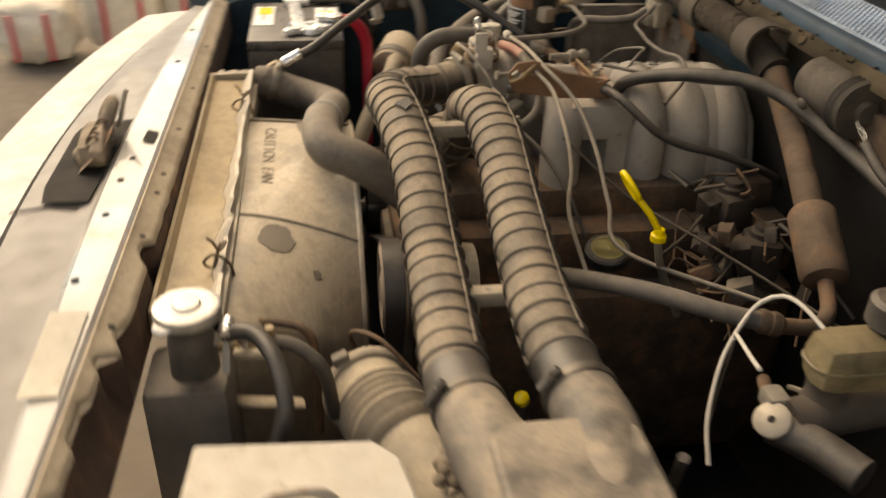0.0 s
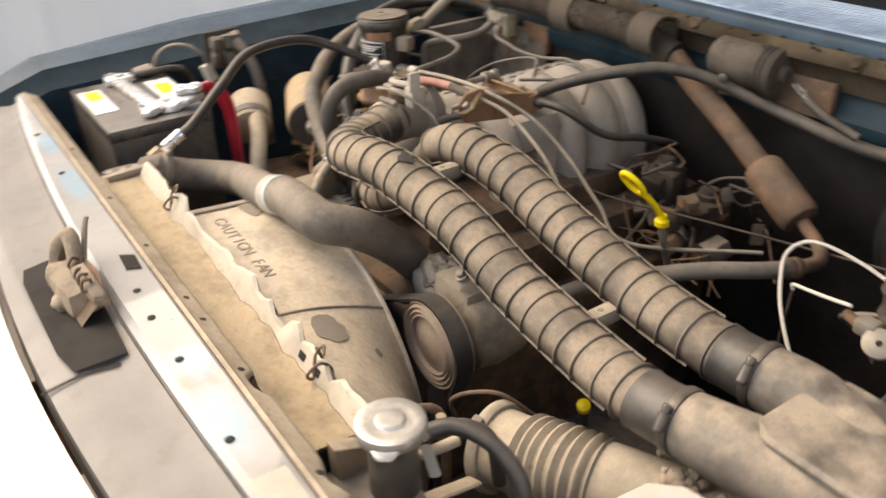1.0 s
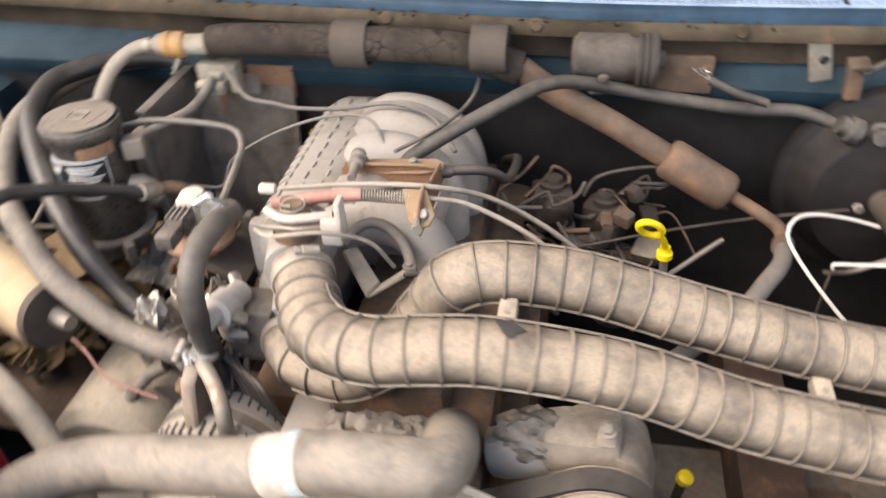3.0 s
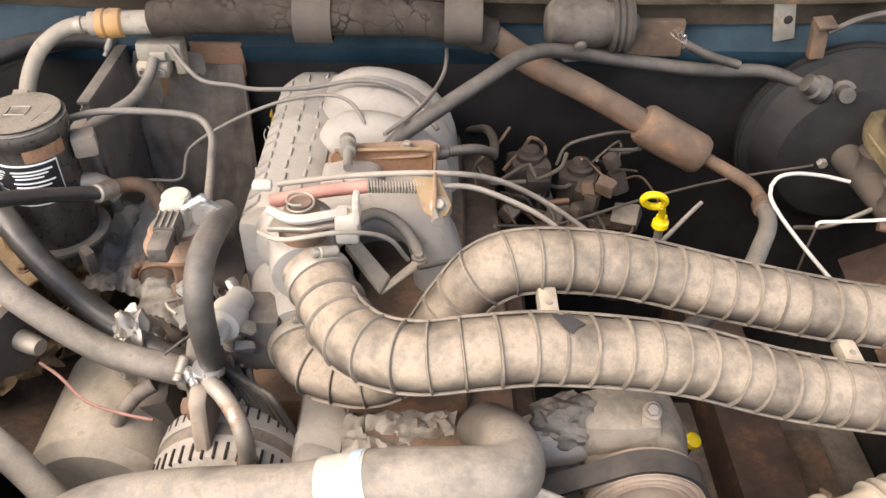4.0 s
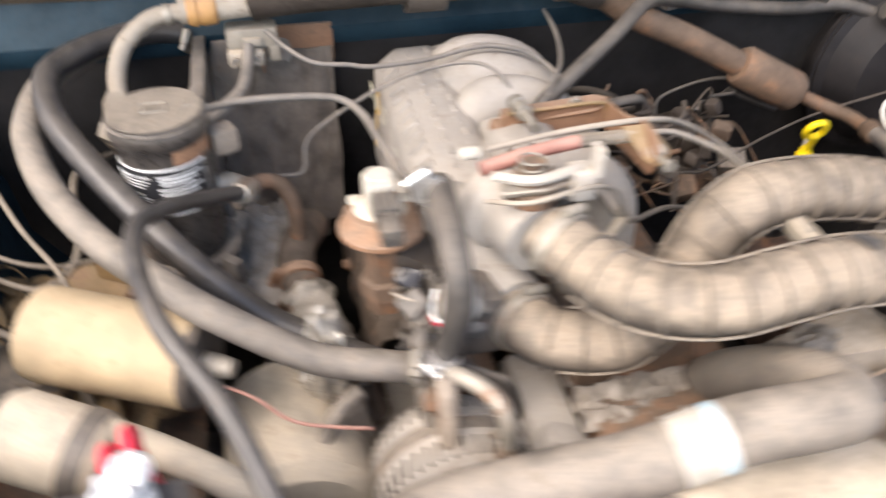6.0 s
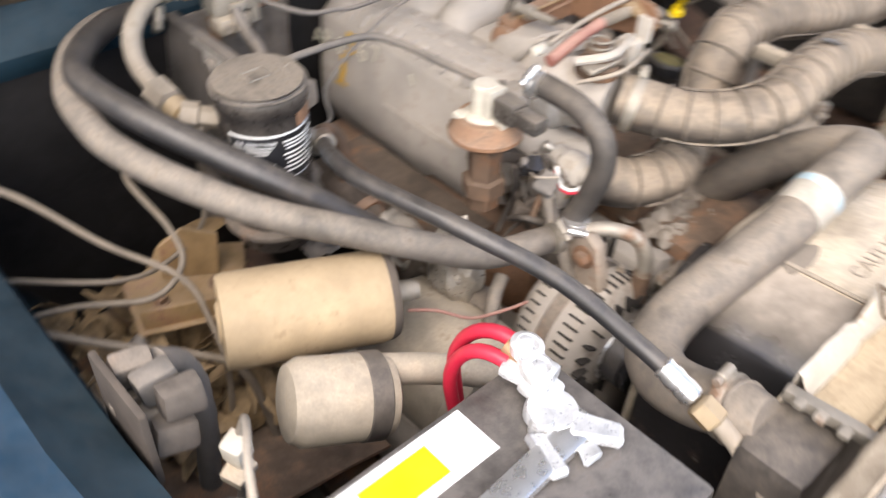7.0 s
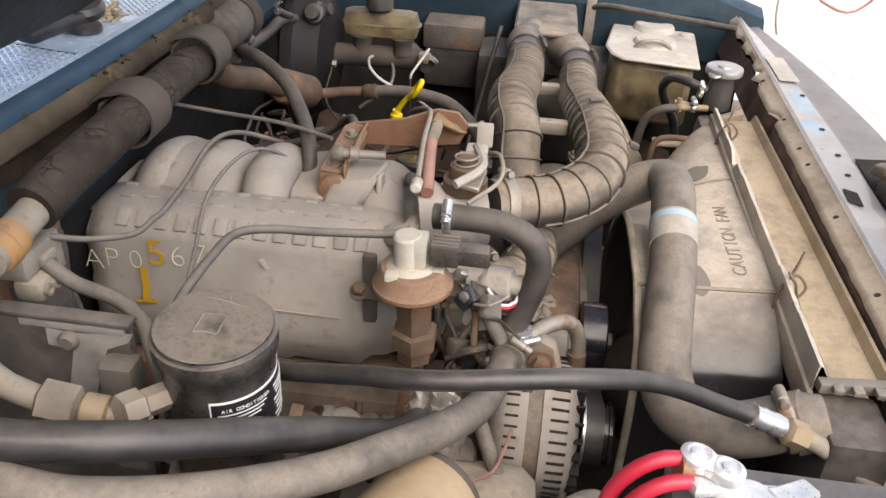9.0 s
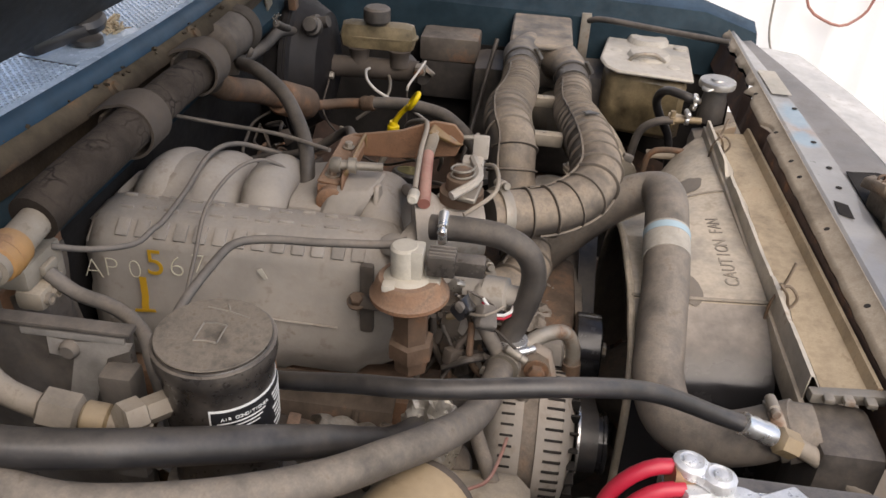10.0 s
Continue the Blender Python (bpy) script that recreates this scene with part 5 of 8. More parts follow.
egr = thing("egr_valve", (-0.298, 0.384, 0.9), "rusty valve with a cream plastic sensor on top", "valve", moved=(0, 0.004, 0.023))
part("body", lathe((-0.298, 0.378, 0.915), (0, 0.03, 1), [(0, 0.018), (0.016, 0.019), (0.018, 0.024), (0.036, 0.024), (0.038, 0.018), (0.075, 0.019), (0.085, 0.022)], 6), RUST_BROWN, egr)
part("diaphragm", lathe((-0.298, 0.382, 0.998), (0, 0.03, 1), [(0, 0.020), (0.003, 0.034), (0.008, 0.0395), (0.012, 0.0395), (0.015, 0.036), (0.026, 0.033), (0.030, 0.030)], 40), RUSTY, egr)
part("sensor", lathe((-0.298, 0.384, 1.020), (0, 0.03, 1), [(0, 0.030), (0.006, 0.030), (0.007, 0.025), (0.010, 0.022), (0.011, 0.015)], 28), WHITE, egr)
part("sensor_head", lathe((-0.298, 0.387, 1.029), (0, 0.03, 1), [(0, 0.013), (0.002, 0.0142), (0.031, 0.0142), (0.0335, 0.012), (0.034, 0.0)], 24), WHITE, egr, "cream plastic sensor housing")
part("sensor_head_block", box((-0.298, 0.378, 1.046), (0.024, 0.018, 0.032), 0.003), WHITE, egr)
for a in (0.4, 2.5, 4.6):
    part("ear", box((-0.298 + 0.026 * math.cos(a), 0.384 + 0.026 * math.sin(a), 1.027), (0.013, 0.013, 0.008), 0.003), WHITE, egr)
part("flange", box((-0.268, 0.405, 0.970), (0.05, 0.085, 0.014), 0.005, rot(0, 30, 0)), STRAP, egr)
part("bolt", bolt((-0.285, 0.438, 0.980), (-0.5, 0, 1), 0.007, 0.008), RUST_BROWN, egr)
plug = thing("sensor_plug", (-0.298, 0.345, 1.05), "dark grey ribbed electrical plug on the valve sensor", "connector", moved=(0, 0.004, 0.008))
part("shell", box((-0.298, 0.352, 1.062), (0.022, 0.028, 0.022), 0.003), PLUG_BLACK, plug)
part("tail", box((-0.298, 0.326, 1.062), (0.019, 0.032, 0.017), 0.003), PLUG_BLACK, plug)
for k in range(4):
    part("rib", box((-0.298 + 0.006 * (k - 1.5), 0.352, 1.0735), (0.002, 0.026, 0.003), 0.0008), GREY_PLASTIC, plug)

# hose from the clamp at the sensor down to the lower clamp
pcv = thing("vacuum_hose", (-0.26, 0.3, 0.95), "black rubber hose bent between two bright clamps", "hose")
part("hose", tube([(-0.247, 0.374, 1.078), (-0.250, 0.342, 1.081), (-0.253, 0.302, 1.079), (-0.253, 0.274, 1.061), (-0.253, 0.266, 1.028), (-0.256, 0.277, 0.981), (-0.261, 0.291, 0.946)], 0.0130, 20), RUBBER, pcv)
part("clamp", ring_clamp((-0.258, 0.360, 1.0828), (0, -1, 0), 0.0134, 0.008, (-0.6, 0, 1)), STEEL, pcv)
part("clamp", ring_clamp((-0.262, 0.279, 0.958), (0, 0, 1), 0.0134, 0.009, (-1, -0.6, 0)), STEEL, pcv)
part("nipple", tube([(-0.262, 0.279, 0.958), (-0.263, 0.279, 0.925)], 0.012, 14), RUST_BROWN, pcv)

# ---------------------------------------------------------------- heater hoses and refrigerant lines
heater_a = thing("heater_hose", (-0.5, 0.42, 0.95), "long greyish rubber heater hose sagging across the bay", "hose", "heater hoses")
part("hose", tube([(-0.468, 0.762, 1.065), (-0.524, 0.752, 1.079), (-0.580, 0.711, 1.080), (-0.616, 0.650, 1.073), (-0.625, 0.590, 1.066), (-0.619, 0.545, 1.058), (-0.592, 0.476, 1.047), (-0.548, 0.412, 1.031), (-0.501, 0.368, 1.016), (-0.452, 0.332, 0.997), (-0.373, 0.307, 0.954), (-0.308, 0.292, 0.945), (-0.278, 0.293, 0.932), (-0.258, 0.306, 0.884)], 0.0148, 20), RUBBER_GREY, heater_a)
part("clamp", ring_clamp((-0.285, 0.286, 0.944), (0.9, -0.2, 0), 0.0153, 0.010, (0, -0.5, 1)), STEEL_DULL, heater_a)
heater_b = thing("heater_hose", (-0.5, 0.5, 0.93), "black rubber heater hose running beside the grey one", "hose", "heater hoses")
part("hose", tube([(-0.444, 0.760, 1.060), (-0.505, 0.745, 1.083), (-0.565, 0.701, 1.091), (-0.603, 0.651, 1.091), (-0.605, 0.606, 1.087), (-0.589, 0.550, 1.079), (-0.564, 0.507, 1.064), (-0.528, 0.461, 1.040), (-0.489, 0.423, 1.010), (-0.452, 0.397, 0.977), (-0.404, 0.375, 0.939), (-0.321, 0.334, 0.913), (-0.260, 0.326, 0.885)], 0.0140, 20), RUBBER_CLEAN, heater_b)
part("clamp", ring_clamp((-0.47, 0.753, 1.067), (1, -0.3, -0.3), 0.0145, 0.010, (0, -1, 0.5)), STEEL_DULL, heater_b)

ac_line = thing("refrigerant_hose", (-0.45, 0.28, 0.95), "slim black refrigerant hose with crimped ends over the battery side", "hose")
part("hose", tube([(-0.424, 0.496, 1.011), (-0.445, 0.467, 1.030), (-0.483, 0.398, 1.070), (-0.501, 0.337, 1.090), (-0.480, 0.237, 1.090), (-0.437, 0.167, 1.059), (-0.408, 0.103, 1.019), (-0.401, 0.072, 1.005)], 0.0080, 16), RUBBER_CLEAN, ac_line)
part("crimp", lathe((-0.4025, 0.079, 1.009), (0.005, -0.03, -0.015), [(0, 0.009), (0.001, 0.0105), (0.008, 0.0095), (0.012, 0.0105), (0.02, 0.0095), (0.024, 0.0105), (0.034, 0.010), (0.036, 0.008)], 20), STEEL, ac_line)
part("nut", lathe((-0.397, 0.044, 0.991), (0.004, -0.03, -0.015), [(0, 0.009), (0.002, 0.0125), (0.02, 0.0125), (0.022, 0.010)], 6), BRASS, ac_line)
part("pipe", tube([(-0.394, 0.028, 0.983), (-0.391, 0.008, 0.972), (-0.395, -0.03, 0.948), (-0.41, -0.06, 0.925)], 0.0085, 14), PALE_ALU, ac_line)
part("crimp", lathe((-0.426, 0.492, 1.013), (0.15, 0.35, -0.12), [(0, 0.0095), (0.001, 0.011), (0.026, 0.011), (0.028, 0.009)], 18), STEEL_DULL, ac_line)
part("pipe", tube([(-0.416, 0.514, 1.005), (-0.404, 0.53, 1.0), (-0.386, 0.538, 0.99), (-0.374, 0.536, 0.965), (-0.372, 0.533, 0.92)], 0.009, 14), RUST_BROWN, ac_line)

FOAM = material("cracked_foam_wrap", (0.040, 0.031, 0.025), 0.92, dust=0.20, scale=18, vary=0.5, bump=0.8, cracks=42, dust_colour=(0.20, 0.16, 0.125), spec=0.2)
suction = thing("suction_pipe", (0, 0.7, 1.05), "thick dusty foam-wrapped suction pipe with a rust-brown muffler", "pipe")
part("wrap", tube([(-0.393, 0.700, 1.129), (-0.349, 0.697, 1.135), (-0.200, 0.695, 1.138), (-0.051, 0.701, 1.131), (0.026, 0.709, 1.106)], 0.0225, 22), FOAM, suction, "cracked dusty foam wrap")
part("pipe", tube([(0.026, 0.709, 1.106), (0.076, 0.707, 1.073), (0.152, 0.692, 1.040), (0.227, 0.677, 1.003)], 0.017, 18), RUST_BROWN, suction)
part("muffler", lathe((0.223, 0.678, 1.005), (0.079, -0.017, -0.039), [(0, 0.016), (0.002, 0.024), (0.008, 0.0275), (0.090, 0.0275), (0.097, 0.024), (0.101, 0.012)], 32), RUST_BROWN, suction, "rust-brown cylindrical muffler")
part("outlet_pipe", tube([(0.306, 0.660, 0.964), (0.346, 0.646, 0.947), (0.368, 0.618, 0.944), (0.368, 0.579, 0.948)], 0.009, 14), RUST_BROWN, suction)
part("ferrule", lathe((0.368, 0.579, 0.948), (-0.014, -0.062, 0.012), [(0, 0.011), (0.004, 0.013), (0.008, 0.011), (0.012, 0.013), (0.016, 0.011), (0.02, 0.013), (0.024, 0.011)], 18), RUST_BROWN, suction)
part("union", tube([(-0.47, 0.692, 1.126), (-0.43, 0.696, 1.126), (-0.39, 0.699, 1.127)], 0.0145, 18), PALE_ALU, suction)
part("union_ring", lathe((-0.462, 0.693, 1.126), (1, 0.08, 0), [(0, 0.014), (0.002, 0.017), (0.010, 0.0185), (0.013, 0.0165), (0.017, 0.0185), (0.030, 0.0175), (0.033, 0.014)], 24), material("orange_rust_ring", (0.42, 0.22, 0.07), 0.7, dust=0.3, rust=0.4), suction)
part("hose_clip", lathe((-0.486, 0.691, 1.1235), (1, 0.04, 0.12), [(0, 0.0108), (0.0005, 0.0118), (0.008, 0.0118), (0.0085, 0.0108)], 24), STEEL_DULL, suction, "small steel hose clip")
part("drop_pipe", tube([(-0.465, 0.692, 1.126), (-0.50, 0.690, 1.121), (-0.53, 0.676, 1.102), (-0.542, 0.655, 1.080), (-0.542, 0.635, 1.067), (-0.538, 0.610, 1.053)], 0.0098, 16), PALE_ALU, suction)
for x in (-0.195, -0.012):
    ring = []
    for k in range(25):
        a = radians(70 + 320 * k / 24)
        ring.append((0.699 + 0.030 * math.cos(a), 1.134 + 0.031 * math.sin(a)))
    ring = [(0.738, 1.150), (0.722, 1.160)] + ring
    part("strap", sheet([[(x - 0.023, y, z), (x + 0.023, y, z)] for y, z in ring], 0.003), STRAP, suction, "broad rubber strap hanging from the cowl")

vac = thing("brake_vacuum_hose", (0.1, 0.62, 1.0), "dusty black rubber brake vacuum hose", "hose")
part("hose", tube([(-0.111, 0.543, 1.020), (-0.091, 0.545, 1.053), (-0.051, 0.562, 1.077), (0.009, 0.602, 1.100), (0.063, 0.655, 1.108), (0.114, 0.694, 1.095), (0.213, 0.723, 1.067), (0.321, 0.728, 1.053), (0.393, 0.726, 1.053), (0.454, 0.712, 1.036)], 0.0092, 14), RUBBER, vac)
part("elbow", lathe((0.428, 0.684, 1.060), (0.3, 0.0, -0.15), [(0, 0.012), (0.012, 0.013), (0.014, 0.017), (0.026, 0.018), (0.03, 0.014)], 18), BLACK_PLASTIC, vac)

# ---------------------------------------------------------------- alternator, pulleys, belt
alt = thing("alternator", (-0.255, 0.25, 0.75), "dusty cast-aluminium alternator with slotted end covers", "alternator")
AX = (0, 1, 0)
AC_X, AC_Z, AC_R = -0.254, 0.822, 0.080
part("front_cover", lathe((AC_X, 0.200, AC_Z), AX, [(0, 0.025), (0.004, 0.050), (0.010, 0.069), (0.018, AC_R - 0.001), (0.044, AC_R)], 44), ALU_TOP, alt)
part("stator", lathe((AC_X, 0.244, AC_Z), AX, [(0, AC_R - 0.0025), (0.016, AC_R - 0.0025)], 44), CAST_IRON, alt)
part("rear_cover", lathe((AC_X, 0.260, AC_Z), AX, [(0, AC_R), (0.022, AC_R - 0.001), (0.032, 0.071), (0.042, 0.052), (0.044, 0.0)], 44), ALU_TOP, alt)
for k in range(44):
    a = 2 * math.pi * k / 44
    c, q = math.cos(a), math.sin(a)
    part("vent", box((AC_X + (AC_R - 0.0025) * c, 0.226, AC_Z + (AC_R - 0.0025) * q), (0.007, 0.019, 0.0027), 0.0007, rot(0, -math.degrees(a), 0)), SHADOW_BLACK, alt)
    part("vent", box((AC_X + (AC_R - 0.0035) * c, 0.276, AC_Z + (AC_R - 0.0035) * q), (0.007, 0.014, 0.0027), 0.0007, rot(0, -math.degrees(a), 0)), SHADOW_BLACK, alt)
    if k % 2 == 0:
        part("face_vent", box((AC_X + 0.060 * c, 0.2035, AC_Z + 0.060 * q), (0.017, 0.010, 0.0027), 0.0007, rot(0, -math.degrees(a), 0)), SHADOW_BLACK, alt)
part("case_bolt", bolt((AC_X + 0.03, 0.236, AC_Z + AC_R - 0.006), (0.3, 0, 1), 0.004, 0.005), STEEL_DULL, alt)
part("pulley", lathe((AC_X, 0.163, AC_Z), AX, [(0, 0.012), (0, 0.034), (0.002, 0.036), (0.005, 0.036), (0.006, 0.033), (0.030, 0.033), (0.031, 0.036), (0.034, 0.036), (0.036, 0.02)], 36), GLOSS_BLACK, alt)
# Bright steel ring added to stand in for the highlight on the pulley.
part("pulley_rim", lathe((AC_X, 0.194, AC_Z), AX, [(0, 0.034), (0.0005, 0.0400), (0.003, 0.0400), (0.0035, 0.034)], 36), STEEL, alt, "bright ring in place of a highlight")
part("bracket_ear", roughen(slab([(-0.274, 0.280, 0.945), (-0.274, 0.254, 0.960), (-0.274, 0.238, 0.952), (-0.274, 0.222, 0.890), (-0.274, 0.282, 0.885)], (0.016, 0, 0), 0.003), 0.001, 60), TAN_STEEL, alt)
part("ear_bolt", bolt((-0.275, 0.252, 0.934), (-1, 0, 0), 0.009, 0.008), RUST_BROWN, alt)
part("mount_ear", roughen(box((-0.165, 0.232, 0.862), (0.045, 0.030, 0.055), 0.012, rot(0, 25, 0)), 0.001, 50), ALU_TOP, alt)
part("mount_bolt", bolt((-0.165, 0.216, 0.862), (0, -1, 0), 0.009, 0.008), STEEL_DULL, alt)

hook = thing("lifting_bracket", (-0.24, 0.24, 0.9), "bent rusty steel pipe hook over the alternator", "bracket")
part("pipe", tube([(-0.268, 0.282, 0.925), (-0.262, 0.268, 0.950), (-0.245, 0.250, 0.957), (-0.225, 0.225, 0.950), (-0.218, 0.212, 0.925), (-0.220, 0.210, 0.885)], 0.0085, 14), STEEL_DULL, hook)
part("foot", tube([(-0.219, 0.211, 0.905), (-0.221, 0.209, 0.87)], 0.0105, 12), RUST_BROWN, hook)

idler = thing("idler_pulley", (-0.124, 0.19, 0.80), "smooth glossy black belt tensioner pulley", "pulley")
part("wheel", lathe((-0.124, 0.170, 0.855), AX, [(0, 0.012), (0, 0.034), (0.001, 0.042), (0.003, 0.0445), (0.031, 0.0445), (0.033, 0.042), (0.034, 0.012)], 40), GLOSS_BLACK, idler)
part("bolt", bolt((-0.124, 0.170, 0.855), (0, -1, 0), 0.009, 0.007), STEEL_DULL, idler)
part("arm", roughen(slab([(-0.140, 0.208, 0.865), (-0.106, 0.208, 0.865), (-0.060, 0.208, 0.780), (-0.095, 0.208, 0.770)], (0, 0.014, 0), 0.003), 0.001, 50), CAST_IRON, idler)
PULLEY_TAN = material("rusty_dusted_pulley", (0.20, 0.15, 0.115), 0.65, metal=0.15, dust=0.6, rust=0.25, scale=24, side=0.45, frontward=0.5, dust_colour=(0.34, 0.275, 0.215))
PUMP_TAN = material("tan_caked_casting", (0.20, 0.165, 0.125), 0.75, dust=0.85, scale=16, vary=0.6, bump=0.6, dust_colour=(0.44, 0.37, 0.29))
pump = thing("steering_pump", (0.155, 0.22, 0.8), "dusty power steering pump with a stepped steel pulley", "pump")
part("pulley", lathe((0.155, 0.172, 0.884), AX, [(0, 0.012), (0.002, 0.02), (0.006, 0.03), (0.006, 0.036), (0.001, 0.038), (0.003, 0.041), (0.0, 0.044), (0.003, 0.047), (0.0, 0.050), (0.003, 0.053), (0.001, 0.056), (0.008, 0.058), (0.012, 0.054), (0.016, 0.058), (0.02, 0.054), (0.03, 0.058), (0.034, 0.05), (0.035, 0.015)], 44), PULLEY_TAN, pump)
part("body", lathe((0.155, 0.21, 0.884), AX, [(0, 0.03), (0.01, 0.05), (0.04, 0.055), (0.08, 0.05), (0.085, 0.02)], 32), PUMP_TAN, pump)
part("bracket", box((0.135, 0.245, 0.922), (0.085, 0.06, 0.055), 0.024), PUMP_TAN, pump)
part("lug", roughen(slab([(0.148, 0.215, 0.950), (0.166, 0.215, 0.950), (0.168, 0.228, 0.958), (0.150, 0.228, 0.958)], (0, 0.004, 0.008), 0.002), 0.001, 80), PUMP_TAN, pump)
part("lug_nut", bolt((0.157, 0.224, 0.966), (0, -0.5, 1), 0.006, 0.006), STEEL_DULL, pump)
part("bracket_arm", box((0.075, 0.240, 0.905), (0.07, 0.045, 0.05), 0.020, rot(0, -12, 0)), ALU, pump)


def belt(wheels, y, width, thick=0.004):
    """A flat belt round upright wheels (x, z, r), given in turning order; r below zero: the belt's back runs on that wheel."""
    pts = []
    n = len(wheels)
    for i in range(n):
        x0, z0, r0 = wheels[i - 1]
        x1, z1, r1 = wheels[i]
        x2, z2, r2 = wheels[(i + 1) % n]

        def normal(xa, za, ra, xb, zb, rb):
            d = math.hypot(xb - xa, zb - za)
            base = math.atan2(zb - za, xb - xa)
            return base + math.acos(max(-1, min(1, (ra - rb) / d)))
        a0, a1 = normal(x0, z0, r0, x1, z1, r1), normal(x1, z1, r1, x2, z2, r2)
        while r1 > 0 and a1 > a0:
            a1 -= 2 * math.pi
        while r1 < 0 and a1 < a0:
            a1 += 2 * math.pi
        m = max(2, int(abs(a0 - a1) / 0.15))
        pts += [(x1 + r1 * math.cos(a0 + (a1 - a0) * k / m), z1 + r1 * math.sin(a0 + (a1 - a0) * k / m)) for k in range(m + 1)]
    pts.append(pts[0])
    return sheet([[(x, y, z), (x, y + width, z)] for x, z in pts], thick)


serp = thing("drive_belt", (0, 0.185, 0.7), "black serpentine drive belt round the engine pulleys", "belt")
part("belt", belt([(-0.254, 0.822, 0.0355), (-0.124, 0.855, -0.0465), (0.155, 0.884, 0.060), (0.0, 0.58, 0.08)], 0.174, 0.024), RUBBER_CLEAN, serp)
fan = thing("cooling_fan", (0, 0.1, 0.7), "dark engine cooling fan inside its shroud", "fan")
part("hub", lathe((0, 0.07, 0.70), AX, [(0, 0.03), (0.01, 0.06), (0.04, 0.065), (0.09, 0.03)], 28), CAST_IRON, fan)
for k in range(7):
    a = 2 * math.pi * k / 7 + 0.2
    c, s = math.cos(a), math.sin(a)
    q = [Vector((c * r - s * w, 0.085 + d, 0.70 + s * r + c * w)) for r, w, d in ((0.05, -0.02, -0.015), (0.22, -0.045, -0.025), (0.225, 0.045, 0.025), (0.05, 0.02, 0.015))]
    part("blade", slab(q, (0, 0.004, 0)), BLACK_PLASTIC, fan)

# ---------------------------------------------------------------- battery side
BATT_LID = material("dusty_black_battery_lid", (0.030, 0.030, 0.031), 0.28, dust=0.40, scale=20, vary=0.5, dust_colour=(0.30, 0.265, 0.235))
batt = thing("battery", (-0.605, 0.062, 0.78), "black car battery with yellow and white stickers on top", "battery", moved=(0, 0.008, 0.012))
part("case", box((-0.605, 0.062, 0.885), (0.27, 0.17, 0.21), 0.01), BLACK_PLASTIC, batt)
part("lid", box((-0.605, 0.062, 0.990), (0.272, 0.172, 0.022), 0.006), BATT_LID, batt, "dusty black lid")
for y in (0.0, 0.035, 0.085, 0.12):
    part("lid_rib", box((-0.66, y, 1.0015), (0.11, 0.004, 0.002), 0.0008), BATT_LID, batt)
part("sticker", slab([(-0.700, -0.018, 1.0015), (-0.565, -0.018, 1.0015), (-0.565, 0.020, 1.0015), (-0.700, 0.020, 1.0015)], (0, 0, 0.0006), 0), WHITE_CLEAN, batt)
part("sticker_mark", slab([(-0.690, -0.010, 1.0022), (-0.640, -0.010, 1.0022), (-0.640, 0.015, 1.0022), (-0.690, 0.015, 1.0022)], (0, 0, 0.0004), 0), YELLOW, batt)
part("sticker", slab([(-0.690, 0.098, 1.0015), (-0.560, 0.098, 1.0015), (-0.560, 0.142, 1.0015), (-0.690, 0.142, 1.0015)], (0, 0, 0.0006), 0), WHITE_CLEAN, batt)
part("sticker_mark", slab([(-0.660, 0.106, 1.0022), (-0.600, 0.106, 1.0022), (-0.600, 0.134, 1.0022), (-0.660, 0.134, 1.0022)], (0, 0, 0.0004), 0), YELLOW, batt)
part("post", lathe((-0.527, 0.090, 1.0), (0, 0, 1), [(0, 0.012), (0.001, 0.009), (0.018, 0.0085)], 18), LEAD, batt)
part("post", lathe((-0.715, 0.062, 1.0), (0, 0, 1), [(0, 0.012), (0.001, 0.009), (0.018, 0.0085)], 18), LEAD, batt)
part("hold_down", box((-0.625, 0.062, 1.008), (0.26, 0.024, 0.010), 0.003, rot(0, 0, 4)), STEEL, batt, "bright steel hold-down bar")

tray = thing("battery_tray", (-0.6, 0.06, 0.7), "rusty steel battery tray", "tray")
part("tray", box((-0.6, 0.06, 0.765), (0.29, 0.20, 0.03), 0.006), RUSTY, tray)

clamp = thing("battery_clamp", (-0.52, 0.10, 1.005), "bright rough lead battery terminal clamp on the positive post", "battery clamp", moved=(0.014, 0.010, 0.006))
part("ring", roughen(lathe((-0.527, 0.090, 1.008), (0.05, 0, 1), [(0, 0.0105), (0, 0.019), (0.002, 0.021), (0.009, 0.021), (0.012, 0.019), (0.012, 0.0105)], 28), 0.0012, 90), LEAD, clamp)
part("jaw", roughen(slab([(-0.515, 0.080, 1.010), (-0.498, 0.048, 1.010), (-0.512, 0.036, 1.010), (-0.536, 0.068, 1.010)], (0, 0, 0.011), 0.003), 0.0015, 90), LEAD, clamp)
part("jaw", roughen(slab([(-0.545, 0.080, 1.010), (-0.556, 0.046, 1.010), (-0.570, 0.052, 1.010), (-0.558, 0.090, 1.010)], (0, 0, 0.009), 0.003), 0.0015, 90), LEAD, clamp)
part("neck", roughen(box((-0.520, 0.108, 1.020), (0.024, 0.030, 0.016), 0.005, rot(18, 0, 14)), 0.001, 90), LEAD, clamp)
part("saddle", roughen(box((-0.518, 0.122, 1.026), (0.034, 0.040, 0.012), 0.005, rot(4, 10, 20)), 0.001, 80), LEAD, clamp)
bar = bmesh.new()
for q in (-0.5, 0.5):
    lathe(Vector((-0.518, 0.122, 1.034)) + Vector((0.40, 0.90, 0.06)) * 0.022 * q, (0.05, -0.06, 1), [(0, 0.012), (0.003, 0.0135), (0.009, 0.0130), (0.011, 0.009), (0.0095, 0.006), (0.0095, 0.0)], 24, bar)
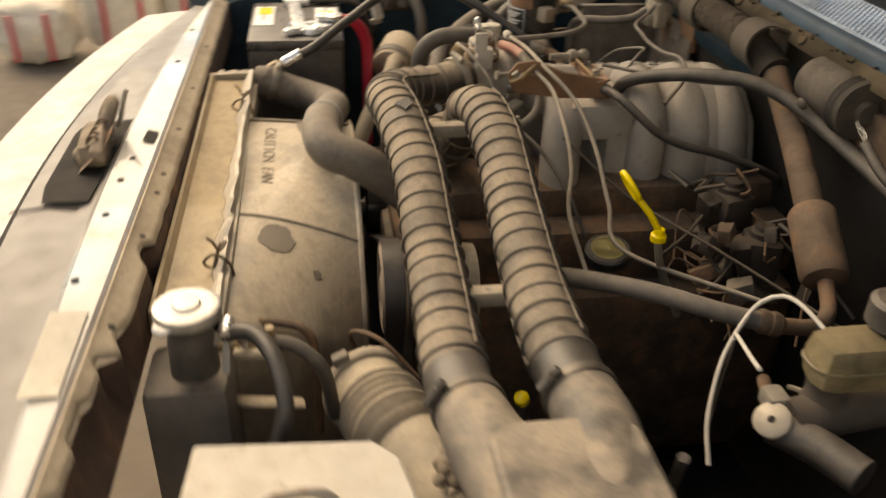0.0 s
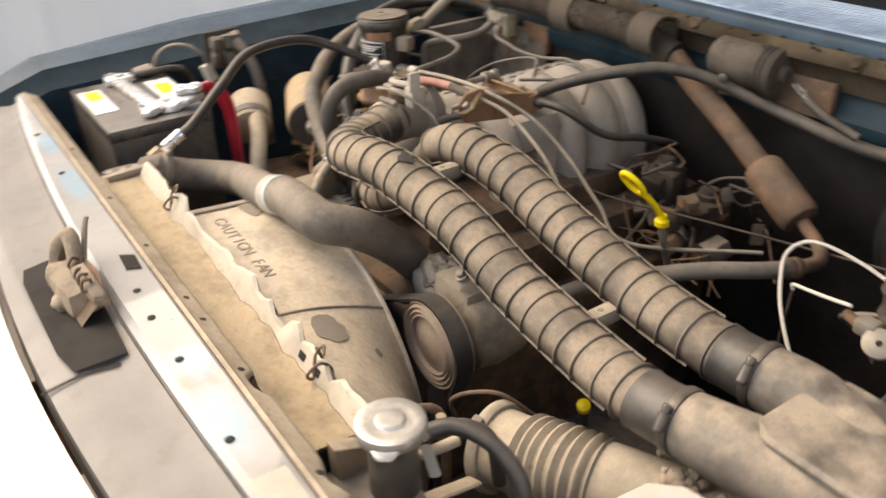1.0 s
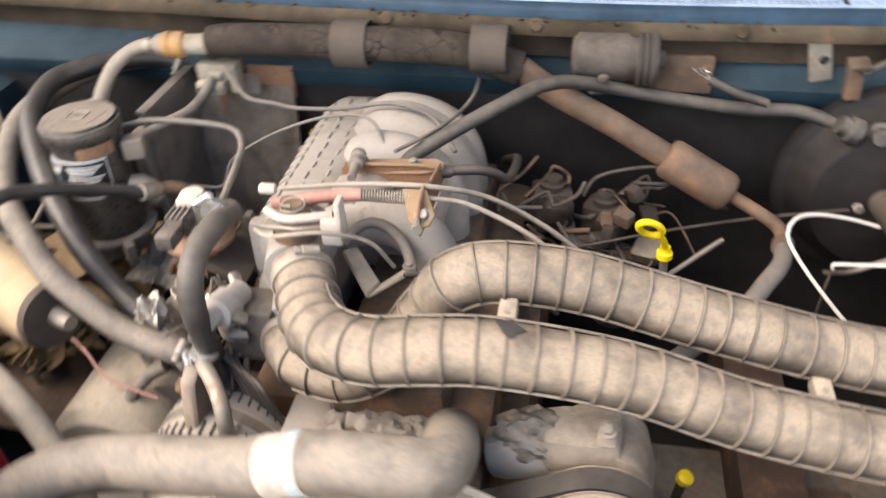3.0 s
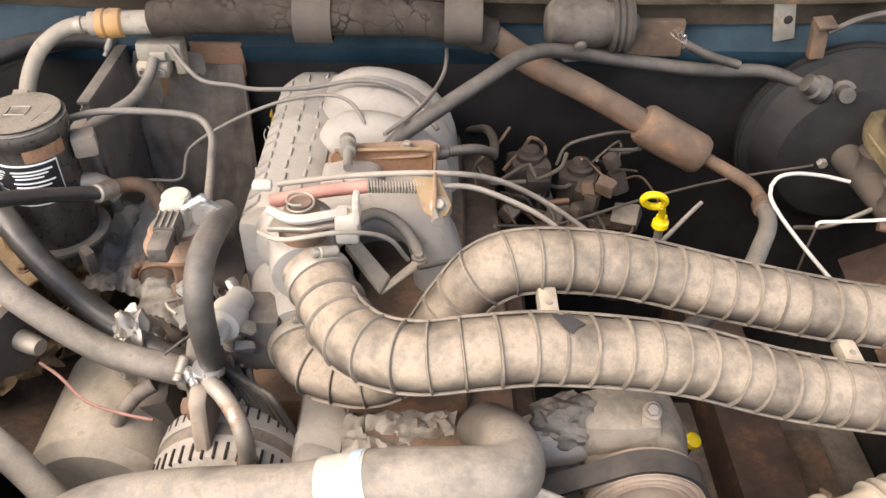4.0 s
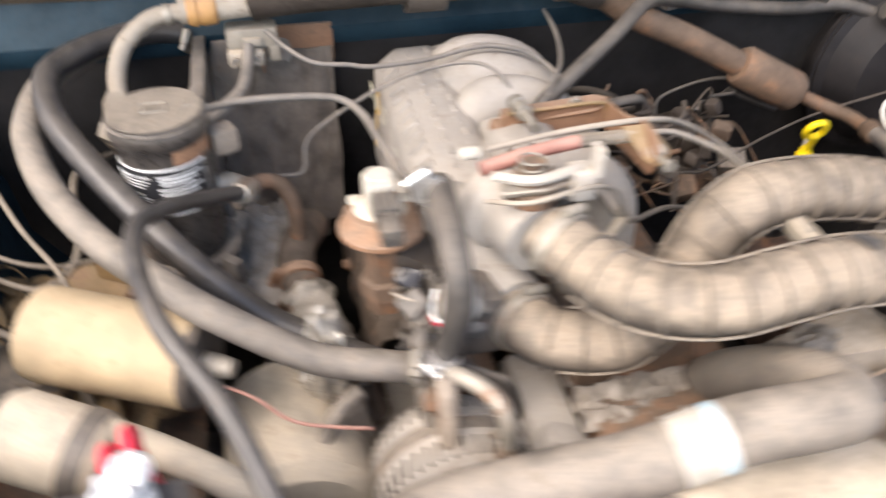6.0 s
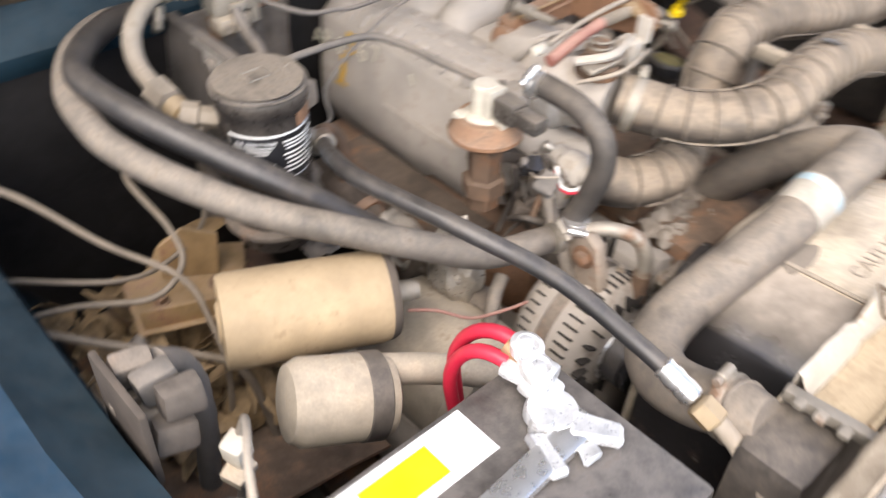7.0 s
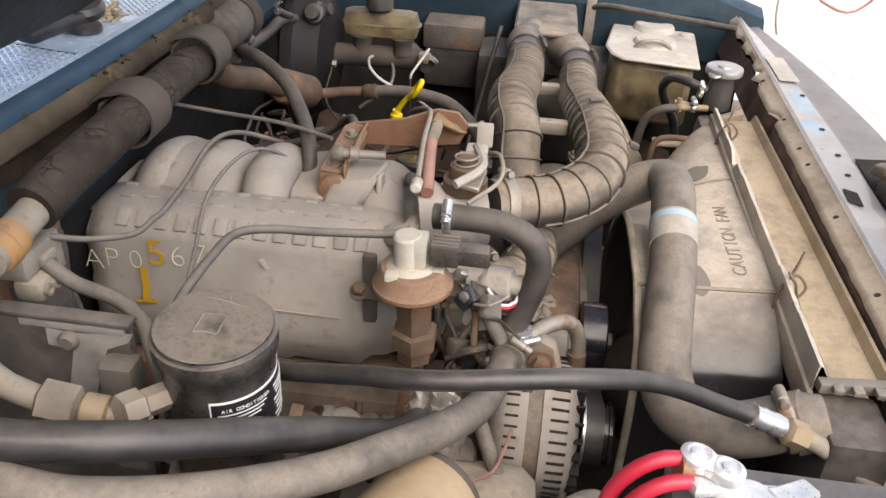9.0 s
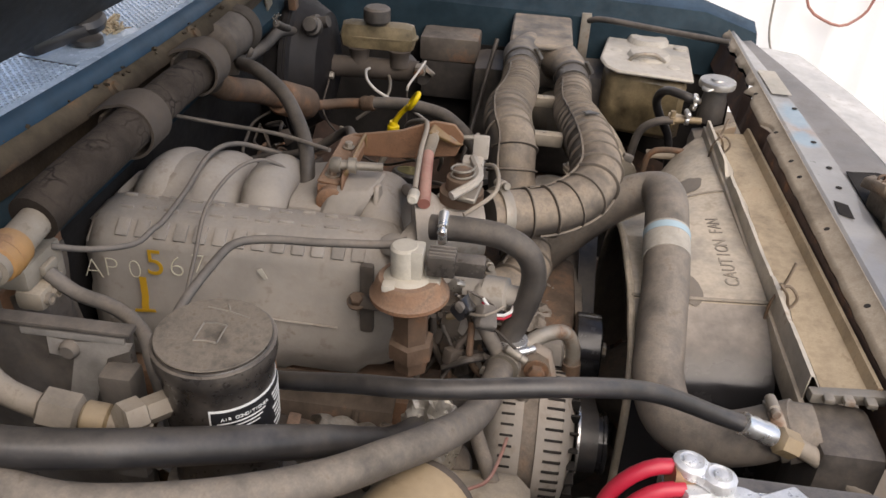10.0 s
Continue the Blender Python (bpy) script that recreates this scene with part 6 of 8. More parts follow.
box((-0.518, 0.122, 1.0385), (0.022, 0.030, 0.009), 0.003, rot(4, 4, -24), bar)
part("strap_bar", roughen(bar, 0.0008, 90), LEAD, clamp)
for q in (-0.5, 0.5):
    c = Vector((-0.518, 0.122, 1.043)) + Vector((0.40, 0.90, 0.06)) * 0.024 * q
    part("bolt", lathe(c, (0.05, -0.06, 1), [(0, 0.0055), (0.003, 0.0055), (0.0035, 0.004)], 6), LEAD, clamp)
part("flake", roughen(slab([(-0.535, 0.060, 1.011), (-0.520, 0.054, 1.011), (-0.528, 0.040, 1.011), (-0.545, 0.044, 1.011)], (0, 0, 0.006), 0.002), 0.003, 120), LEAD, clamp)
red = thing("positive_cable", (-0.50, 0.18, 0.9), "bright red positive battery cables", "cable")
part("copper", tube([(-0.503, 0.140, 1.036), (-0.506, 0.156, 1.040)], 0.0095, 12), material("bare_copper", (0.30, 0.17, 0.09), 0.5, metal=0.6, dust=0.1), red)
part("cable", tube([(-0.499, 0.148, 1.042), (-0.502, 0.164, 1.044), (-0.506, 0.182, 1.036), (-0.509, 0.198, 1.014), (-0.511, 0.204, 0.982), (-0.503, 0.202, 0.918), (-0.49, 0.20, 0.80)], 0.0062, 16), RED, red)
part("cable", tube([(-0.514, 0.146, 1.036), (-0.518, 0.162, 1.036), (-0.521, 0.178, 1.026), (-0.522, 0.192, 1.002), (-0.521, 0.197, 0.972), (-0.510, 0.196, 0.91), (-0.497, 0.195, 0.80)], 0.0060, 16), RED, red)
neg = thing("negative_cable", (-0.7, 0.15, 0.9), "grey negative battery cable and clamp", "cable")
part("clamp", box((-0.715, 0.070, 1.020), (0.030, 0.05, 0.014), 0.005), LEAD, neg)
part("cable", tube([(-0.715, 0.090, 1.022), (-0.72, 0.17, 1.02), (-0.735, 0.20, 1.0), (-0.74, 0.22, 0.95), (-0.74, 0.23, 0.88)], 0.007, 12), RUBBER, neg)

sil = thing("air_silencer", (-0.58, 0.26, 0.85), "dusty pale grey air silencer canister with a tan elbow pipe", "canister")
part("canister", lathe((-0.632, 0.280, 0.955), (0.075, -0.03, -0.02), [(0, 0.018), (0.004, 0.032), (0.014, 0.038), (0.085, 0.038), (0.093, 0.035), (0.098, 0.026), (0.10, 0.016)], 36), BOOT, sil)
part("collar", lathe((-0.572, 0.256, 0.939), (0.075, -0.03, -0.02), [(0, 0.038), (0.001, 0.0392), (0.018, 0.0392), (0.019, 0.038)], 36), BLACK_PLASTIC, sil)
part("elbow_pipe", tube([(-0.545, 0.257, 0.953), (-0.505, 0.243, 0.937), (-0.455, 0.218, 0.915), (-0.41, 0.192, 0.88), (-0.38, 0.17, 0.83), (-0.37, 0.16, 0.77)], 0.0145, 20), BOOT, sil)
pump2 = thing("air_pump", (-0.40, 0.33, 0.75), "dusty tan air pump body low beside the engine", "pump")
part("body", lathe((-0.40, 0.24, 0.80), AX, [(0, 0.03), (0.006, 0.062), (0.02, 0.074), (0.15, 0.074), (0.165, 0.06), (0.17, 0.02)], 36), BOOT, pump2)
part("pink_lead", tube([(-0.455, 0.325, 0.915), (-0.43, 0.31, 0.91), (-0.40, 0.29, 0.895), (-0.36, 0.28, 0.888), (-0.33, 0.275, 0.885)], 0.0018, 8), PINK, pump2)
side_hose = thing("bypass_hose", (-0.36, 0.27, 0.8), "grey rubber bypass hose looping past the alternator", "hose")
part("hose", tube([(-0.272, 0.318, 0.995), (-0.280, 0.295, 0.957), (-0.279, 0.270, 0.912), (-0.268, 0.255, 0.87), (-0.25, 0.25, 0.84)], 0.0080, 12), RUBBER_GREY, side_hose)
stub_hose = thing("breather_hose", (-0.37, 0.29, 0.8), "short bent grey hose behind the alternator", "hose")
part("hose", tube([(-0.335, 0.31, 0.90), (-0.355, 0.30, 0.89), (-0.375, 0.285, 0.865), (-0.378, 0.275, 0.83), (-0.365, 0.265, 0.79)], 0.008, 14), RUBBER_GREY, stub_hose)

# ---------------------------------------------------------------- passenger-side firewall: heater case
COVER_BLACK = material("smeared_black_cover", (0.060, 0.059, 0.060), 0.30, dust=0.5, scale=16, vary=0.8, side=0.25)
case = thing("heater_case", (-0.45, 0.70, 0.8), "dark dusty heater and evaporator housing on the firewall", "heater housing")
part("case", roughen(box((-0.385, 0.752, 0.88), (0.13, 0.03, 0.25), 0.012), 0.002, 25), HEATER_CASE, case)
part("upper_case", roughen(box((-0.40, 0.755, 1.02), (0.10, 0.04, 0.10), 0.015), 0.003, 30), HEATER_CASE, case)
part("cover", box((-0.457, 0.705, 0.975), (0.010, 0.225, 0.195), 0.003), COVER_BLACK, case)
part("cover_lip", box((-0.458, 0.705, 1.073), (0.015, 0.232, 0.005), 0.002), COVER_BLACK, case)
WORN_PATCH = material("worn_pale_patch", (0.33, 0.315, 0.295), 0.5, dust=0.3, scale=30, vary=0.35)
part("cover_rim", box((-0.4625, 0.640, 1.0655), (0.003, 0.090, 0.007), 0.001), WORN_PATCH, case)
part("cover_step", box((-0.470, 0.600, 0.985), (0.026, 0.030, 0.115), 0.006), GREY_PLASTIC, case)
part("cover_boss", lathe((-0.460, 0.644, 1.052), (-1, 0, 0), [(0, 0.009), (0.008, 0.008), (0.010, 0.006), (0.010, 0.0)], 18), GREY_PLASTIC, case)
part("patch", slab([(-0.4626, 0.663, 1.062), (-0.4626, 0.642, 1.059), (-0.4626, 0.588, 1.065), (-0.4626, 0.593, 1.056), (-0.4626, 0.613, 1.046), (-0.4626, 0.633, 0.991), (-0.4626, 0.643, 0.973), (-0.4626, 0.661, 0.974), (-0.4626, 0.643, 1.041), (-0.4626, 0.664, 1.044)], (-0.0008, 0, 0), 0), WORN_PATCH, case, "worn pale grey patch")
mat_rows = []
for k in range(31):
    x = -0.452 + 0.150 * k / 30
    mat_rows.append([(x, 0.728 + 0.012 * (z - 0.82) / 0.25 + 0.011 * noise.noise((x * 34, z * 9, 3.0)) + 0.006 * noise.noise((x * 80, z * 26, 7.0)), z + 0.012 * noise.noise((x * 20, 5.0, 1.0)) * (z > 1.04)) for z in [0.80 + 0.250 * q / 22 for q in range(23)]])
part("insulation_mat", sheet(mat_rows, 0.004), INSULATION, case, "sagging grimy insulation mat with vertical folds")
part("rust_tab", box((-0.335, 0.745, 1.055), (0.07, 0.010, 0.05), 0.003), RUSTY, case)
part("rust_tab", box((-0.40, 0.738, 1.03), (0.03, 0.010, 0.06), 0.003), RUSTY, case)

fittings = thing("refrigerant_fittings", (-0.56, 0.6, 0.98), "pale aluminium refrigerant pipe nuts beside the accumulator", "pipe fitting")
part("nut", lathe((-0.542, 0.624, 1.062), (0.05, -0.5, -0.12), [(0, 0.011), (0.003, 0.0165), (0.028, 0.0165), (0.031, 0.012)], 6), PALE_ALU, fittings)
part("collar", lathe((-0.539, 0.593, 1.055), (0.05, -0.5, -0.10), [(0, 0.011), (0.002, 0.013), (0.018, 0.013), (0.020, 0.009)], 18), BRASS, fittings)
part("nut", lathe((-0.545, 0.562, 1.050), (0.3, -0.2, 0.02), [(0, 0.008), (0.002, 0.0125), (0.020, 0.0125), (0.022, 0.009)], 6), PALE_ALU, fittings)
part("stub", tube([(-0.537, 0.577, 1.052), (-0.535, 0.562, 1.05), (-0.51, 0.548, 1.048)], 0.0085, 12), PALE_ALU, fittings)

conn = thing("wire_connector", (-0.40, 0.69, 1.06), "dusty white two-way wiring connector", "connector")
part("shell", box((-0.396, 0.712, 1.085), (0.058, 0.03, 0.024), 0.005), BOOT, conn)
part("insert", box((-0.405, 0.700, 1.064), (0.042, 0.026, 0.020), 0.006), BOOT, conn)
part("ear", box((-0.372, 0.708, 1.07), (0.012, 0.02, 0.03), 0.003), BOOT, conn)
for x in (-0.417, -0.405, -0.393):
    part("socket", lathe((x, 0.687, 1.064), (0, -1, 0.05), [(0, 0.0055), (0.004, 0.0055), (0.004, 0.0035), (0.001, 0.003)], 12), PALE_ALU, conn)
part("latch_tab", box((-0.396, 0.694, 1.083), (0.020, 0.006, 0.010), 0.002), BOOT, conn)
loom_points = {
    "connector_loom": ([(-0.401, 0.692, 1.080), (-0.405, 0.668, 1.065), (-0.413, 0.627, 1.059), (-0.435, 0.594, 1.055), (-0.458, 0.576, 1.040), (-0.455, 0.572, 0.99), (-0.445, 0.575, 0.93)], 0.0068),
    "vacuum_line": ([(-0.473, 0.558, 1.068), (-0.427, 0.562, 1.078), (-0.364, 0.559, 1.080), (-0.316, 0.553, 1.077), (-0.294, 0.525, 1.072), (-0.286, 0.487, 1.069), (-0.280, 0.454, 1.068), (-0.273, 0.412, 1.068), (-0.268, 0.394, 1.072)], 0.0043),
    "injector_loom": ([(-0.380, 0.699, 1.094), (-0.361, 0.677, 1.082), (-0.331, 0.648, 1.073), (-0.293, 0.646, 1.068), (-0.266, 0.648, 1.062), (-0.204, 0.649, 1.064), (-0.134, 0.647, 1.076), (-0.079, 0.634, 1.066), (-0.042, 0.593, 1.040)], 0.0030),
    "sensor_wire": ([(-0.436, 0.553, 0.979), (-0.394, 0.560, 0.985), (-0.358, 0.578, 0.976), (-0.348, 0.599, 1.005), (-0.294, 0.606, 1.040), (-0.230, 0.615, 1.064), (-0.173, 0.604, 1.079), (-0.143, 0.584, 1.080), (-0.125, 0.562, 1.062), (-0.122, 0.560, 1.035)], 0.0022),
    "cruise_cable": ([(-0.10, 0.515, 1.080), (-0.06, 0.59, 1.075), (-0.035, 0.68, 1.070), (-0.03, 0.76, 1.075)], 0.0026),
}
for nm, (pts, r) in loom_points.items():
    w = thing(nm, pts[0], "thin dusty grey wiring line draped over the engine", "wiring")
    part("line", tube(pts, r, 10), GREY_PLASTIC, w)

# ---------------------------------------------------------------- driver side: booster, reservoir, motor
booster = thing("brake_booster", (0.52, 0.66, 0.85), "black round brake booster on the firewall", "brake booster", moved=(0.035, 0, 0))
part("drum", lathe((0.48, 0.785, 0.955), (0, -1, 0), [(0, 0.125), (0.05, 0.13), (0.055, 0.137), (0.066, 0.137), (0.07, 0.125), (0.11, 0.10), (0.125, 0.05)], 44), BLACK_SHELL, booster)
part("rim", lathe((0.48, 0.732, 0.955), (0, -1, 0), [(0, 0.132), (0.001, 0.141), (0.009, 0.141), (0.010, 0.132)], 44), BLACK_SHELL, booster)
part("check_valve", lathe((0.445, 0.69, 1.045), (-0.2, -1, 0.3), [(0, 0.016), (0.01, 0.016), (0.012, 0.011), (0.03, 0.010)], 18), RUBBER, booster)
for x in (-0.045, 0.045):
    part("stud", bolt((0.48 + x, 0.668, 0.955), (0, -1, 0), 0.007, 0.012), STEEL_DULL, booster)
mc = thing("master_cylinder", (0.495, 0.6, 0.9), "grimy brake master cylinder with a yellowed fluid reservoir", "master cylinder", moved=(0.014, 0.003, 0.009))
part("cylinder", tube([(0.485, 0.67, 0.955), (0.495, 0.60, 0.953), (0.505, 0.50, 0.95)], 0.02, 18), STRAP, mc)
part("reservoir", box((0.503, 0.576, 1.014), (0.046, 0.140, 0.052), 0.0225), RESERVOIR, mc, "yellowed translucent reservoir")
part("neck_band", slab([(0.503 + 0.025 * math.copysign(abs(math.cos(a)) ** 0.6, math.cos(a)), 0.575 + 0.073 * math.copysign(abs(math.sin(a)) ** 0.6, math.sin(a)), 1.012) for a in [2 * math.pi * k / 28 for k in range(28)]], (0, 0, 0.004), 0.001), RESERVOIR, mc)
for y in (0.535, 0.610):
    part("saddle", lathe((0.496, y, 0.962), (0, 0, 1), [(0, 0.020), (0.010, 0.017), (0.020, 0.018), (0.030, 0.022)], 20), STRAP, mc)
part("outlet", tube([(0.50, 0.56, 0.95), (0.46, 0.545, 0.94), (0.43, 0.55, 0.92), (0.42, 0.60, 0.88)], 0.003, 8), STEEL_DULL, mc)
part("cap", lathe((0.497, 0.578, 1.038), (0, 0, 1), [(0, 0.020), (0.004, 0.0215), (0.006, 0.0245), (0.026, 0.0245), (0.030, 0.020), (0.0305, 0.0)], 24), BLACK_PLASTIC, mc)
fuse = thing("relay_box", (0.72, 0.46, 0.88), "dusty dark relay box by the fender", "relay box")
part("lid", box((0.72, 0.465, 0.955), (0.10, 0.12, 0.05), 0.008), CAST_IRON, fuse)
part("base", box((0.72, 0.465, 0.89), (0.09, 0.11, 0.08), 0.006), BLACK_PLASTIC, fuse)

COVER_DARK = material("grimy_brown_drum", (0.032, 0.026, 0.022), 0.8, dust=0.15, scale=25)
COVER_TAN = material("dusty_motor_cover", (0.062, 0.050, 0.042), 0.8, dust=0.28, scale=25, vary=0.6)
motor = thing("wiper_motor", (0.14, 0.72, 1.08), "dusty wiper motor with a grey cover on the firewall", "motor")
part("cover", lathe((0.092, 0.724, 1.122), (1, 0, -0.02), [(0, 0.012), (0.002, 0.024), (0.008, 0.030), (0.070, 0.032), (0.076, 0.028), (0.085, 0.027)], 32), COVER_TAN, motor, "dusty tan rounded cover")
part("nub", lathe((0.135, 0.69, 1.105), (0.1, -1, -0.5), [(0, 0.008), (0.004, 0.007), (0.006, 0.004)], 12), COVER_TAN, motor)
part("drum", lathe((0.175, 0.725, 1.118), (1, 0.02, 0), [(0, 0.032), (0.004, 0.036), (0.008, 0.033), (0.012, 0.036), (0.016, 0.033), (0.020, 0.036), (0.026, 0.034), (0.028, 0.014), (0.036, 0.012)], 32), COVER_DARK, motor)
part("plate", box((0.21, 0.738, 1.095), (0.13, 0.014, 0.05), 0.004), RUST_DARK, motor)
part("connector", roughen(box((0.13, 0.715, 1.085), (0.03, 0.025, 0.02), 0.004, rot(0, 0, 15)), 0.002, 60), COVER_TAN, motor)
stalk = thing("bare_wire_stub", (0.25, 0.68, 1.08), "frayed bare wire end with a sleeve", "wire")
part("sleeve", tube([(0.265, 0.69, 1.108), (0.30, 0.69, 1.092), (0.34, 0.695, 1.078)], 0.006, 10), RUBBER, stalk)
for k in range(5):
    part("strand", tube([(0.266, 0.69, 1.108), (0.252 + 0.003 * k, 0.688, 1.116 + 0.003 * (k % 3)), (0.243 + 0.004 * k, 0.688 - 0.002 * k, 1.124 + 0.004 * (k % 2))], 0.0009, 5), STEEL, stalk)
tab = thing("firewall_bracket", (0.43, 0.75, 1.08), "small drilled steel bracket on the firewall", "bracket")
part("plate", box((0.405, 0.748, 1.115), (0.028, 0.004, 0.055), 0.002, rot(0, -12, 0)), STEEL_DULL, tab)
part("hole", lathe((0.409, 0.7455, 1.117), (0, -1, 0), [(0, 0.006), (0.0006, 0.005)], 14), SHADOW_BLACK, tab)
part("block", box((0.440, 0.715, 1.105), (0.020, 0.014, 0.050), 0.003, rot(0, -6, 0)), RUST_BROWN, tab)
part("fold", box((0.440, 0.708, 1.130), (0.024, 0.026, 0.004), 0.0015, rot(8, -6, 0)), RUST_BROWN, tab)
part("clip_wire", tube([(0.448, 0.706, 1.118), (0.475, 0.70, 1.138), (0.52, 0.705, 1.146), (0.58, 0.715, 1.142)], 0.004, 8), RUBBER, tab)

dip = thing("dipstick", (0.21, 0.49, 0.9), "bright yellow looped transmission dipstick handle", "dipstick", moved=(0.006, 0.006, 0.002))
part("collar", lathe((0.212, 0.490, 0.968), (0, 0, 1), [(0, 0.006), (0.001, 0.0095), (0.008, 0.0095), (0.010, 0.007), (0.016, 0.0062)], 20), YELLOW, dip)
part("stem", tube([(0.212, 0.490, 0.980), (0.207, 0.478, 1.000), (0.199, 0.464, 1.017)], 0.0042, 12, 0.003), YELLOW, dip)
ey, ex = Vector((-0.022, -0.017, 0.027)).normalized(), Vector((-0.8, 0.2, -0.5)).normalized()
loop = [Vector((0.199, 0.464, 1.017)) + ey * 0.018 * (1 - math.cos(a)) + ex * 0.0105 * math.sin(a) for a in [2 * math.pi * k / 22 for k in range(22)]]
part("loop", tube(loop, 0.0040, 12, 0.003), YELLOW, dip)
part("tube", tube([(0.212, 0.49, 0.968), (0.213, 0.50, 0.93), (0.20, 0.54, 0.85)], 0.005, 10), STEEL_DULL, dip)

white_wire = thing("white_wire", (0.42, 0.5, 0.9), "white ground wire bent into a high loop", "wire")
part("wire", tube([(0.478, 0.466, 0.869), (0.443, 0.475, 0.896), (0.401, 0.501, 0.934), (0.373, 0.532, 0.961), (0.363, 0.553, 0.977), (0.372, 0.569, 0.989), (0.395, 0.577, 0.992), (0.436, 0.585, 0.984), (0.474, 0.587, 0.974)], 0.0025, 10), WIRE_WHITE, white_wire)
ring_wire = thing("sensor_lead", (0.46, 0.5, 0.9), "white lead ending in a round plug on a black sensor", "wire", moved=(0.005, -0.003, 0.008))
part("wire", tube([(0.402, 0.509, 0.957), (0.401, 0.508, 0.962), (0.405, 0.507, 0.965), (0.422, 0.504, 0.968), (0.453, 0.496, 0.976), (0.481, 0.489, 0.984)], 0.0022, 10), WIRE_WHITE, ring_wire)
part("drop_lead", tube([(0.402, 0.509, 0.958), (0.400, 0.509, 0.93), (0.398, 0.508, 0.89), (0.397, 0.508, 0.84)], 0.0016, 8), STRAP, ring_wire)
part("ferrule", tube([(0.470, 0.503, 0.963), (0.49, 0.497, 0.962)], 0.006, 10), RUST_BROWN, ring_wire)
part("plug", lathe((0.516, 0.492, 0.953), (0.25, -0.55, 0.7), [(0, 0.012), (0.001, 0.0165), (0.007, 0.0165), (0.008, 0.015), (0.008, 0.0)], 28), STEEL_DULL, ring_wire)
part("rivet", lathe((0.516, 0.492, 0.953), (0.25, -0.55, 0.7), [(0.008, 0.0035), (0.0088, 0.003)], 12), SHADOW_BLACK, ring_wire)
part("neck", box((0.497, 0.50, 0.962), (0.024, 0.02, 0.018), 0.005), STEEL_DULL, ring_wire)
part("sensor", tube([(0.51, 0.495, 0.945), (0.54, 0.52, 0.945), (0.58, 0.54, 0.945)], 0.017, 16), BLACK_PLASTIC, ring_wire)
pedal_rod = thing("prop_rod", (0.50, 0.409, 0.795), "thin black steel rod leaning beside the intake hose", "rod")
part("rod", tube([(0.60, 0.365, 1.01), (0.55, 0.387, 0.903), (0.50, 0.409, 0.795)], 0.0042, 10), BLACK_PLASTIC, pedal_rod)
stay = thing("hood_prop", (0.72, 0.05, 0.95), "dark steel hood prop lying along the fender", "rod")
part("rod", tube([(0.74, 0.19, 1.02), (0.72, 0.16, 1.03), (0.68, 0.05, 1.03), (0.63, -0.07, 1.032)], 0.006, 10), BLACK_PLASTIC, stay)
part("bracket", box((0.74, 0.195, 0.985), (0.006, 0.02, 0.10), 0.002), STEEL_DULL, stay)
low_hose = thing("steering_hose", (0.33, 0.48, 0.9), "dusty steel-ended power steering hose", "hose")
part("hose", tube([(0.193, 0.347, 0.909), (0.244, 0.370, 0.945), (0.298, 0.417, 0.965), (0.327, 0.463, 0.967), (0.354, 0.517, 0.960), (0.368, 0.579, 0.948)], 0.0105, 14), GREY_PLASTIC, low_hose)
part("collar", lathe((0.362, 0.554, 0.953), (0.014, 0.062, -0.012), [(0, 0.012), (0.006, 0.014), (0.012, 0.012), (0.018, 0.014), (0.024, 0.012)], 14), RUST_BROWN, low_hose)

oilcap = thing("filler_cap", (0.15, 0.4, 0.9), "black oil filler cap with a faint yellow printed ring", "cap")
YELLOW_WORN = material("worn_yellow_print", (0.30, 0.26, 0.08), 0.7, dust=0.3)
part("cap", lathe((0.160, 0.460, 0.912), (0.2, -0.1, 1), [(0, 0.026), (0.004, 0.029), (0.016, 0.029), (0.019, 0.026), (0.0195, 0.0)], 28), RUBBER_CLEAN, oilcap)
part("print_ring", lathe((0.164, 0.458, 0.9312), (0.2, -0.1, 1), [(0, 0.0215), (0.0005, 0.0215), (0.0005, 0.0195), (0, 0.0195)], 28), YELLOW_WORN, oilcap)
part("print_bar", box((0.164, 0.458, 0.9316), (0.016, 0.003, 0.0006), 0), YELLOW_WORN, oilcap)

PLATE = material("dusty_white_plate", (0.55, 0.52, 0.46), 0.55, dust=0.55, dust_colour=(0.50, 0.44, 0.36))
bottle = thing("coolant_bottle", (0.6, 0.07, 0.8), "dusty plastic coolant bottle with two round embossed lobes on top", "bottle")
part("tank", slab([(0.530, 0.008, 0.86), (0.73, -0.008, 0.86), (0.80, 0.130, 0.86), (0.60, 0.158, 0.86), (0.562, 0.148, 0.86)], (0, 0, 0.120), 0.012), RESERVOIR, bottle, "brown stained tank")
part("top_plate", slab([(0.522, 0.000, 0.982), (0.738, -0.016, 0.978), (0.813, 0.137, 0.980), (0.600, 0.167, 0.986), (0.556, 0.158, 0.986), (0.535, 0.138, 0.985)], (0, 0, 0.007), 0.003), PLATE, bottle, "pale flat top with embossed lobes")
for x, y in ((0.640, 0.072), (0.738, 0.066)):
    part("lobe", lathe((x, y, 0.986), (0, 0, 1), [(0, 0.042), (0.006, 0.041), (0.012, 0.036), (0.013, 0.026), (0.0115, 0.014), (0.0115, 0.0)], 28), PLATE, bottle)
for x, y in ((0.585, 0.03), (0.66, 0.135), (0.77, 0.118), (0.71, 0.005)):
    part("bump", lathe((x, y, 0.986), (0, 0, 1), [(0, 0.013), (0.004, 0.012), (0.006, 0.007), (0.0062, 0.0)], 18), PLATE, bottle)
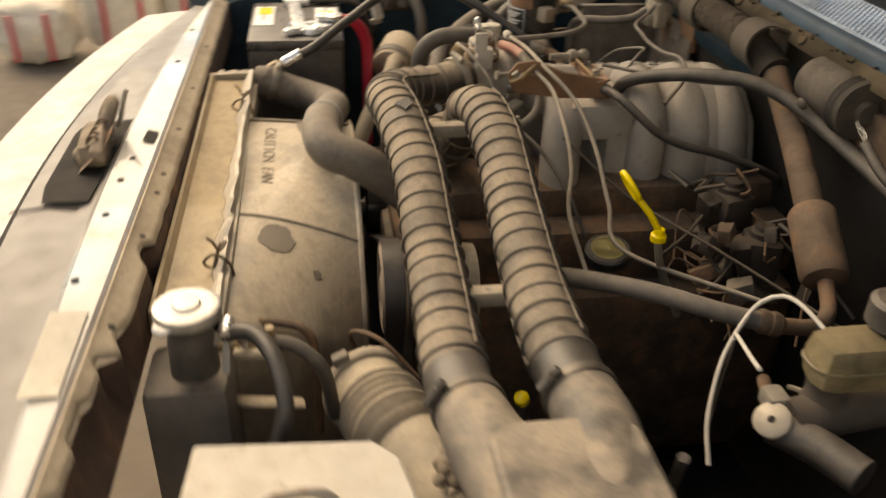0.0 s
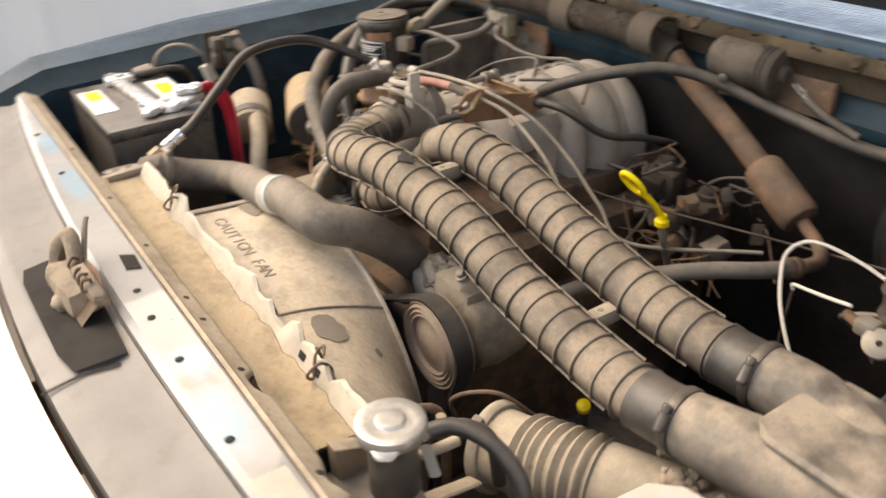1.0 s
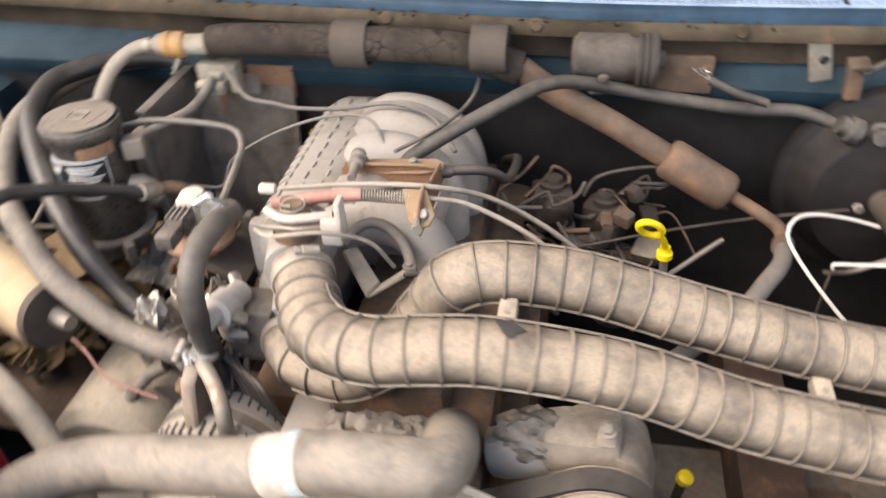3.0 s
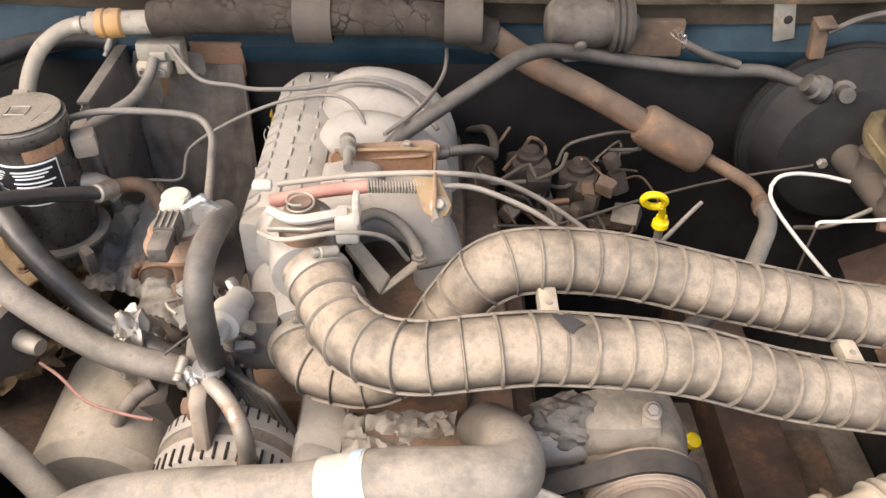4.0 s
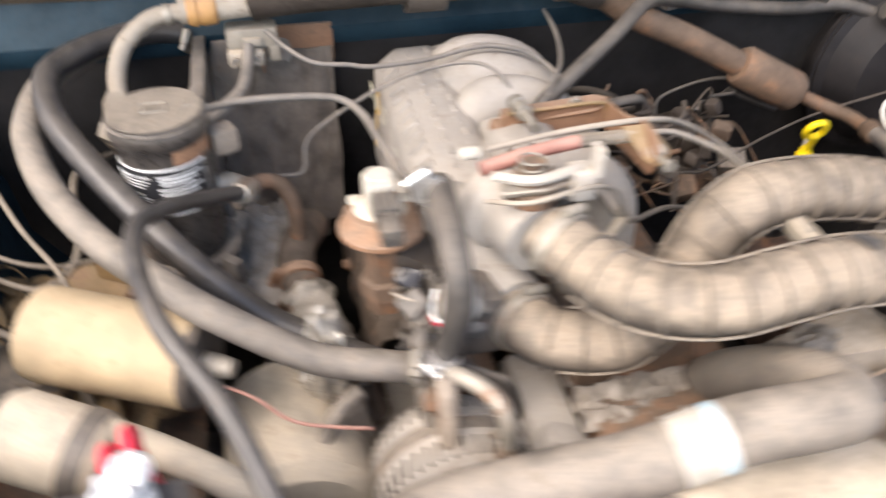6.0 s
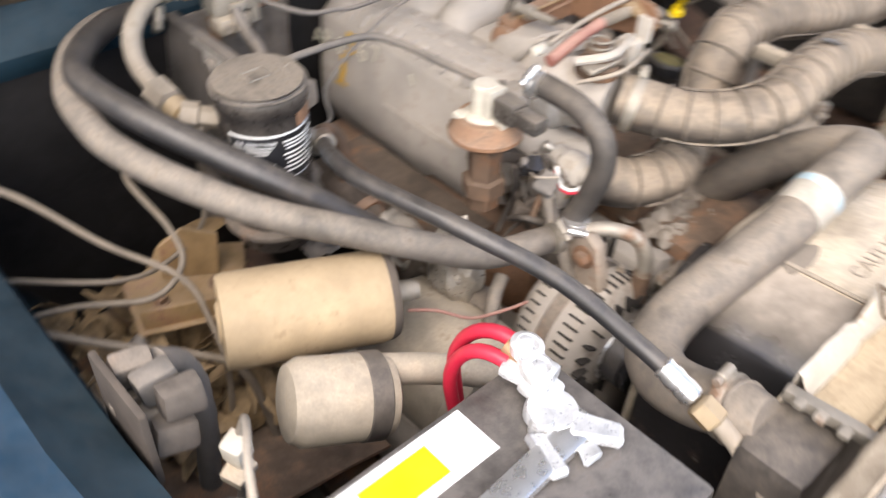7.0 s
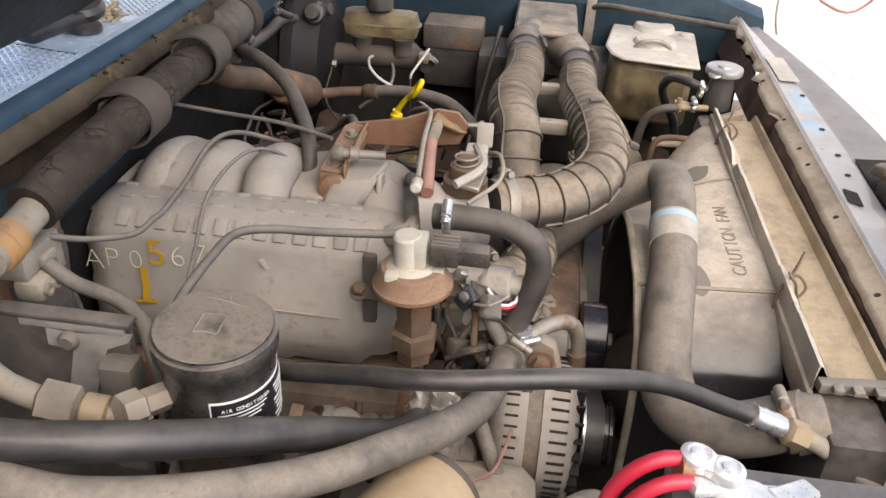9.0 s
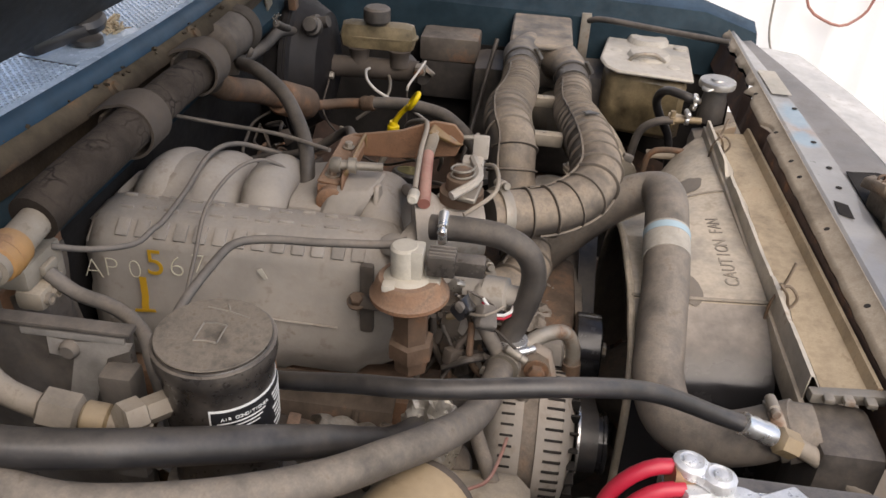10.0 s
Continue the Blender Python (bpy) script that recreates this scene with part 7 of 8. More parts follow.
part("handle", tube([(0.605, 0.115, 0.985), (0.598, 0.10, 1.003), (0.600, 0.065, 1.005), (0.61, 0.045, 0.99)], 0.004, 8), STEEL_DULL, bottle)

clod = thing("dirt_clod", (0.524, 0.205, 0.93), "crumbly tan clod of dirt lying on the ribbed boot", "debris", kind="stuff")
random.seed(47)
bm = bmesh.new()
for k in range(26):
    got = bmesh.ops.create_icosphere(bm, subdivisions=2, radius=1.0)["verts"]
    c = Vector((0.524 + random.gauss(0, 0.015), 0.205 + random.gauss(0, 0.009), 0.933 + abs(random.gauss(0, 0.004))))
    a = random.uniform(0.003, 0.009)
    for v in got:
        v.co = c + a * v.co * (1 + 0.35 * noise.noise(v.co * 1.7 + c * 40))
part("crumbs", bm, MUD, clod)

# small clutter: ignition bits, foil, hoses under the twin ducts
clutter = thing("foil_heat_shield", (-0.36, 0.35, 0.9), "crumpled foil heat shield beside the manifold", "heat shield")
random.seed(11)
bm = bmesh.new()
bmesh.ops.create_icosphere(bm, subdivisions=4, radius=1.0)
for v in bm.verts:
    f = 1 + 0.22 * noise.noise(v.co * 2.3) + 0.16 * noise.noise(v.co * 6.1) + 0.08 * noise.noise(v.co * 13.0)
    v.co = Vector((-0.362 + 0.026 * f * v.co.x, 0.352 + 0.030 * f * v.co.y, 0.905 + 0.055 * f * v.co.z))
part("foil", bm, FOIL, clutter)
SHEETING = material("crumpled_dirty_sheeting", (0.20, 0.175, 0.15), 0.28, dust=0.45, scale=26, vary=0.7, bump=0.6, side=0.3, dust_colour=(0.38, 0.325, 0.265))


def crumpled(corner, along, across, height, seed, n=44):
    """A rumpled sheet with sharp creases."""
    c, a, b = Vector(corner), Vector(along), Vector(across)
    rows = []
    for i in range(n + 1):
        row = []
        for j in range(n + 1):
            u, v = i / n, j / n
            p = c + a * u + b * v
            q = Vector((p.x * 26, p.y * 26, seed))
            f = abs(noise.noise(q)) + 0.5 * abs(noise.noise(q * 2.3)) + 0.25 * abs(noise.noise(q * 5.1))
            row.append(p + Vector((0.006 * noise.noise(q * 1.7), 0.006 * noise.noise(q * 1.9), height * (1.0 - 1.6 * f))))
        rows.append(row)
    return sheet(rows, 0.0008)


liner = thing("crumpled_sheeting", (-0.41, 0.50, 0.87), "crumpled dirty grey sheeting stuffed behind the canister", "sheeting", "crumpled sheeting")
part("sheet", crumpled((-0.470, 0.468, 0.878), (0.085, 0, 0), (0.015, 0.145, 0.035), 0.014, 3.0), SHEETING, liner)
liner = thing("crumpled_sheeting", (-0.07, 0.27, 0.86), "crumpled dirty grey sheeting beneath the intake hose", "sheeting", "crumpled sheeting")
part("sheet", crumpled((-0.135, 0.235, 0.872), (0.115, 0, 0), (0.0, 0.085, 0.022), 0.018, 8.0, 32), SHEETING, liner)
distributor = thing("ignition_module", (-0.3, 0.34, 0.9), "grimy sensor block with wires below the throttle", "engine part")
part("block", box((-0.225, 0.335, 0.955), (0.06, 0.05, 0.07), 0.01), CAST_IRON, distributor)
part("cylinder", lathe((-0.245, 0.325, 0.955), (0, -0.2, 1), [(0, 0.018), (0.03, 0.018), (0.032, 0.013), (0.055, 0.012), (0.06, 0.008)], 18), ALU, distributor)
for dz, m in ((0.0, RED), (0.004, WHITE_CLEAN)):
    part("thin_wire", tube([(-0.262, 0.315, 1.005 + dz), (-0.268, 0.300, 0.990 + dz), (-0.262, 0.285, 0.992 + dz), (-0.250, 0.280, 1.005 + dz)], 0.0018, 8), m, distributor)
random.seed(52)
for k in range(16):
    c = (random.uniform(-0.300, -0.225), random.uniform(0.295, 0.350), random.uniform(0.915, 1.025))
    part("lump", roughen(box(c, (random.uniform(0.008, 0.022), random.uniform(0.008, 0.024), random.uniform(0.008, 0.026)), 0.004, rot(random.uniform(-40, 40), random.uniform(-40, 40), random.uniform(0, 90))), 0.0035, 110), (CAST_IRON, GLOSS_BLACK, GREY_PLASTIC, BRASS, RUBBER, FOIL)[k % 6], distributor)
for k in range(7):
    c = Vector((random.uniform(-0.295, -0.235), random.uniform(0.30, 0.345), random.uniform(0.93, 1.02)))
    part("twig_wire", tube([c, c + Vector((random.uniform(-0.02, 0.02), random.uniform(-0.03, 0.01), random.uniform(-0.03, 0.03))), c + Vector((random.uniform(-0.03, 0.03), random.uniform(-0.05, 0.0), random.uniform(-0.06, 0.02)))], 0.0016, 6), (WIRE_DUSTY, RUBBER)[k % 2], distributor)
for k in range(6):
    a = 0.7 * k
    part("wire", tube([(-0.285 + 0.01 * k, 0.35, 0.93), (-0.29 + 0.012 * k, 0.32 - 0.004 * k, 0.95 - 0.006 * k), (-0.25 + 0.01 * k, 0.30 - 0.006 * k, 0.92), (-0.22 + 0.008 * k, 0.28, 0.88 - 0.01 * k)], 0.0036, 8), RUBBER, distributor)

SOLENOID = material("oily_brown_solenoid", (0.034, 0.024, 0.018), 0.6, dust=0.10, vary=0.5, scale=30, bump=0.5)
solenoids = (((0.08, 0.655, 0.93), 12), ((0.152, 0.672, 0.90), -20))
for (x, y, z), a in solenoids:
    s = thing("solenoid_block", (x, y, z - 0.04), "grimy brown solenoid with a pale connector on the firewall side", "solenoid", "solenoids behind the engine")
    part("body", roughen(box((x, y, z), (0.055, 0.05, 0.06), 0.012, rot(0, 0, a)), 0.004, 60), SOLENOID, s)
    part("connector", roughen(box((x + 0.005, y - 0.03, z + 0.012), (0.03, 0.024, 0.028), 0.004, rot(12, 8, a)), 0.002, 70), SOLENOID, s)
    part("cap", lathe((x, y, z + 0.03), (0, 0, 1), [(0, 0.018), (0.008, 0.018), (0.01, 0.013), (0.016, 0.012)], 16), SOLENOID, s)
    part("lead", tube([(x + 0.01, y - 0.04, z), (x + 0.03, y - 0.07, z - 0.02), (x + 0.02, y - 0.10, z - 0.06)], 0.0025, 8), STRAP, s)

SHIELD_BROWN = material("sooty_brown_shield", (0.065, 0.042, 0.028), 0.8, dust=0.25, rust=0.22, vary=0.6, bump=0.6, scale=20)
shield = thing("manifold_shield", (-0.31, 0.5, 0.8), "rust-brown sheet-metal manifold heat shield", "heat shield")
part("sheet", sheet([[(-0.30, y, 0.78), (-0.312, y, 0.81), (-0.314, y, 0.845), (-0.300, y, 0.870), (-0.255, y, 0.876)] for y in (0.40, 0.45, 0.50, 0.55, 0.60, 0.65)], 0.002), SHIELD_BROWN, shield)
for y in (0.44, 0.535, 0.61):
    part("pressed_rib", tube([(-0.301, y, 0.79), (-0.313, y, 0.81), (-0.315, y, 0.845), (-0.302, y, 0.869)], 0.004, 8), SHIELD_BROWN, shield)
part("bolt", bolt((-0.315, 0.57, 0.84), (-1, 0, 0.1), 0.006, 0.007), RUSTY, shield)
tangle = thing("wiring_tangle", (-0.26, 0.34, 0.9), "tangle of grimy dark wires and plugs beside the rusty valve", "wiring")
random.seed(41)
for k in range(13):
    x, y, z = random.uniform(-0.275, -0.225), random.uniform(0.315, 0.365), random.uniform(0.955, 1.005)
    q = [(x, y, z)]
    for step in range(3):
        x, y, z = x + random.uniform(-0.018, 0.014), y + random.uniform(-0.022, 0.018), z - random.uniform(0.015, 0.040)
        q.append((x, y, z))
    part("wire", tube(q, random.uniform(0.0018, 0.0046), 8), (RUBBER, CAST_IRON, STRAP, RUST_BROWN)[k % 4], tangle)
for k in range(5):
    x, y, z = random.uniform(-0.285, -0.24), random.uniform(0.32, 0.36), random.uniform(0.90, 0.97)
    part("plug", roughen(box((x, y, z), (0.014, 0.020, 0.018), 0.003, rot(random.uniform(-40, 40), random.uniform(-40, 40), random.uniform(0, 90))), 0.002, 80), (BLACK_PLASTIC, STRAP, CAST_IRON)[k % 3], tangle)
downpipe = thing("exhaust_pipe", (-0.37, 0.48, 0.86), "rust-brown exhaust crossover pipe under the plenum", "pipe")
part("pipe", roughen(tube([(-0.355, 0.60, 0.885), (-0.375, 0.54, 0.900), (-0.378, 0.49, 0.895), (-0.365, 0.43, 0.875), (-0.34, 0.385, 0.850), (-0.32, 0.36, 0.80)], 0.021, 20), 0.0015, 50), SHIELD_BROWN, downpipe)
part("foil_wrap", roughen(sweep(spline([(-0.372, 0.470, 0.892), (-0.362, 0.430, 0.876), (-0.345, 0.395, 0.856), (-0.335, 0.375, 0.83)], 0.003), lambda q: 0.0255 + 0.002 * math.sin(q * 240), 30), 0.006, 70), material("crinkled_dusty_foil", (0.40, 0.37, 0.32), 0.38, metal=0.6, dust=0.45, scale=40, vary=0.6, bump=1.0), downpipe, "crinkled dusty foil wrap")
part("clamp", ring_clamp((-0.378, 0.49, 0.895), (0.1, -1, -0.2), 0.0225, 0.012, (-1, 0, 0.5)), RUSTY, downpipe)
debris = thing("manifold_grime", (-0.38, 0.45, 0.85), "crusted brown grime and torn insulation behind the hoses", "debris", kind="stuff")
bm = bmesh.new()
random.seed(17)
for c, r in (((-0.355, 0.405, 0.855), (0.028, 0.030, 0.042)),):
    got = bmesh.ops.create_icosphere(bm, subdivisions=4, radius=1.0)["verts"]
    for v in got:
        f = 1 + 0.28 * noise.noise(v.co * 2.1 + Vector(c) * 9) + 0.14 * noise.noise(v.co * 4.3) + 0.05 * noise.noise(v.co * 9.0)
        v.co = Vector([c[k] + r[k] * f * v.co[k] for k in range(3)])
part("crust", bm, material("crusted_grime", (0.075, 0.055, 0.04), 0.85, dust=0.3, scale=30, vary=0.7, bump=1.0), debris)

# wheel-well clutter by the passenger fender
FENDER_WIRE = material("grimy_wire_sheath", (0.11, 0.09, 0.07), 0.6, dust=0.5, dust_colour=(0.33, 0.275, 0.21))
apron = thing("wiring_bracket", (-0.60, 0.55, 0.86), "yellow-brown stamped bracket under the heater hoses", "bracket")
part("plate", slab([(-0.66, 0.50, 0.872), (-0.56, 0.46, 0.872), (-0.50, 0.56, 0.872), (-0.56, 0.60, 0.872), (-0.64, 0.58, 0.872)], (0, 0, 0.004), 0.0015), YELLOW_BROWN, apron)
part("upright", slab([(-0.60, 0.56, 0.876), (-0.55, 0.53, 0.876), (-0.545, 0.53, 0.93), (-0.575, 0.55, 0.94), (-0.60, 0.56, 0.92)], (0.002, 0.004, 0), 0.0012), YELLOW_BROWN, apron)
part("fold", box((-0.61, 0.49, 0.885), (0.09, 0.006, 0.03), 0.002, rot(0, 0, -22)), YELLOW_BROWN, apron)
for x, y in ((-0.62, 0.53), (-0.56, 0.52), (-0.585, 0.575)):
    part("bolt", bolt((x, y, 0.876), (0, 0, 1), 0.006, 0.006), RUST_BROWN, apron)
for pts, r in (([(-0.75, 0.68, 1.02), (-0.70, 0.62, 1.0), (-0.655, 0.545, 0.965), (-0.612, 0.484, 0.940), (-0.605, 0.45, 0.90), (-0.61, 0.42, 0.84), (-0.63, 0.42, 0.66)], 0.0038),
               ([(-0.56, 0.66, 0.98), (-0.60, 0.60, 0.99), (-0.595, 0.53, 0.965), (-0.603, 0.495, 0.945), (-0.64, 0.49, 0.925), (-0.70, 0.53, 0.92), (-0.75, 0.56, 0.91)], 0.0040),
               ([(-0.752, 0.52, 0.93), (-0.69, 0.46, 0.915), (-0.64, 0.43, 0.895), (-0.60, 0.40, 0.86), (-0.58, 0.38, 0.72)], 0.0050),
               ([(-0.752, 0.58, 0.95), (-0.66, 0.53, 0.93), (-0.60, 0.54, 0.915), (-0.54, 0.57, 0.92), (-0.52, 0.61, 0.95)], 0.0032)):
    w = thing("fender_wire", pts[0], "pale dusty wire drooping beside the fender", "wiring", "fender wires")
    part("line", tube(pts, r * 0.85, 10), FENDER_WIRE, w)
purge = thing("purge_canister", (-0.66, 0.50, 0.80), "dusty grey plastic canister low by the fender", "canister")
part("body", lathe((-0.68, 0.47, 0.74), (0, 0.1, 1), [(0, 0.05), (0.004, 0.056), (0.09, 0.056), (0.10, 0.05), (0.104, 0.02)], 32), Y_DUCT, purge)
part("spigot", tube([(-0.68, 0.48, 0.845), (-0.68, 0.485, 0.87), (-0.66, 0.49, 0.88)], 0.009, 12), BLACK_PLASTIC, purge)

relay = thing("fender_relay", (-0.735, 0.29, 1.0), "dusty brown relay cluster screwed to the inner fender", "relay")
part("plate", box((-0.748, 0.285, 1.030), (0.006, 0.075, 0.075), 0.002), STRAP, relay)
random.seed(29)
for k in range(6):
    c = (-0.730 + random.uniform(-0.008, 0.014), 0.262 + 0.022 * (k % 3), 1.018 + 0.032 * (k // 3))
    part("relay_can", roughen(box(c, (0.030, 0.019, 0.026), 0.005, rot(random.uniform(-15, 15), random.uniform(-15, 15), random.uniform(-20, 20))), 0.002, 70), (COVER_TAN, GREY_PLASTIC, CAST_IRON)[k % 3], relay)
part("conduit", roughen(tube([(-0.715, 0.300, 1.050), (-0.695, 0.312, 1.025), (-0.682, 0.322, 0.985), (-0.680, 0.326, 0.92), (-0.685, 0.33, 0.84)], 0.0105, 14), 0.001, 120), GREY_PLASTIC, relay)
pigtail = thing("cream_connector", (-0.70, 0.235, 0.97), "dirty cream wiring connector hanging by the battery", "connector")
part("shell", roughen(box((-0.697, 0.232, 1.004), (0.018, 0.018, 0.034), 0.004, rot(12, -14, 20)), 0.0012, 90), WHITE, pigtail)
part("collar", roughen(box((-0.700, 0.230, 0.983), (0.022, 0.020, 0.012), 0.003, rot(12, -14, 20)), 0.0012, 90), BOOT, pigtail)
part("lead", tube([(-0.694, 0.232, 1.018), (-0.692, 0.222, 1.045), (-0.702, 0.200, 1.062), (-0.716, 0.176, 1.064), (-0.728, 0.152, 1.050), (-0.736, 0.140, 1.020), (-0.745, 0.135, 0.985)], 0.0030, 10), WIRE_DUSTY, pigtail, "pale looped lead")
part("lead", tube([(-0.700, 0.229, 0.980), (-0.705, 0.225, 0.955), (-0.725, 0.225, 0.93), (-0.735, 0.23, 0.88)], 0.0034, 10), RUBBER, pigtail)
clip = thing("wiring_clip", (-0.742, 0.125, 1.01), "tan plastic wiring clip on the inner fender", "clip")
part("body", roughen(box((-0.738, 0.122, 1.020), (0.030, 0.034, 0.013), 0.004, rot(8, 10, 0)), 0.001, 80), TAN_STEEL, clip)
part("tongue", box((-0.748, 0.122, 1.008), (0.008, 0.012, 0.022), 0.002), TAN_STEEL, clip)

# grimy clutter behind the engine on the driver's side
random.seed(83)
harness = thing("wiring_harness", (0.12, 0.66, 0.86), "grimy dark brown wiring harness behind the engine", "wiring")
for k in range(14):
    x, y, z = random.uniform(0.0, 0.19), random.uniform(0.60, 0.70), random.uniform(0.90, 0.975)
    q = [(x, y, z)]
    for step in range(4):
        x, y, z = x + random.uniform(-0.01, 0.045), y + random.uniform(-0.03, 0.03), z + random.uniform(-0.028, 0.022)
        q.append((x, y, z))
    part("wire", tube(q, random.uniform(0.0016, 0.0038), 8), (RUST_DARK, STRAP, RUBBER)[k % 3], harness)
for k in range(8):
    c = (random.uniform(0.03, 0.20), random.uniform(0.60, 0.67), random.uniform(0.90, 0.955))
    part("plug", roughen(box(c, (random.uniform(0.014, 0.028), random.uniform(0.014, 0.026), random.uniform(0.012, 0.026)), 0.004, rot(random.uniform(-30, 30), random.uniform(-30, 30), random.uniform(0, 90))), 0.003, 90), (SOLENOID, RUST_DARK, COVER_TAN)[k % 3], harness)
random.seed(77)
for k in range(9):
    x, y, z = random.uniform(0.03, 0.22), random.uniform(0.60, 0.73), random.uniform(0.84, 0.90)
    c = thing("harness_connector", (x, y, z), "grimy brown wiring connector in the harness behind the engine", "connector", "harness connectors")
    part("shell", roughen(box((x, y, z), (random.uniform(0.02, 0.045), random.uniform(0.02, 0.04), random.uniform(0.02, 0.04)), 0.005, rot(random.uniform(-30, 30), random.uniform(-30, 30), random.uniform(0, 90))), 0.003, 60), (RUST_DARK, CAST_IRON, STRAP)[k % 3], c)
    part("lead", tube([(x, y, z), (x + random.uniform(-0.04, 0.04), y - 0.03, z + random.uniform(-0.01, 0.03)), (x + random.uniform(-0.08, 0.08), y - random.uniform(0.03, 0.06), z - 0.03)], 0.0017, 8), RUST_DARK, c)
spare = thing("yellow_plug", (0.253, 0.333, 0.79), "small yellow plastic plug low beside the steering pump", "plug", moved=(0.004, 0.006, -0.012))
part("plug", lathe((0.253, 0.333, 0.785), (0.3, -0.3, 1), [(0, 0.0095), (0.008, 0.0095), (0.010, 0.007), (0.0105, 0.0)], 16), YELLOW, spare)
part("stem", tube([(0.253, 0.333, 0.787), (0.25, 0.34, 0.74)], 0.006, 10), BLACK_PLASTIC, spare)
# loose thin wires across the driver's side and over the throttle
for pts, r, m in (([(0.02, 0.43, 1.02), (0.10, 0.50, 0.97), (0.22, 0.58, 0.95), (0.34, 0.64, 0.94), (0.46, 0.66, 0.95)], 0.0018, STRAP),
                  ([(-0.06, 0.36, 1.02), (0.0, 0.40, 1.0), (0.06, 0.43, 0.96), (0.10, 0.45, 0.91)], 0.0028, RUBBER),
                  ([(-0.21, 0.345, 1.075), (-0.18, 0.315, 1.09), (-0.13, 0.32, 1.095), (-0.09, 0.345, 1.07), (-0.07, 0.36, 1.03)], 0.0024, WIRE_DUSTY),
                  ([(0.33, 0.20, 0.88), (0.31, 0.16, 0.92), (0.27, 0.13, 0.90), (0.26, 0.15, 0.84)], 0.0026, RUST_BROWN)):
    w = thing("loose_wire", pts[0], "thin dusty loose wire in the engine bay", "wiring", "loose wires")
    part("line", tube(pts, r, 8), m, w)

# dusty castings that fill the depth round the accessories
casting = thing("accessory_bracket", (-0.30, 0.32, 0.65), "dusty cast bracket carrying the alternator and air pump", "bracket")
part("web", roughen(box((-0.30, 0.33, 0.70), (0.34, 0.26, 0.12), 0.03), 0.006, 18), ALU, casting)
part("rib", roughen(box((-0.17, 0.29, 0.80), (0.05, 0.12, 0.16), 0.015, rot(0, 8, 0)), 0.004, 30), ALU, casting)
part("arm", roughen(box((-0.34, 0.36, 0.80), (0.04, 0.10, 0.14), 0.014, rot(0, -10, 10)), 0.004, 30), CAST_IRON, casting)
for x, y, z in ((-0.165, 0.228, 0.83), (-0.19, 0.228, 0.77)):
    part("bolt", bolt((x, y, z), (0, -1, 0), 0.008, 0.009), STEEL_DULL, casting)
wrapfoil = thing("torn_foil_wrap", (0.09, 0.25, 0.93), "torn dusty foil wrap beside the steering pump", "wrap")
bm = bmesh.new()
bmesh.ops.create_icosphere(bm, subdivisions=4, radius=1.0)
for v in bm.verts:
    f = 1 + 0.25 * noise.noise(v.co * 2.3 + Vector((3, 1, 2))) + 0.14 * noise.noise(v.co * 6.1) + 0.05 * noise.noise(v.co * 13.0)
    v.co = Vector((0.088 + 0.040 * f * v.co.x, 0.245 + 0.026 * f * v.co.y, 0.925 + 0.026 * f * v.co.z))
part("foil", bm, material("dusty_foil", (0.20, 0.18, 0.155), 0.32, metal=0.3, dust=0.45, scale=34, vary=0.7, bump=0.9), wrapfoil)
sump = thing("front_crossmember", (0, 0.3, 0.5), "grimy dark steel crossmember under the engine", "chassis part")
part("beam", roughen(box((0.0, 0.34, 0.52), (1.2, 0.5, 0.08), 0.02), 0.004, 12), CAST_IRON, sump)
for side in (-1, 1):
    part("end_plate", roughen(box((side * 0.44, 0.34, 0.572), (0.16, 0.34, 0.024), 0.006), 0.002, 25), RUST_DARK, sump)
    for y in (0.24, 0.44):
        part("plate_bolt", bolt((side * 0.44, y, 0.584), (0, 0, 1), 0.011, 0.010), RUST_BROWN, sump)
part("front_lip", box((0.0, 0.085, 0.565), (1.1, 0.014, 0.05), 0.004), RUST_DARK, sump)

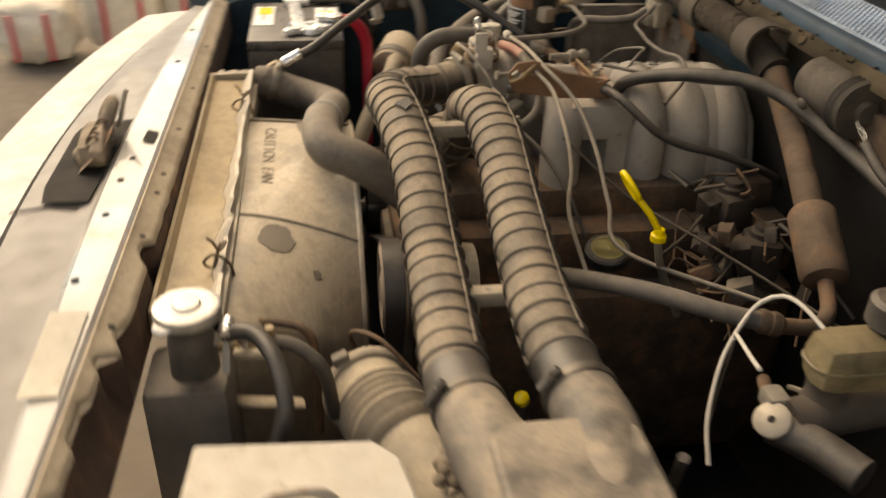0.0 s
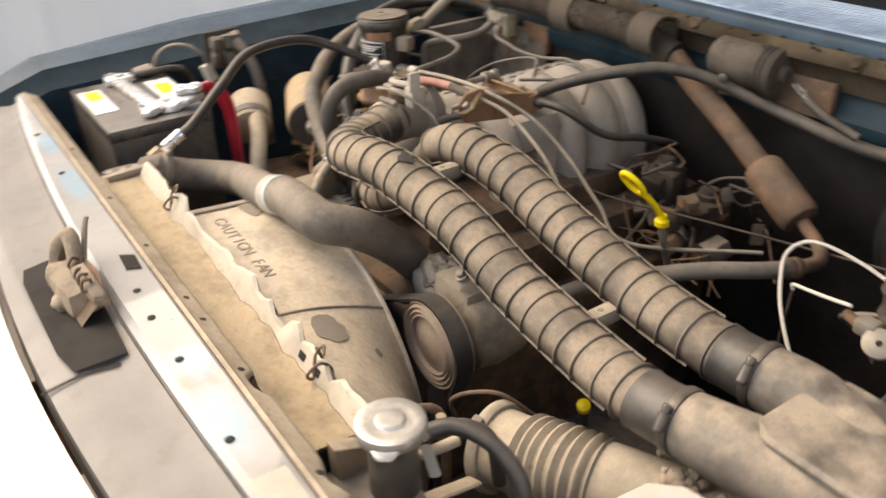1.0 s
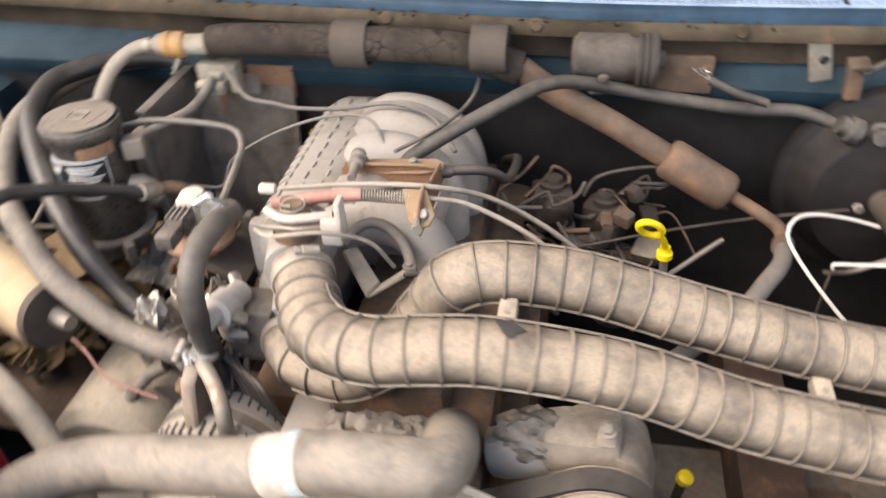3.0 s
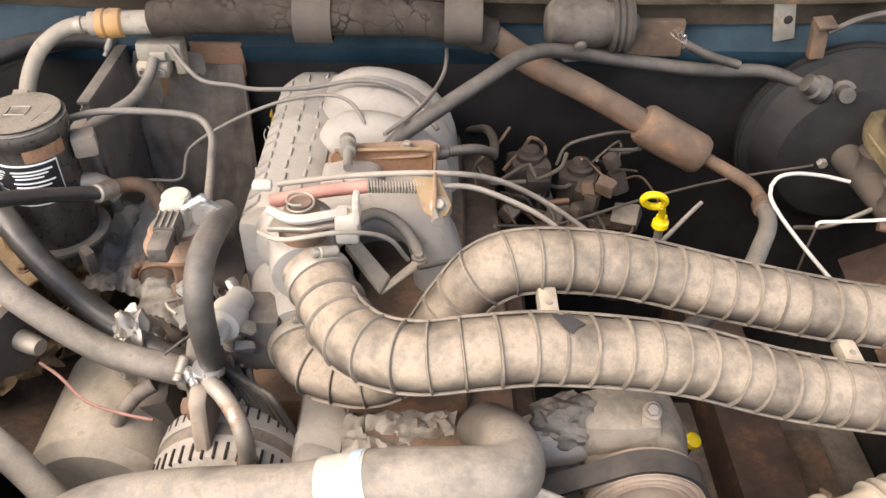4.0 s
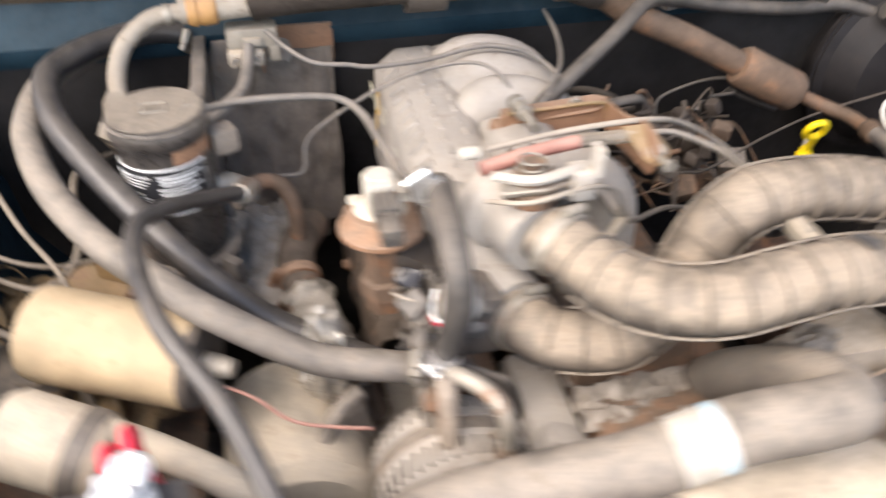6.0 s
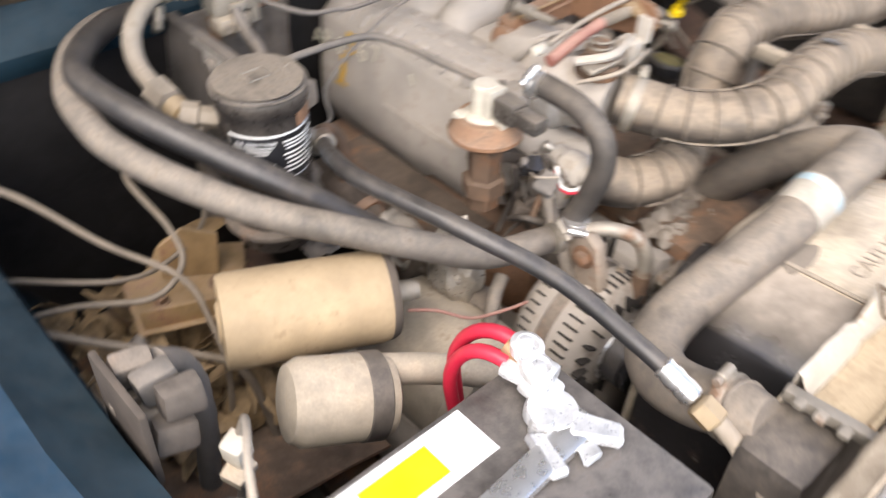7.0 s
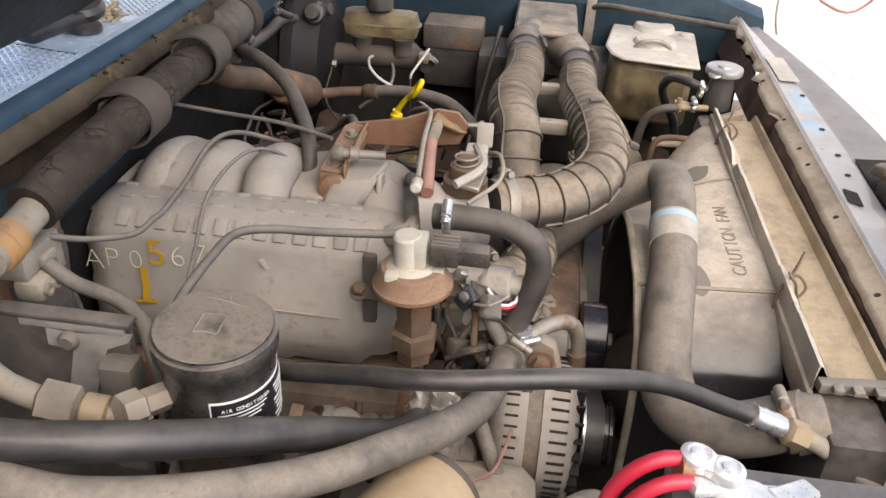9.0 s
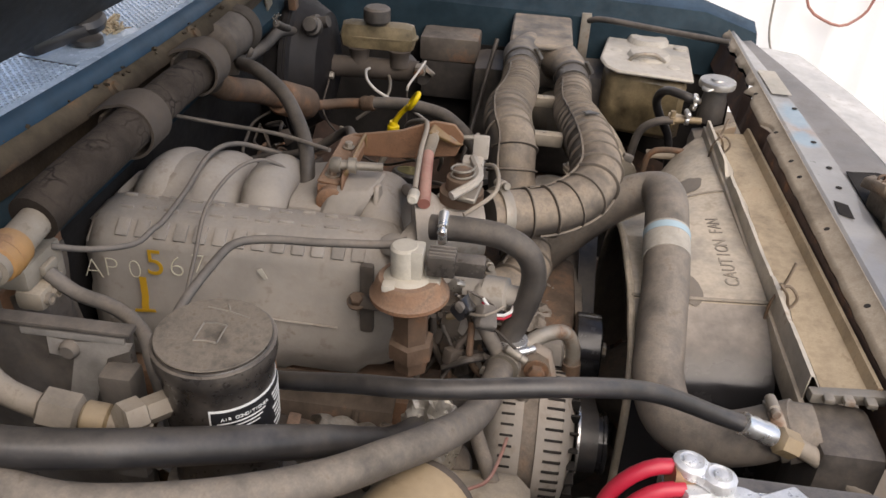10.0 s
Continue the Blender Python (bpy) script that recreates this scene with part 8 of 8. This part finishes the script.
heap = thing("wheel_well_debris", (-0.62, 0.50, 0.78), "yellow-brown dirt, leaves and scraps caught by the wheel well", "debris", kind="stuff")
random.seed(91)
bm = bmesh.new()
for k in range(150):
    at = Vector((random.uniform(-0.73, -0.50), random.uniform(0.38, 0.65), 0.790 + abs(random.gauss(0, 0.035))))
    turn = rot(random.uniform(-45, 45), random.uniform(-45, 45), random.uniform(0, 360))
    a, b, curl = random.uniform(0.010, 0.034), random.uniform(0.005, 0.014), random.uniform(-0.5, 0.5)
    grid = [[at + turn @ Vector((a * u, b * v * (1 - 0.75 * u * u), curl * a * u * u + 0.3 * b * v * v)) for v in (-1, 0, 1)] for u in (-1, -0.5, 0, 0.5, 1)]
    sheet(grid, 0.0008, bm)
for k in range(14):
    c = Vector((random.uniform(-0.72, -0.51), random.uniform(0.40, 0.64), random.uniform(0.785, 0.815)))
    got = bmesh.ops.create_icosphere(bm, subdivisions=2, radius=1.0)["verts"]
    a = random.uniform(0.012, 0.026)
    for v in got:
        v.co = c + v.co * a * (1 + 0.4 * noise.noise(v.co * 1.5 + c * 30))
part("scraps", bm, material("brown_scraps", (0.20, 0.125, 0.055), 0.85, dust=0.4, vary=0.8, scale=40, dust_colour=(0.33, 0.255, 0.165)), heap)
ledge = thing("inner_fender_shelf", (-0.64, 0.5, 0.75), "dirty inner fender shelf below the heater hoses", "truck part")
part("shelf", roughen(sheet([[(x, y, 0.775 + 0.02 * math.sin(9 * x + 7 * y)) for x in (-0.74, -0.68, -0.62, -0.56, -0.50)] for y in (0.30, 0.38, 0.46, 0.54, 0.62, 0.68)], 0.004), 0.004, 20), RUST_DARK, ledge)

drum_hose = thing("breather_line", (0.0, 0.52, 1.04), "thin black rubber line lying across the intake runners", "hose")
part("hose", tube([(-0.03, 0.505, 1.065), (0.0, 0.515, 1.062), (0.018, 0.535, 1.045), (0.024, 0.564, 1.022), (0.028, 0.60, 1.006), (0.030, 0.64, 0.996), (0.028, 0.69, 0.978), (0.022, 0.735, 0.957), (0.0, 0.775, 0.93)], 0.0060, 12), RUBBER, drum_hose)
part("end_fitting", lathe((-0.03, 0.505, 1.064), (-1, -0.2, 0), [(0, 0.006), (0.004, 0.008), (0.016, 0.008), (0.018, 0.005)], 10), BLACK_PLASTIC, drum_hose)
